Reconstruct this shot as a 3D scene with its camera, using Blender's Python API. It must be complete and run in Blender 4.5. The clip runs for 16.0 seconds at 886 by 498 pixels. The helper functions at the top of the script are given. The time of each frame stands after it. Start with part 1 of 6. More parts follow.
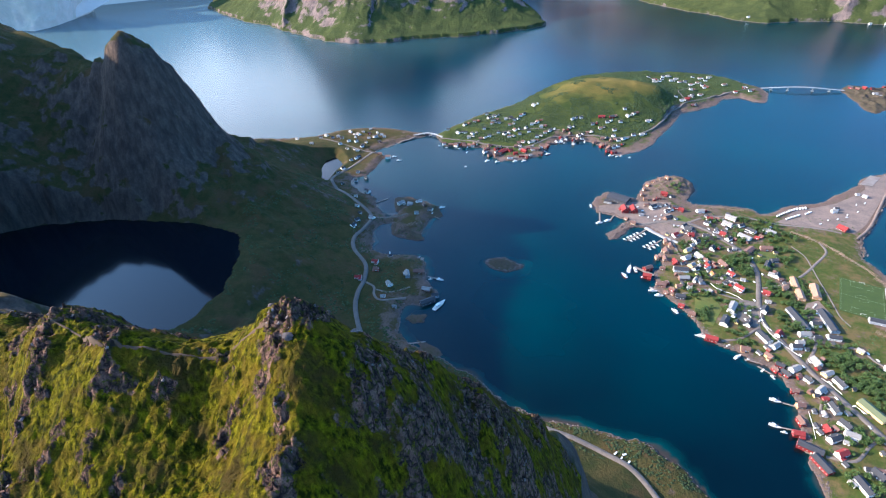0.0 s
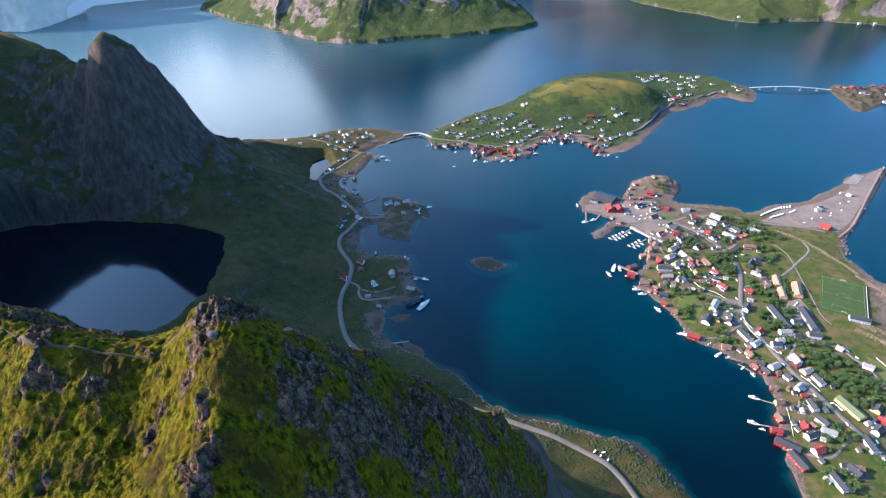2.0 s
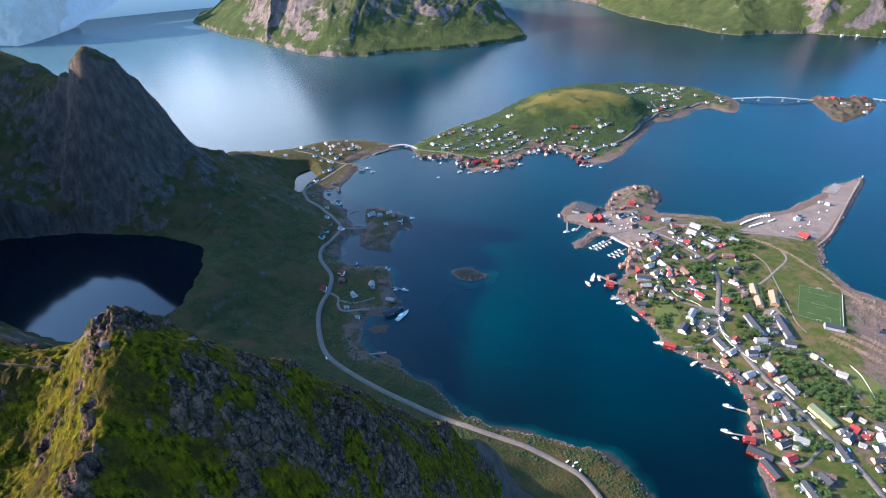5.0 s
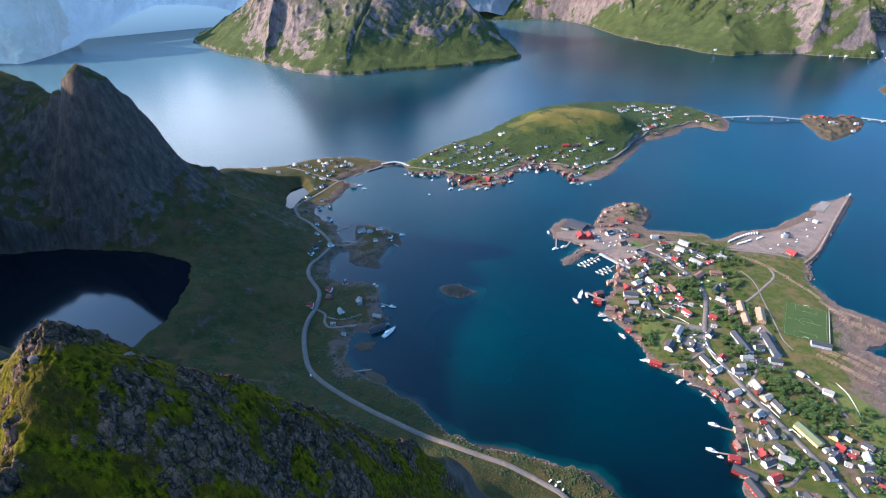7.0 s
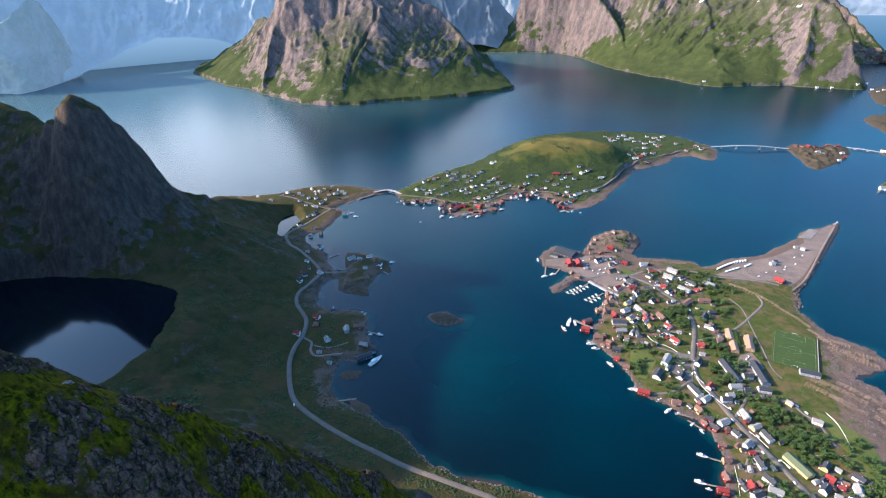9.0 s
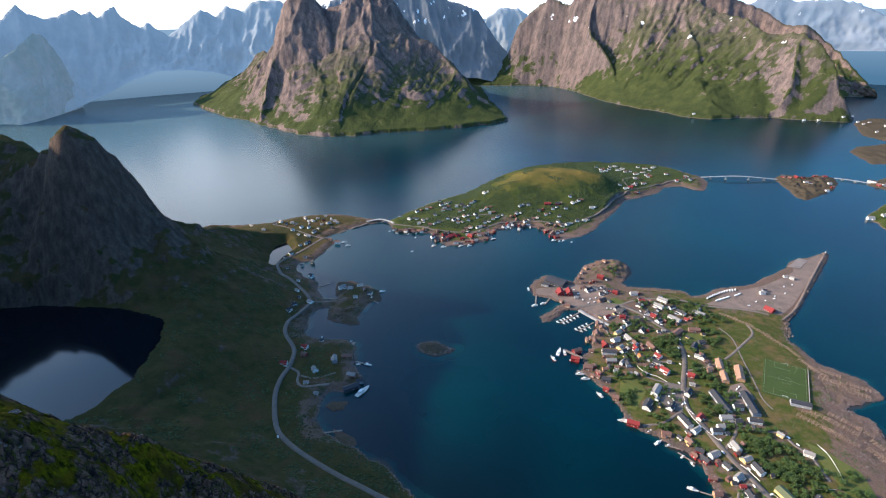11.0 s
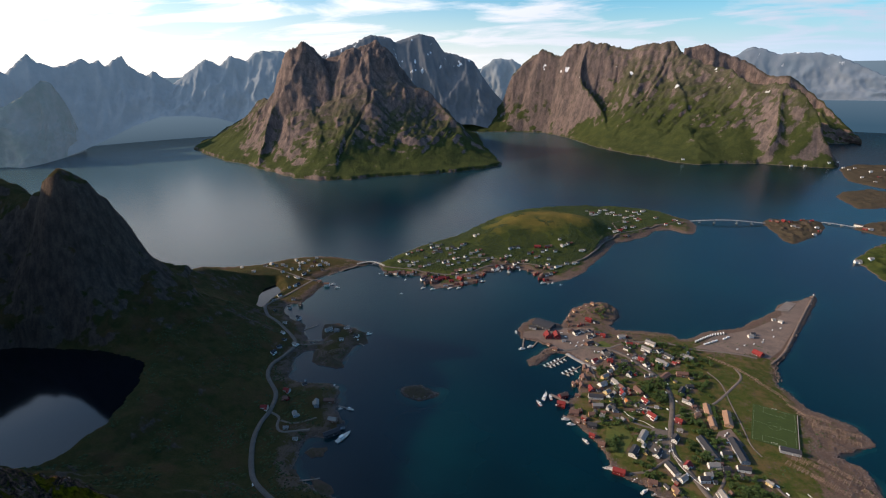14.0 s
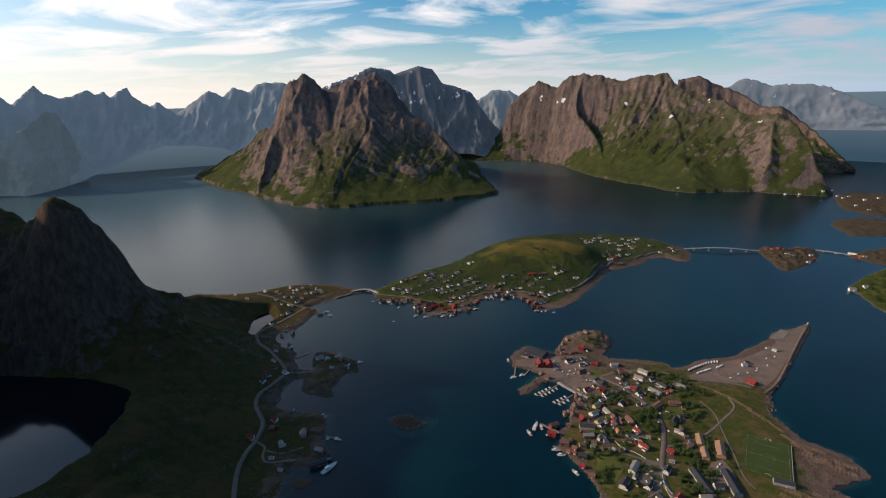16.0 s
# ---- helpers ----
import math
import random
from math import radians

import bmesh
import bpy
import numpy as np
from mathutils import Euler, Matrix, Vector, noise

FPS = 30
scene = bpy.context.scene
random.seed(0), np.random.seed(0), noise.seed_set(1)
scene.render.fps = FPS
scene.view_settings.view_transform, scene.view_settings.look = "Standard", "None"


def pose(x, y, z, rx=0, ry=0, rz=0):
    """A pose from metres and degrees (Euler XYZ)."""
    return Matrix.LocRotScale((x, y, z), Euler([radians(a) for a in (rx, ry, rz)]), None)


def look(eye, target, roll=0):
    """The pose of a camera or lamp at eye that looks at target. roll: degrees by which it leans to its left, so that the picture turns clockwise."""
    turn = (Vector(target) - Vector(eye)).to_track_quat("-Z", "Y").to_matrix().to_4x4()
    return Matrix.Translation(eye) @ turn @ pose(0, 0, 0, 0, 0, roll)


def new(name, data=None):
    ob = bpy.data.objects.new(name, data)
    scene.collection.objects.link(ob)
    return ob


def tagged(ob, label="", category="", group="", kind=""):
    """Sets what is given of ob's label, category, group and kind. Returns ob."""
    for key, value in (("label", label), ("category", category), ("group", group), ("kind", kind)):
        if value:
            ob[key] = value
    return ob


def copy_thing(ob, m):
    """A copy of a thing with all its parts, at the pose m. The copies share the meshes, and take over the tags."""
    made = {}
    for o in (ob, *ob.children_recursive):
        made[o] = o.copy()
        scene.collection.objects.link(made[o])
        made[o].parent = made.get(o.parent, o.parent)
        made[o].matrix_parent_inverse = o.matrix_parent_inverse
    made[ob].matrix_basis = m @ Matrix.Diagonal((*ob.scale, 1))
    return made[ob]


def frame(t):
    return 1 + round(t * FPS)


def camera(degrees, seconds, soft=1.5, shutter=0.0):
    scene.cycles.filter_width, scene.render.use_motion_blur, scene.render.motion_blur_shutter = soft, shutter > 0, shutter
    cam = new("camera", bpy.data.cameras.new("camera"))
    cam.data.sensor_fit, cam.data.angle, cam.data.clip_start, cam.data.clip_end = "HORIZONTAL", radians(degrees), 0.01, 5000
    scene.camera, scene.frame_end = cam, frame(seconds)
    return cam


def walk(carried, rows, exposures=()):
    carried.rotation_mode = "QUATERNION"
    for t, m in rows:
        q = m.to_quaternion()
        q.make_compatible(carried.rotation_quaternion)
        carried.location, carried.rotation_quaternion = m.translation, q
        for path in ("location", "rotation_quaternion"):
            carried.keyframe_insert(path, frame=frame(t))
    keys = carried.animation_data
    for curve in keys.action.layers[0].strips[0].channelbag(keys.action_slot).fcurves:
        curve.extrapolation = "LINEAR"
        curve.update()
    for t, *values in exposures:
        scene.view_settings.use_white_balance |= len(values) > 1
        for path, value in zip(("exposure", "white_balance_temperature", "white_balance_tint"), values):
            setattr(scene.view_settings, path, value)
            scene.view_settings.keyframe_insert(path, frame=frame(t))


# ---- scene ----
cam = camera(82.7, 16.0, soft=1.1)

EXPOSURE = [(0, 1.72, 4980, 9), (4, 1.72, 4980, 9), (9, 1.5, 5150, 9), (11.5, 1.0, 5500, 9), (12.5, 0.70, 5700, 10), (14, 0.17, 6000, 11), (16, -0.2, 6250, 12)]
PATH = [
    (0, (50.552, -7.055, 550.018), (50.204, -5.448, 548.88), -2.4),
    (0.5, (55.827, -6.595, 550.063), (55.482, -4.987, 548.925), -2.4),
    (1, (61.076, -6.105, 550.121), (60.735, -4.497, 548.983), -2.4),
    (1.5, (66.298, -5.643, 550.184), (65.959, -4.034, 549.046), -2.4),
    (2, (71.512, -5.173, 550.232), (71.176, -3.564, 549.094), -2.4),
    (2.5, (76.695, -4.743, 550.251), (76.361, -3.132, 549.113), -2.4),
    (3, (81.864, -4.244, 550.26), (81.532, -2.63, 549.126), -2.4),
    (3.5, (86.975, -3.707, 550.253), (86.644, -2.089, 549.125), -2.3),
    (4, (92.021, -3.153, 550.239), (91.692, -1.53, 549.118), -2.4),
    (6.5, (117.046, -0.294, 549.838), (116.718, 1.367, 548.774), -2.3),
    (7, (121.94, 0.169, 549.793), (121.613, 1.841, 548.746), -2.2),
    (7.5, (126.738, 0.656, 549.769), (126.411, 2.342, 548.744), -2.2),
    (8, (131.412, 1.243, 549.791), (131.085, 2.943, 548.79), -2.1),
    (8.5, (135.888, 1.838, 549.847), (135.561, 3.552, 548.87), -2.1),
    (9, (140.119, 2.24, 549.883), (139.793, 3.968, 548.93), -2.0),
    (11.5, (159.636, 2.837, 550.286), (159.313, 4.631, 549.462), -1.7),
    (12, (163.625, 2.927, 550.312), (163.302, 4.732, 549.514), -1.6),
    (12.5, (167.723, 2.992, 550.318), (167.401, 4.809, 549.546), -1.5),
    (13, (171.959, 3.032, 550.316), (171.637, 4.859, 549.57), -1.5),
    (13.5, (176.358, 3.055, 550.306), (176.035, 4.893, 549.587), -1.5),
    (14, (180.954, 3.059, 550.298), (180.629, 4.907, 549.604), -1.5),
    (14.5, (185.788, 3.046, 550.283), (185.463, 4.903, 549.617), -1.4),
    (15, (190.863, 2.988, 550.264), (190.536, 4.855, 549.625), -1.4),
    (15.5, (196.171, 2.885, 550.241), (195.842, 4.761, 549.63), -1.4),
    (16, (201.627, 2.751, 550.221), (201.295, 4.634, 549.632), -1.5),
]
walk(cam, [(t, look(e, a, r)) for t, e, a, r in PATH], EXPOSURE)

# ---------------------------------------------------------------- light
SUN_FROM = Vector((-0.87, -0.09, 0.432)).normalized()
world = bpy.data.worlds.new("sky")
scene.world = world
world.use_nodes = True
wn, wl = world.node_tree.nodes, world.node_tree.links
wn.clear()
w_out = wn.new("ShaderNodeOutputWorld")
w_bg = wn.new("ShaderNodeBackground")
w_sky = wn.new("ShaderNodeTexSky")
w_sky.sky_type, w_sky.sun_disc = "NISHITA", False
w_sky.sun_elevation = math.asin(SUN_FROM.z)
w_sky.sun_rotation = math.atan2(SUN_FROM.x, SUN_FROM.y)
w_sky.air_density, w_sky.dust_density, w_sky.ozone_density = 1.0, 0.6, 2.2
w_co = wn.new("ShaderNodeTexCoord")
w_sep = wn.new("ShaderNodeSeparateXYZ")
wl.new(w_co.outputs["Generated"], w_sep.inputs[0])


def wmath(op, a, b=None, clamp=False):
    n = wn.new("ShaderNodeMath")
    n.operation, n.use_clamp = op, clamp
    for i, v in enumerate((a, b)):
        if v is None:
            continue
        if isinstance(v, (int, float)):
            n.inputs[i].default_value = v
        else:
            wl.new(v, n.inputs[i])
    return n.outputs[0]


# a layer of broken cloud on a flat plane overhead
up = wmath("MAXIMUM", w_sep.outputs["Z"], 0.0)
den = wmath("ADD", up, 0.11)
cu, cv = wmath("DIVIDE", w_sep.outputs["X"], den), wmath("DIVIDE", w_sep.outputs["Y"], den)
w_comb = wn.new("ShaderNodeCombineXYZ")
wl.new(cu, w_comb.inputs[0])
wl.new(cv, w_comb.inputs[1])
w_map = wn.new("ShaderNodeMapping")
w_map.inputs["Rotation"].default_value = (0, 0, radians(28))
w_map.inputs["Scale"].default_value = (0.9, 1.15, 1)
w_map.inputs["Location"].default_value = (3.7, 1.1, 0)
wl.new(w_comb.outputs[0], w_map.inputs["Vector"])
w_cl = wn.new("ShaderNodeTexNoise")
w_cl.inputs["Scale"].default_value, w_cl.inputs["Detail"].default_value = 0.9, 9
w_cl.inputs["Roughness"].default_value, w_cl.inputs["Distortion"].default_value = 0.56, 0.5
wl.new(w_map.outputs[0], w_cl.inputs["Vector"])
w_ramp = wn.new("ShaderNodeValToRGB")
w_ramp.color_ramp.elements[0].position, w_ramp.color_ramp.elements[1].position = 0.45, 0.59
# cloud colour: warm near the sun's side, grey-blue away from it
side = wmath("ADD", wmath("MULTIPLY", w_sep.outputs["X"], -0.75), wmath("MULTIPLY", w_sep.outputs["Y"], 0.1))
w_cc = wn.new("ShaderNodeMix")
w_cc.data_type = "RGBA"
w_cc.inputs["A"].default_value = (6.5, 7.4, 9.0, 1)
w_cc.inputs["B"].default_value = (30, 28, 25.5, 1)
wl.new(wmath("MULTIPLY", wmath("ADD", wmath("MULTIPLY", side, 1.1), 0.52, True), wmath("ADD", wmath("MULTIPLY", up, 3.2), 0.2, True)), w_cc.inputs["Factor"])
w_mix = wn.new("ShaderNodeMix")
w_mix.data_type = "RGBA"
# cloud added towards the sun, mostly above the view, to brighten the water
added_bank = wmath("MULTIPLY", wmath("MULTIPLY", wmath("SUBTRACT", up, 0.13), 7.0, True), wmath("MULTIPLY", wmath("SUBTRACT", side, 0.22), 0.6, True))
wl.new(wmath("ADD", w_cl.outputs[0], added_bank), w_ramp.inputs[0])
thin = wmath("SUBTRACT", 1.0, wmath("MULTIPLY", wmath("SUBTRACT", up, 0.29), 5.0, True), True)
wl.new(wmath("MULTIPLY", w_ramp.outputs[0], thin), w_mix.inputs["Factor"])
w_tint = wn.new("ShaderNodeMix")
w_tint.data_type, w_tint.blend_type = "RGBA", "MULTIPLY"
w_tint.inputs["Factor"].default_value = 1.0
w_tint.inputs["B"].default_value = (0.78, 1.72, 2.1, 1)
wl.new(w_sky.outputs[0], w_tint.inputs["A"])
wl.new(w_tint.outputs["Result"], w_mix.inputs["A"])
wl.new(w_cc.outputs["Result"], w_mix.inputs["B"])
# a pale haze along the horizon, brightest towards the sun
w_hz = wn.new("ShaderNodeMix")
w_hz.data_type = "RGBA"
w_hz.inputs["A"].default_value = (8.0, 10.5, 13.0, 1)
w_hz.inputs["B"].default_value = (20, 17.6, 15, 1)
wl.new(wmath("ADD", wmath("MULTIPLY", side, 1.2), 0.45, True), w_hz.inputs["Factor"])
w_all = wn.new("ShaderNodeMix")
w_all.data_type = "RGBA"
low = wmath("SUBTRACT", 1.0, wmath("MULTIPLY", up, wmath("SUBTRACT", 7.0, wmath("MULTIPLY", wmath("MAXIMUM", side, 0.0), 6.2))), True)
wl.new(wmath("MULTIPLY", wmath("POWER", low, 2.0), 0.9), w_all.inputs["Factor"])
wl.new(w_mix.outputs["Result"], w_all.inputs["A"])
wl.new(w_hz.outputs["Result"], w_all.inputs["B"])
# thin high cloud lit up round the sun
w_dot = wn.new("ShaderNodeVectorMath")
w_dot.operation = "DOT_PRODUCT"
w_dot.inputs[1].default_value = SUN_FROM
wl.new(w_co.outputs["Generated"], w_dot.inputs[0])
near_sun = wmath("POWER", wmath("MAXIMUM", w_dot.outputs["Value"], 0.0), 3.0)
w_glow = wn.new("ShaderNodeMix")
w_glow.data_type, w_glow.blend_type = "RGBA", "ADD"
w_glow.inputs["B"].default_value = (11, 10.8, 10.2, 1)
wl.new(near_sun, w_glow.inputs["Factor"])
wl.new(w_all.outputs["Result"], w_glow.inputs["A"])
wl.new(w_glow.outputs["Result"], w_bg.inputs["Color"])
w_bg.inputs["Strength"].default_value = 0.061
wl.new(w_bg.outputs[0], w_out.inputs[0])

sun = new("sun", bpy.data.lights.new("sun", "SUN"))
sun.data.energy, sun.data.angle, sun.data.color = 5.0, radians(0.53), (1.0, 0.72, 0.45)
sun.matrix_world = look(SUN_FROM * 100, (0, 0, 0))

# ---------------------------------------------------------------- materials


class Mat:
    """A small builder of node materials."""

    def __init__(self, name, rough=0.8, metal=0.0, spec=0.3):
        self.m = bpy.data.materials.new(name)
        self.m.use_nodes = True
        self.t = self.m.node_tree
        self.b = self.t.nodes["Principled BSDF"]
        self.b.inputs["Roughness"].default_value = rough
        self.b.inputs["Metallic"].default_value = metal
        self.b.inputs["Specular IOR Level"].default_value = spec
        self.geo = self.t.nodes.new("ShaderNodeNewGeometry")
        self.pos = self.geo.outputs["Position"]

    def put(self, socket, v):
        if isinstance(v, (int, float, tuple)):
            socket.default_value = v
        else:
            self.t.links.new(v, socket)

    def math(self, op, a, b=0.0, clamp=False):
        n = self.t.nodes.new("ShaderNodeMath")
        n.operation, n.use_clamp = op, clamp
        self.put(n.inputs[0], a)
        self.put(n.inputs[1], b)
        return n.outputs[0]

    def noise(self, scale, detail=5, rough=0.55, stretch=None, vec=None):
        n = self.t.nodes.new("ShaderNodeTexNoise")
        n.inputs["Scale"].default_value, n.inputs["Detail"].default_value = scale, detail
        n.inputs["Roughness"].default_value = rough
        v = vec if vec is not None else self.pos
        if stretch:
            k = self.t.nodes.new("ShaderNodeMapping")
            k.inputs["Scale"].default_value = stretch
            self.t.links.new(v, k.inputs["Vector"])
            v = k.outputs[0]
        self.t.links.new(v, n.inputs["Vector"])
        return n.outputs[0]

    def cracks(self, scale, stretch):
        n = self.t.nodes.new("ShaderNodeTexVoronoi")
        n.feature = "DISTANCE_TO_EDGE"
        n.inputs["Scale"].default_value = scale
        m = self.t.nodes.new("ShaderNodeMapping")
        m.inputs["Scale"].default_value = stretch
        w = self.t.nodes.new("ShaderNodeVectorMath")
        w.operation = "ADD"
        q = self.t.nodes.new("ShaderNodeTexNoise")
        q.inputs["Scale"].default_value = scale * 1.7
        self.t.links.new(self.pos, q.inputs["Vector"])
        v = self.t.nodes.new("ShaderNodeVectorMath")
        v.operation = "SCALE"
        v.inputs["Scale"].default_value = 1.2 / scale
        self.t.links.new(q.outputs["Color"], v.inputs[0])
        self.t.links.new(self.pos, w.inputs[0])
        self.t.links.new(v.outputs[0], w.inputs[1])
        self.t.links.new(w.outputs[0], m.inputs["Vector"])
        self.t.links.new(m.outputs[0], n.inputs["Vector"])
        return n.outputs["Distance"]

    def ramp(self, v, lo, hi, a=(0, 0, 0, 1), b=(1, 1, 1, 1)):
        n = self.t.nodes.new("ShaderNodeValToRGB")
        e = n.color_ramp.elements
        e[0].position, e[1].position, e[0].color, e[1].color = lo, hi, a, b
        self.t.links.new(v, n.inputs[0])
        return n.outputs[0]

    def mix(self, f, a, b, blend="MIX"):
        n = self.t.nodes.new("ShaderNodeMix")
        n.data_type, n.blend_type = "RGBA", blend
        self.put(n.inputs["Factor"], f)
        self.put(n.inputs["A"], a if not isinstance(a, tuple) else (*a[:3], 1))
        self.put(n.inputs["B"], b if not isinstance(b, tuple) else (*b[:3], 1))
        return n.outputs["Result"]

    def slope(self):
        s = self.t.nodes.new("ShaderNodeSeparateXYZ")
        self.t.links.new(self.geo.outputs["Normal"], s.inputs[0])
        return s.outputs["Z"]

    def height(self):
        s = self.t.nodes.new("ShaderNodeSeparateXYZ")
        self.t.links.new(self.pos, s.inputs[0])
        return s.outputs["Z"]

    def across(self):
        s = self.t.nodes.new("ShaderNodeSeparateXYZ")
        self.t.links.new(self.pos, s.inputs[0])
        return s.outputs["X"]

    def attr(self, name):
        n = self.t.nodes.new("ShaderNodeAttribute")
        n.attribute_name = name
        return n.outputs["Fac"]

    def rand(self):
        return self.t.nodes.new("ShaderNodeObjectInfo").outputs["Random"]

    def island(self):
        return self.geo.outputs["Random Per Island"]

    def bump(self, h, strength, dist):
        n = self.t.nodes.new("ShaderNodeBump")
        n.inputs["Strength"].default_value, n.inputs["Distance"].default_value = strength, dist
        self.t.links.new(h, n.inputs["Height"])
        self.t.links.new(n.outputs[0], self.b.inputs["Normal"])

    def color(self, c):
        self.put(self.b.inputs["Base Color"], c if not isinstance(c, tuple) else (*c[:3], 1))
        return self


def terrain_mat(name, grass_a, grass_b, rock_a, rock_b, cut, soft, unit, shore=None, wet=2.0, bump=1.0, worn=False, snow=0.0, line=0.0, crown=None, rugged=1.0, heath=None):
    """Turf on the gentler ground and bare rock on the steep; unit is the size of the coarser variation in metres."""
    k = Mat(name, 0.95, 0, 0.06)
    big, mid, fine = k.noise(1 / unit, 4), k.noise(5 / unit, 6), k.noise(26 / unit, 6, 0.65)
    grass = k.mix(k.ramp(mid, 0.35, 0.65), grass_a, grass_b)
    grass = k.mix(k.ramp(fine, 0.30, 0.75), grass, k.mix(0.6, grass, (0.02, 0.03, 0.01)))
    if heath:
        grass = k.mix(k.ramp(k.noise(2.3 / unit, 6, 0.6), 0.50, 0.64), grass, k.mix(k.ramp(fine, 0.3, 0.7), heath, k.mix(0.5, heath, grass_b)))
    if crown:
        top = k.math("ADD", k.math("MULTIPLY", k.height(), 1 / crown[1]), k.math("MULTIPLY", k.math("SUBTRACT", big, 0.5), 1.4))
        grass = k.mix(k.ramp(top, 0.55, 1.0), grass, k.mix(k.ramp(fine, 0.35, 0.75), crown[0], k.mix(0.4, crown[0], grass_b)))
    streak = k.noise(9 / unit, 6, 0.6, (1, 1, 0.22))
    rock = k.mix(k.ramp(streak, 0.36, 0.64), rock_a, rock_b)
    rock = k.mix(k.ramp(fine, 0.42, 0.7), rock, k.mix(0.55 * rugged, rock, (0.03, 0.028, 0.03)))
    lim = k.math("ADD", k.slope(), k.math("MULTIPLY", k.math("SUBTRACT", k.math("ADD", big, k.math("MULTIPLY", mid, 1.0)), 1.0), soft))
    f = k.math("MULTIPLY", k.math("SUBTRACT", lim, cut), 1 / 0.10, True)
    if line:
        f = k.math("MULTIPLY", f, k.math("SUBTRACT", 1.35, k.math("ADD", k.math("MULTIPLY", k.height(), 1 / line), k.math("MULTIPLY", k.math("SUBTRACT", mid, 0.5), 1.2)), True), True)
        crack = k.cracks(7 / unit, (1, 1, 0.3))
        rock = k.mix(k.ramp(crack, 0.0, 0.16), k.mix(0.55 * rugged, rock, (0.02, 0.018, 0.02)), rock)
    col = k.mix(f, rock, grass)
    if worn:
        w = k.math("ADD", k.attr("worn"), k.math("MULTIPLY", k.math("SUBTRACT", k.math("ADD", mid, fine), 1.0), 1.5))
        col = k.mix(k.ramp(w, 0.42, 0.62), col, k.mix(k.ramp(fine, 0.35, 0.7), (0.15, 0.102, 0.080), (0.056, 0.042, 0.034)))
    if snow:
        w = k.math("MULTIPLY", k.ramp(k.noise(1 / 105, 3, 0.5), 0.665, 0.69), k.ramp(k.math("MULTIPLY", k.height(), 0.001), 0.30, 0.40))
        col = k.mix(w, col, (0.78, 0.79, 0.82))
    if shore:
        h = k.math("ADD", k.height(), k.math("MULTIPLY", k.math("SUBTRACT", mid, 0.5), wet * 1.5))
        col = k.mix(k.math("MULTIPLY", k.math("SUBTRACT", wet, h), 1.2 / wet, True), col, shore)
    k.color(col)
    k.bump(k.math("ADD", k.math("MULTIPLY", streak, 0.5), fine), 0.55, unit * 0.03 * bump)
    return k




def ridge_mat():
    k = Mat("ridge_moss_and_rock", 0.95, 0, 0.05)
    tuft = k.noise(0.55, 6, 0.62, (1, 1, 0.35))
    tuft2 = k.noise(0.16, 4)
    fine = k.noise(3.2, 6, 0.65)
    heath = k.noise(0.085, 5, 0.6, (1, 1, 0.5))
    grass = k.mix(k.ramp(tuft, 0.40, 0.62), (0.013, 0.015, 0.001), (0.140, 0.118, 0.001))
    grass = k.mix(k.ramp(tuft2, 0.45, 0.68), grass, (0.105, 0.070, 0.005))
    grass = k.mix(k.ramp(heath, 0.52, 0.64), grass, (0.042, 0.028, 0.007))
    grass = k.mix(k.ramp(fine, 0.40, 0.70), grass, k.mix(0.55, grass, (0.015, 0.02, 0.001)))
    streak = k.noise(0.42, 7, 0.62, (1, 1, 0.3))
    rock = k.mix(k.ramp(streak, 0.38, 0.62), (0.030, 0.020, 0.016), (0.215, 0.122, 0.087))
    rock = k.mix(k.ramp(fine, 0.45, 0.62), rock, k.mix(0.6, rock, (0.02, 0.018, 0.02)))
    crack = k.cracks(0.22, (1, 1, 0.45))
    rock = k.mix(k.ramp(crack, 0.0, 0.11), (0.012, 0.010, 0.011), rock)
    rock = k.mix(k.ramp(k.noise(0.7, 5, 0.6), 0.53, 0.62), rock, (0.050, 0.050, 0.008))
    edge = k.math("ADD", k.attr("rock"), k.math("MULTIPLY", k.math("SUBTRACT", k.math("ADD", fine, k.noise(0.22, 5, 0.6)), 1.0), 1.1))
    edge = k.math("ADD", edge, k.math("MULTIPLY", k.math("SUBTRACT", 0.55, k.slope()), 0.45))
    k.color(k.mix(k.ramp(edge, 0.42, 0.56), grass, rock))
    k.bump(k.math("ADD", k.math("ADD", k.math("MULTIPLY", tuft, 0.8), k.math("MULTIPLY", fine, 0.5)), k.math("MULTIPLY", k.ramp(crack, 0.0, 0.25), 0.7)), 1.0, 1.1)
    return k.m


M_RIDGE = ridge_mat()
M_WEST = terrain_mat("west_hill_turf", (0.072, 0.052, 0.019), (0.034, 0.036, 0.012), (0.108, 0.078, 0.060), (0.050, 0.038, 0.030), 0.60, 1.05, 90, (0.14, 0.10, 0.085), 1.3, 1.6, True, rugged=0.8, heath=(0.078, 0.046, 0.022)).m
M_TOWN = terrain_mat("town_turf", (0.046, 0.066, 0.013), (0.090, 0.082, 0.022), (0.18, 0.15, 0.135), (0.10, 0.085, 0.078), 0.80, 0.20, 45, (0.12, 0.083, 0.072), 1.6, 1.0, True, heath=(0.105, 0.072, 0.034)).m
M_SKERRY = terrain_mat("skerry_rock", (0.095, 0.066, 0.052), (0.062, 0.048, 0.028), (0.10, 0.073, 0.062), (0.045, 0.036, 0.033), 0.8, 0.4, 20, (0.085, 0.056, 0.047), 1.8).m
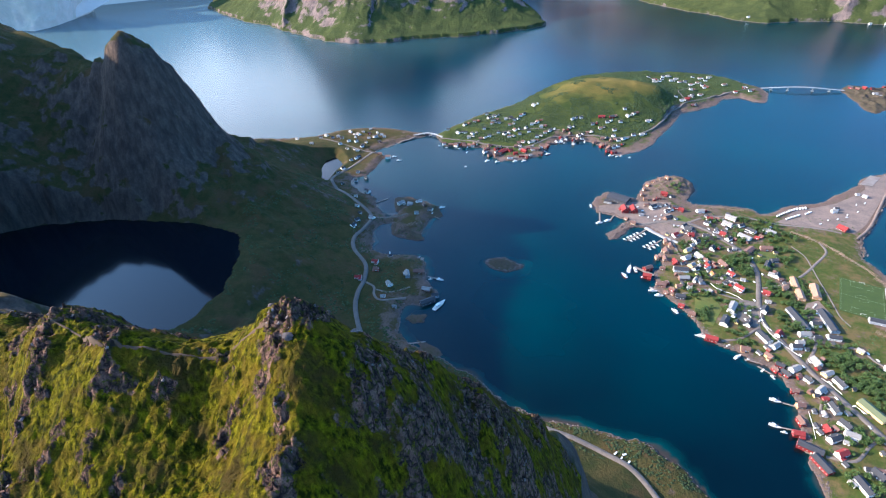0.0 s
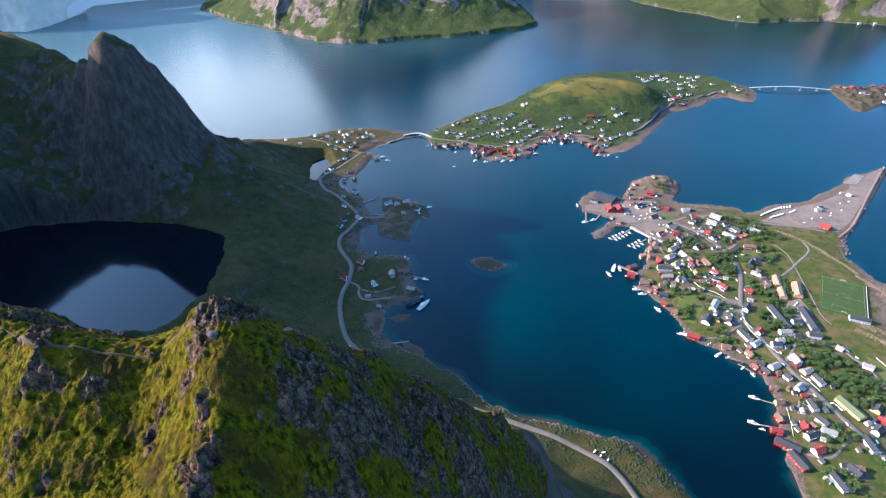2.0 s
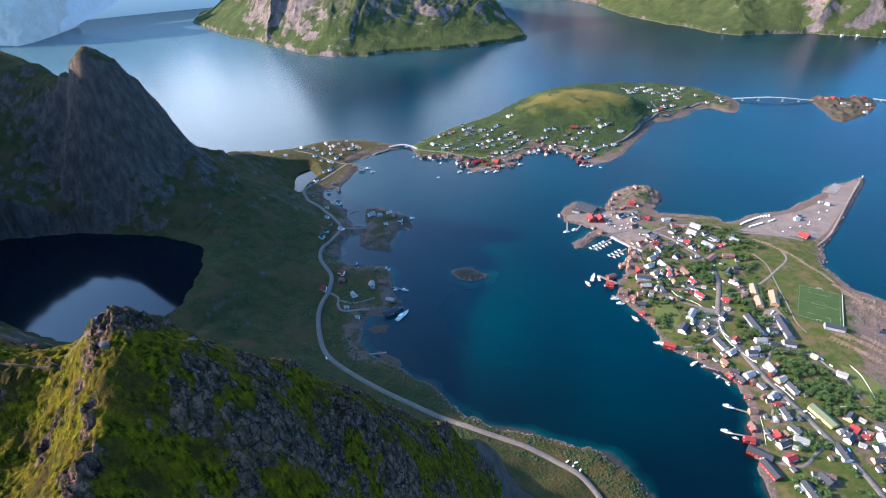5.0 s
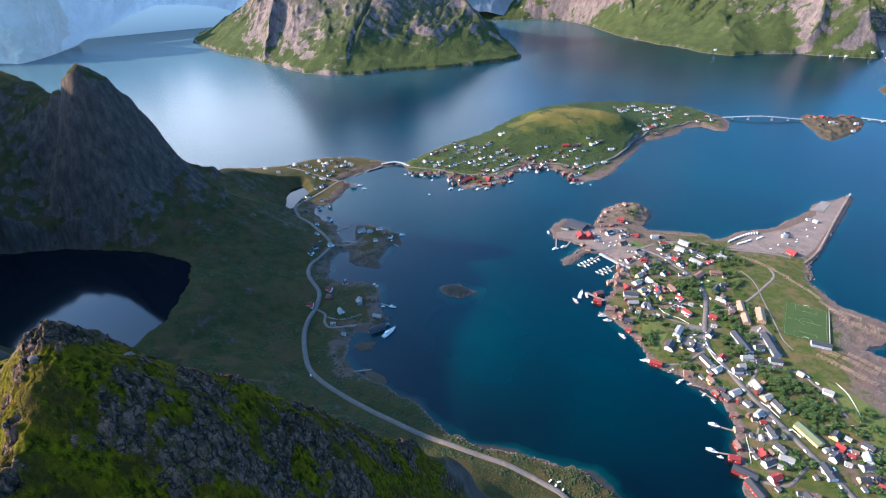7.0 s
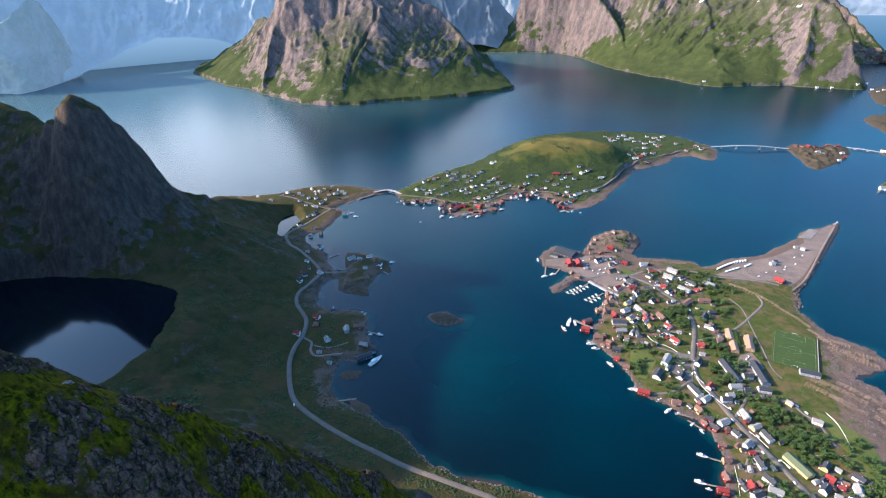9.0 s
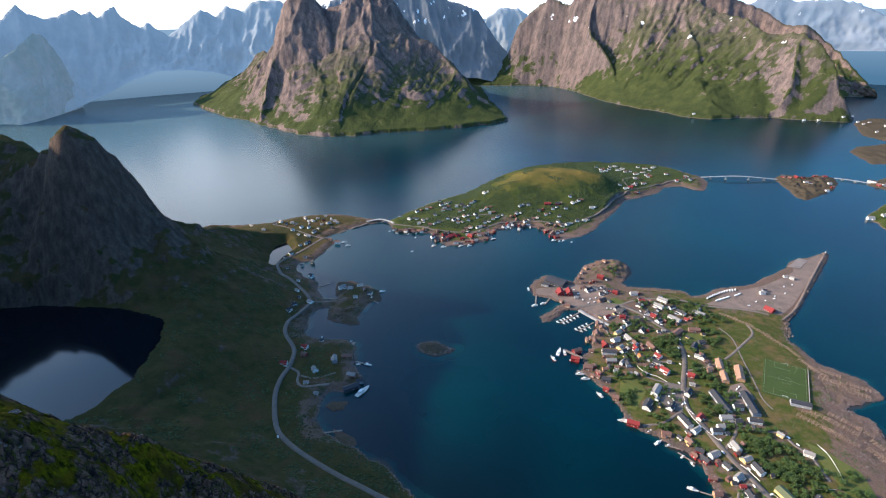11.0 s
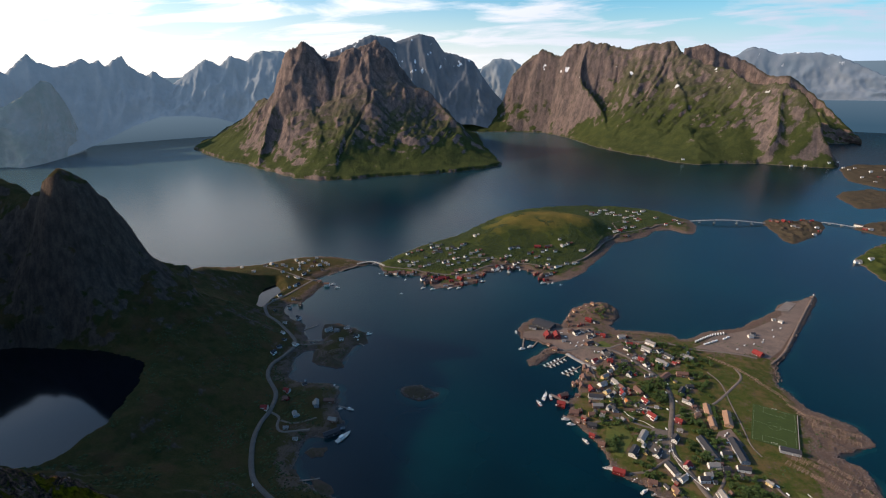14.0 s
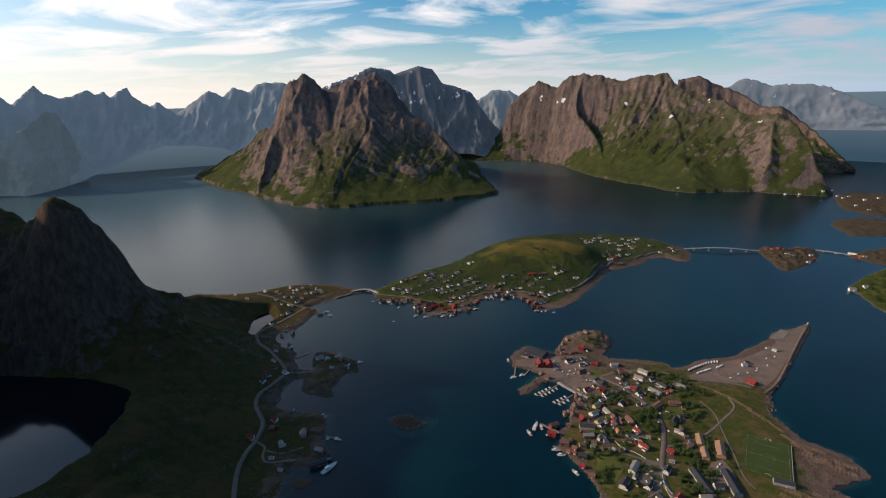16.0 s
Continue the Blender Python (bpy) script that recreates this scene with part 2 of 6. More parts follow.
M_HILL = terrain_mat("island_turf", (0.070, 0.078, 0.018), (0.034, 0.048, 0.012), (0.20, 0.17, 0.15), (0.12, 0.10, 0.09), 0.72, 0.25, 120, (0.13, 0.092, 0.078), 1.8, 1.0, True, crown=((0.150, 0.105, 0.026), 78)).m
M_PEAK_SNOW = terrain_mat("mountain_rock_with_snow", (0.058, 0.066, 0.021), (0.036, 0.045, 0.016), (0.170, 0.128, 0.115), (0.092, 0.075, 0.071), 0.50, 0.95, 260, (0.10, 0.085, 0.07), 4, 1.2, False, 1.0, 620, rugged=0.5).m
M_PEAK = terrain_mat("mountain_rock", (0.062, 0.072, 0.021), (0.038, 0.047, 0.016), (0.200, 0.146, 0.126), (0.098, 0.078, 0.073), 0.58, 0.95, 260, (0.10, 0.085, 0.07), 4, 1.2, False, 0.0, 400, rugged=0.5).m


def distance_mat(name, a, b, snow=0.0, haze_glow=0.12):
    """Mountains so far off that haze is painted in as pale colour and glow."""
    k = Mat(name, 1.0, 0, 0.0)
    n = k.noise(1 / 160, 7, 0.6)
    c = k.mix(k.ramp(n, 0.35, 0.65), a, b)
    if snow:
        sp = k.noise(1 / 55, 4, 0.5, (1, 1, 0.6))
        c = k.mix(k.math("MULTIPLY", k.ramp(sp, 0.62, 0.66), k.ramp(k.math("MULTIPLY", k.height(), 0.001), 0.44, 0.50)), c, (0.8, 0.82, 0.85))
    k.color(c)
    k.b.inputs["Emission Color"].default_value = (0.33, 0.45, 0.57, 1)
    k.b.inputs["Emission Strength"].default_value = haze_glow * 0.61
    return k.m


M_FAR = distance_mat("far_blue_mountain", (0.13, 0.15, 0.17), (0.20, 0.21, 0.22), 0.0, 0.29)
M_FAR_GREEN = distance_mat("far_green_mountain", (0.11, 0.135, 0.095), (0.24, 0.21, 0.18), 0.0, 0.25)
# glowing backdrop colour with the haze painted in, paler towards the top
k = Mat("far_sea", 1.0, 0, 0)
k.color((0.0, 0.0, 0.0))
inlet_haze = k.math("ADD", 0.5, k.math("MULTIPLY", k.across(), -1 / 1600), True)
k.put(k.b.inputs["Emission Color"], k.mix(inlet_haze, k.ramp(k.math("MULTIPLY", k.height(), 1 / 500), 0.1, 1.0, (0.10, 0.19, 0.27, 1), (0.34, 0.44, 0.52, 1)), k.ramp(k.math("MULTIPLY", k.height(), 1 / 500), 0.0, 0.5, (0.15, 0.22, 0.28, 1), (0.28, 0.38, 0.46, 1))))
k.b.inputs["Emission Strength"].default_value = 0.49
M_FAR_SEA_GLOW = k.m
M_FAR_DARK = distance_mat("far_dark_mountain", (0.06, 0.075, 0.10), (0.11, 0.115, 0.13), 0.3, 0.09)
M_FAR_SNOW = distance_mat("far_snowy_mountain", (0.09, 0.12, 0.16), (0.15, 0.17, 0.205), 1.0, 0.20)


def water_mat():
    k = Mat("sea_water", 0.27, 0, 0.5)
    k.b.inputs["IOR"].default_value = 1.33
    d = k.attr("shallow")
    p = k.noise(1 / 90, 5, 0.6)
    deep = k.mix(k.ramp(k.noise(1 / 420, 3), 0.35, 0.7), (0.0001, 0.0088, 0.0160), (0.0001, 0.0210, 0.0265))
    # a deep dark basin in the south of the bay
    south = k.t.nodes.new("ShaderNodeSeparateXYZ")
    k.t.links.new(k.pos, south.inputs[0])
    deep = k.mix(k.ramp(k.math("ADD", k.math("MULTIPLY", south.outputs["Y"], 1 / 1000), k.math("MULTIPLY", k.noise(1 / 190, 4), 0.35)), 0.56, 0.80), (0.0001, 0.0036, 0.0058), deep)
    # the open fjord is coloured paler and bluer than the bay
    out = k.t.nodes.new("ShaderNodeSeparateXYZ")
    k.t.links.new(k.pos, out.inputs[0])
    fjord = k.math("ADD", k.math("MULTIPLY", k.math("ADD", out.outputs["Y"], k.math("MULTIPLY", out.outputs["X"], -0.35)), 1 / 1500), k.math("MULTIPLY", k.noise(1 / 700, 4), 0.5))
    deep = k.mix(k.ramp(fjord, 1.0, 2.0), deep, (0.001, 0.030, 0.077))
    # sky glare on the inner arm, painted in as a paler water colour
    inner_glare = k.math("ADD", k.math("ADD", k.math("MULTIPLY", out.outputs["Y"], 0.6 / 1000), k.math("MULTIPLY", out.outputs["X"], -0.8 / 1000)), k.math("MULTIPLY", k.math("SUBTRACT", k.noise(1 / 600, 4), 0.5), 0.8))
    deep = k.mix(k.math("MULTIPLY", k.math("SUBTRACT", inner_glare, 1.5), 0.75, True), deep, (0.050, 0.092, 0.108))
    sh = k.math("MULTIPLY", d, k.math("ADD", k.math("MULTIPLY", p, 1.7), -0.25), True)
    c = k.mix(k.ramp(sh, 0.25, 0.8), deep, (0.004, 0.045, 0.045))
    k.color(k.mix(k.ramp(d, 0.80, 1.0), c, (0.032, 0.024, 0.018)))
    k.bump(k.math("ADD", k.noise(0.35, 4, 0.6), k.math("MULTIPLY", k.noise(0.05, 3, 0.5, (1, 0.5, 1)), 2.0)), 0.012, 0.35)
    return k.m


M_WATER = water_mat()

# ---------------------------------------------------------------- terrain tools
rng = np.random.default_rng(7)
_perm = rng.permutation(4096)
_grad = rng.normal(size=(4096, 2))
_grad /= np.linalg.norm(_grad, axis=1)[:, None]


def perlin(x, y):
    xi, yi = np.floor(x).astype(int), np.floor(y).astype(int)
    fx, fy = x - xi, y - yi

    def g(ix, iy, dx, dy):
        h = _perm[(_perm[ix & 4095] + iy) & 4095]
        return _grad[h, 0] * dx + _grad[h, 1] * dy

    u, v = fx * fx * fx * (fx * (fx * 6 - 15) + 10), fy * fy * fy * (fy * (fy * 6 - 15) + 10)
    a = g(xi, yi, fx, fy) * (1 - u) + g(xi + 1, yi, fx - 1, fy) * u
    b = g(xi, yi + 1, fx, fy - 1) * (1 - u) + g(xi + 1, yi + 1, fx - 1, fy - 1) * u
    return (a * (1 - v) + b * v) * 1.4


def fbm(x, y, size, octaves=5, gain=0.5):
    s, a, f = 0.0, 1.0, 1.0 / size
    for i in range(octaves):
        s = s + a * perlin(x * f + 17.3 * i, y * f - 9.1 * i)
        a, f = a * gain, f * 2.03
    return s


def ridged(x, y, size, octaves=5, gain=0.5):
    s, a, f = 0.0, 1.0, 1.0 / size
    for i in range(octaves):
        s = s + a * (0.55 - np.abs(perlin(x * f + 31.7 * i, y * f + 5.9 * i)) * 1.6)
        a, f = a * gain, f * 2.07
    return s


def seg_dist(x, y, pts, closed=False):
    """Distance to a polyline, and the third coordinate of the nearest point on it."""
    best, val = np.full(x.shape, 1e12), np.zeros(x.shape)
    p = [(*q, 0.0)[:3] for q in pts]
    for a, b in zip(p, p[1:] + p[:1] if closed else p[1:]):
        dx, dy = b[0] - a[0], b[1] - a[1]
        k = np.clip(((x - a[0]) * dx + (y - a[1]) * dy) / max(dx * dx + dy * dy, 1e-9), 0, 1)
        d = (x - a[0] - k * dx) ** 2 + (y - a[1] - k * dy) ** 2
        m = d < best
        best, val = np.where(m, d, best), np.where(m, a[2] + k * (b[2] - a[2]), val)
    return np.sqrt(best), val


def inside(x, y, pts):
    c = np.zeros(x.shape, bool)
    for a, b in zip(pts, pts[1:] + pts[:1]):
        if a[1] != b[1]:
            c ^= ((a[1] > y) != (b[1] > y)) & (x < (b[0] - a[0]) * (y - a[1]) / (b[1] - a[1]) + a[0])
    return c


def coast(x, y, pts, rough=6.0):
    """Signed distance from the shore: positive on land. The line is roughened a little."""
    wx, wy = x + rough * fbm(x, y, rough * 6, 4), y + rough * fbm(x + 900, y, rough * 6, 4)
    d, _ = seg_dist(wx, wy, pts, True)
    return np.where(inside(wx, wy, pts), d, -d)


def smooth(a, lo, hi):
    k = np.clip((a - lo) / (hi - lo), 0, 1)
    return k * k * (3 - 2 * k)


def spots(pts, soft=4.0):
    """A surface through spot heights (x, y, z): a linear radial basis with a plane."""
    p = np.array(pts, float)
    n = len(p)
    r = np.sqrt(((p[:, None, :2] - p[None, :, :2]) ** 2).sum(2) + soft * soft)
    q = np.c_[np.ones(n), p[:, :2] / 500]
    w = np.linalg.solve(np.block([[r, q], [q.T, np.zeros((3, 3))]]), np.r_[p[:, 2], 0, 0, 0])

    def f(x, y):
        s = w[n] + w[n + 1] * x / 500 + w[n + 2] * y / 500
        for i in range(n):
            s = s + w[i] * np.sqrt((x - p[i, 0]) ** 2 + (y - p[i, 1]) ** 2 + soft * soft)
        return s

    return f


GRIDS = []


def sheet(name, xs, ys, f, mat, keep=-3.0, label="", category="", attr=None, hole=None):
    """A height field over the grid xs by ys; faces that lie wholly under `keep` are left out."""
    gx, gy = np.meshgrid(xs, ys)
    z = f(gx, gy)
    GRIDS.append((xs, ys, z, hole))
    nx, ny = len(xs), len(ys)
    v = np.stack([gx, gy, z], 2).reshape(-1, 3)
    i = (np.arange(ny - 1)[:, None] * nx + np.arange(nx - 1)[None, :]).ravel()
    q = np.stack([i, i + 1, i + nx + 1, i + nx], 1)
    q = q[(v[q, 2] > keep).any(1)]
    if hole:
        c = v[q].mean(1)
        q = q[~((c[:, 0] > hole[0]) & (c[:, 0] < hole[1]) & (c[:, 1] > hole[2]) & (c[:, 1] < hole[3]))]
    used, inv = np.unique(q, return_inverse=True)
    me = bpy.data.meshes.new(name)
    me.from_pydata(v[used].tolist(), [], inv.reshape(-1, 4).tolist())
    me.shade_smooth()
    if attr:
        a = me.attributes.new(attr[0], "FLOAT", "POINT")
        a.data.foreach_set("value", attr[1](gx, gy).reshape(-1)[used].astype(np.float32))
    me.materials.append(mat)
    ob = new(name, me)
    tagged(ob, label, category, kind="structure")
    return ob


# ---------------------------------------------------------------- the plan: coasts
TOWN_WEST = [(395, 250), (388, 330), (387, 374), (384, 404), (393, 428), (393, 459), (404, 487), (401, 514), (394, 537), (383, 551), (366, 560), (350, 574), (332, 583), (314, 592), (313, 610), (303, 640), (283, 672), (267, 691), (257, 705), (265, 722), (263, 746), (280, 773), (276, 799), (290, 819), (299, 849), (306, 864), (268, 901)]
TOWN_NORTH = [(240, 896), (209, 848), (196, 847), (191, 864), (222, 902), (240, 922), (207, 940), (178, 946), (171, 985), (180, 1010), (205, 1042), (264, 1014), (277, 1053), (293, 1098), (332, 1123), (373, 1137), (396, 1104), (394, 1067), (368, 1024), (379, 1006), (437, 1008), (489, 1004), (504, 980), (529, 991), (559, 1018), (641, 1045), (683, 1084), (745, 1137)]
TOWN_EAST = [(757, 1158), (783, 1185), (817, 1195), (866, 1232), (870, 1216), (690, 949), (648, 900), (630, 847), (635, 822), (650, 775), (670, 760), (700, 738), (703, 697), (650, 676), (632, 664), (660, 645), (660, 624), (648, 573), (660, 520), (640, 470), (650, 400), (640, 320), (630, 250)]
TOWN = TOWN_WEST + TOWN_NORTH + TOWN_EAST
WEST_BAY = [(-265, 1338), (-268, 1322), (-348, 1252), (-385, 1195), (-350, 1172), (-354, 1109), (-361, 1059), (-395, 1040), (-390, 1010), (-353, 971), (-310, 949), (-290, 905), (-262, 870), (-236, 880), (-244, 930), (-196, 948), (-158, 927), (-158, 903), (-167, 866), (-170, 811), (-201, 797), (-228, 815), (-240, 850), (-262, 842), (-272, 815), (-260, 779), (-257, 750), (-221, 736), (-167, 743), (-145, 727), (-134, 694), (-129, 669), (-101, 642), (-115, 603), (-152, 598), (-150, 578), (-148, 550), (-138, 528)]
WEST_SOUTH = [(-103, 504), (-88, 500), (-59, 488), (-13, 468), (16, 439), (42, 424), (80, 413), (123, 411), (170, 402), (209, 394), (238, 376), (266, 340), (300, 280), (330, 180), (340, 0), (330, -400), (-1700, -400)]
WEST_NORTH = [(-1700, 1250), (-1250, 1250), (-1050, 1180), (-900, 1130), (-800, 1160), (-738, 1240), (-655, 1256), (-590, 1274), (-546, 1322), (-504, 1350), (-438, 1367), (-381, 1363), (-321, 1346)]
WEST = WEST_BAY + WEST_SOUTH + WEST_NORTH
VILLAGE = [(-243, 1318), (-208, 1255), (-106, 1253), (-86, 1225), (-48, 1175), (-6, 1186), (57, 1221), (69, 1278), (105, 1321), (174, 1327), (211, 1292), (238, 1239), (297, 1270), (339, 1323), (368, 1386), (408, 1455), (458, 1578), (503, 1597), (571, 1651), (604, 1709), (657, 1730), (691, 1693), (724, 1689), (757, 1766), (756, 1840), (714, 1890), (680, 1944), (629, 1977), (520, 2000), (400, 1990), (280, 1940), (150, 1850), (40, 1730), (-40, 1610), (-140, 1500), (-215, 1385)]
BRIDGE_ISLE = [(988, 1834), (985, 1771), (986, 1712), (975, 1645), (994, 1615), (1034, 1650), (1102, 1711), (1163, 1787), (1185, 1852), (1159, 1889), (1093, 1863), (1033, 1892)]
ISLET = [(-33.5, 739.2), (-22.0, 753.1), (3.4, 758.9), (36.2, 736.7), (33.0, 726.9), (5.9, 713.8), (-17.1, 720.3)]
NORTH_ISLES = ([(1719, 2802), (1849, 2927), (2050, 2900), (1900, 2600), (1704, 2376), (1650, 2425), (1619, 2536)], [(1415, 2230), (1481, 2311), (1620, 2371), (1700, 2274), (1600, 2092), (1401, 2042), (1405, 2123)])
EAST_ISLES = ([(1248, 1789), (1328, 1859), (1480, 1930), (1420, 1740), (1314, 1700), (1277, 1741)], [(1101, 1502), (1190, 1594), (1314, 1690), (1420, 1620), (1380, 1330), (1200, 1180), (1086, 1319), (1088, 1410)])
LAKE = [(-657, 423), (-438, 393), (-411, 430), (-401, 500), (-421, 590), (-456, 649), (-566, 673), (-730, 662), (-860, 620), (-900, 585), (-830, 470)]
LAKE_Z = 82.0
POND = [(-479, 1149), (-442, 1110), (-448, 1060), (-447, 1007), (-470, 1026), (-491, 1072), (-499, 1122)]

# crest lines and slopes of the land to the west: (x, y, height)
RIDGE = [(-23, 94, 454), (1, 91, 442), (12, 101, 426), (24, 110, 397), (41, 125, 375), (54, 132, 345), (14, 126, 402), (27, 146, 371), (45, 167, 332), (65, 188, 290), (84, 221, 240), (104, 275, 110), (122, 330, 22), (-77, 97, 430), (-57, 96, 431), (-20, 114, 423), (-58, 84, 441), (-72, 83, 445), (-95, 92, 443), (-118, 98, 433), (-150, 112, 415), (-200, 125, 398), (-300, 110, 395), (-480, 40, 420), (-700, 60, 470), (-950, 220, 490), (-1060, 420, 510), (-30, 79, 441), (-48, 70, 431), (-28, 62, 427), (-2, 61, 433), (0, 81, 442), (12, 86, 429), (30, 91, 391), (-32, 116, 420)]
RIDGE_SIDES = [(-54, 45, 415), (-10, 40, 421), (10, 45, 405), (25, 60, 370), (45, 80, 345), (70, 110, 285), (100, 140, 215), (130, 200, 120), (160, 260, 40), (-120, 60, 405), (-60, 0, 380), (20, -20, 330), (80, 20, 250), (160, 80, 120), (230, 160, 30), (250, 280, 12), (-70, 120, 400), (-118, 125, 385), (-150, 145, 350), (-200, 170, 300), (-60, 160, 330), (-10, 150, 345), (0, 185, 280), (40, 245, 150), (40, 300, 70), (-40, 260, 180), (-150, 240, 180), (-20, 360, 30), (-120, 380, 45), (-220, 380, 90)]
HILLS = [(-985, 680, 300), (-1018, 632, 325), (-850, 720, 215), (-900, 760, 245), (-606, 903, 150), (-612, 985, 116), (-612, 1075, 72), (-590, 1150, 34), (-640, 735, 215), (-770, 700, 150), (-650, 690, 110), (-720, 730, 235), (-690, 755, 310), (-760, 775, 262), (-583, 790, 175), (-518, 822, 128), (-520, 705, 98), (-440, 705, 86), (-362, 761, 46), (-390, 860, 42), (-470, 940, 58), (-715, 840, 290), (-780, 890, 230), (-950, 960, 230), (-760, 960, 90)]
LOW = [(-230, 640, 9), (-225, 570, 9), (-190, 507, 9), (-106, 453, 9), (-34, 425, 9), (45, 401, 9), (117, 384, 8), (176, 357, 9), (-285, 830, 8), (-343, 917, 8), (-405, 964, 8), (-437, 1030, 7), (-412, 1100, 7), (-315, 740, 22), (-300, 560, 32), (-350, 620, 62), (-385, 540, 80), (-330, 470, 62), (-400, 400, 92), (-700, 1060, 20), (-680, 1180, 8), (-340, 980, 9), (-480, 1200, 14), (-520, 1290, 9), (-400, 1270, 9), (-180, 660, 5), (-500, 390, 90), (-700, 400, 110), (-900, 430, 200), (-1080, 560, 430), (-600, 300, 220), (-800, 250, 330), (-400, 250, 280), (-300, 300, 170)]
CREST = [(-1100, 953, 359), (-1032, 933, 349), (-982, 916, 342), (-929, 898, 337), (-862, 865, 336), (-820, 843, 329), (-791, 828, 321), (-765, 818, 331), (-736, 806, 345), (-712, 797, 358), (-693, 794, 370), (-668, 791, 379), (-657, 811, 366), (-648, 826, 349), (-641, 837, 323), (-634, 848, 300), (-627, 858, 275), (-618, 870, 243), (-611, 883, 191), (-608, 896, 168)]
# unseen ridge, placed and raised so its shadow covers the western shore
UNSEEN_WEST = [(-1450, 250, 640), (-1450, 400, 690), (-1450, 550, 735), (-1450, 690, 772), (-1450, 740, 755), (-1450, 800, 600), (-1450, 880, 500), (-1450, 1050, 420), (-1650, 400, 640), (-1650, 700, 690), (-1650, 1000, 400)]
west_base = spots(RIDGE + RIDGE_SIDES + HILLS + CREST + LOW + UNSEEN_WEST, 6.0)


def ribs(x, y):
    """Ribs that run down the near ridge."""
    return ridged(x + 0.22 * y + 4.0 * fbm(x, y, 22, 3), y * 0.24 + 11.0, 40, 2, 0.45)


def outcrop(x, y):
    """Where the near ridge shows bare rock: on its ribs, along the crest and over its seaward flank."""
    n = fbm(x, y, 13, 5, 0.6)
    flank = smooth(x + 0.45 * (y - 90), -4, 14) * 0.62 - smooth(x + 0.1 * (y - 90), 52, 60) * 0.5
    top = smooth(-np.hypot((x + 19) / 1.3, y - 91), -13, -4) * 0.5 + smooth(-x, 62, 76) * smooth(y, 76, 84) * 0.55
    rib = smooth(ribs(x, y), 0.46, 0.70) * 0.85
    return np.clip(rib + flank + top + n * 1.25 - 0.02, 0, 1)


def west_height(x, y):
    d = coast(x, y, WEST, 5.0)
    h = west_base(x, y)
    wild = smooth(h, 14, 120)
    near = smooth(-np.hypot(x + 10, y - 90), -260, -160)
    h = h + wild * (1 - near) * (ridged(x, y, 90, 5) - 0.45) * 13 + wild * (1 - near) * (ridged(x + 40, y, 27, 4, 0.6) - 0.3) * 4.5 + (1 - near) * fbm(x, y, 45, 4) * 3.2 * smooth(h, 9, 40)
    # ribs and gullies of the near ridge
    h = h + near * wild * ((ribs(x, y) - 0.30) * 6.5 + fbm(x, y * 0.6, 11, 3) * 1.3 + fbm(x, y * 0.6, 2.6, 3, 0.6) * 0.65 + ((ridged(x, y * 0.8, 7, 5, 0.62) - 0.3) * 3.0 + (ridged(x + 50, y, 2.6, 3, 0.6) - 0.3) * 0.9) * outcrop(x, y))
    ld = coast(x, y, LAKE, 4.0)
    edge = smooth(-ld, 0, 16) * (h > LAKE_Z) + smooth(-ld, 4, 60) * (h <= LAKE_Z)
    h = np.where(ld > 0, LAKE_Z - np.clip(ld, 0, 8), (LAKE_Z + 0.9) * (1 - edge) + h * edge)
    h = np.maximum(h, np.clip(0.6 + d * 0.32, 0, 6.5))
    pd = coast(x, y, POND, 2.0)
    h = np.where(pd > -140, np.minimum(h, 1.9 + np.clip(-pd, 0, 140) * 0.7 - np.clip(pd, 0, 6) * 0.35), h)
    cap = np.where(d > 0, 0.8 + d * 0.55 + np.clip(d - 16, 0, 1e4) * 1.6, -0.8 + d * 0.25)
    return np.where(d > 0, np.clip(h, 0.6, cap), np.maximum(cap, -9))


def steps(*parts):
    """Grid lines: stretches (start, end, step) joined."""
    out = []
    for a, b, s in parts:
        out += list(np.arange(a, b, s))
    return np.array(out + [parts[-1][1]])


def west_worn(x, y):
    """Bare rock and trodden ground along the low shore."""
    d = coast(x, y, WEST, 5.0)
    return np.clip(smooth(-d, -60, -8) * 0.62, 0, 1) * smooth(y, 430, 520)


NEAR = (-180, 96, 20, 200)
ground = sheet("ground", steps((-1700, -900, 25), (-900, -180, 4.5), (-180, 96, 3), (96, 350, 3)), steps((-400, 20, 20), (20, 200, 3), (200, 420, 3.0), (420, 1400, 4.5)), west_height, M_WEST, -3.0,
               "steep turf-covered mountainside and shore strip with bare rock", "hillside", ("worn", west_worn), hole=NEAR)
sheet("ridge", steps((NEAR[0], NEAR[1], 0.5)), steps((NEAR[2], NEAR[3], 0.5)), west_height, M_RIDGE, -3.0, "mossy mountain ridge with dark rock outcrops and a worn path", "ridge", ("rock", outcrop))


def town_height(x, y):
    d = coast(x, y, TOWN, 3.0)
    h = 1.3 + np.clip(d, 0, 45) * 0.085 + fbm(x, y, 60, 4) * 1.1 * smooth(d, 4, 30)
    pier = smooth(x - 0.9 * (y - 1000), 520, 560) * smooth(y, 925, 960)
    h = h * (1 - pier) + pier * 3.0
    dock = smooth(-np.hypot((x - 235) / 1.3, y - 955), -75, -60)
    h = h * (1 - dock) + dock * 2.4
    knoll = smooth(-np.hypot((x - 355), (y - 1095)), -60, -5)
    h = h + knoll * (8 + 5 * ridged(x, y, 24, 4))
    rocky = smooth(x, 610, 640) * smooth(-y, -770, -740)
    h = h + rocky * (ridged(x, y, 22, 4) - 0.3) * 2.2
    return np.where(d > 0, np.maximum(h, 0.5 + np.clip(d, 0, 2) * 0.5), np.maximum(-1.0 + d * 0.25, -9))


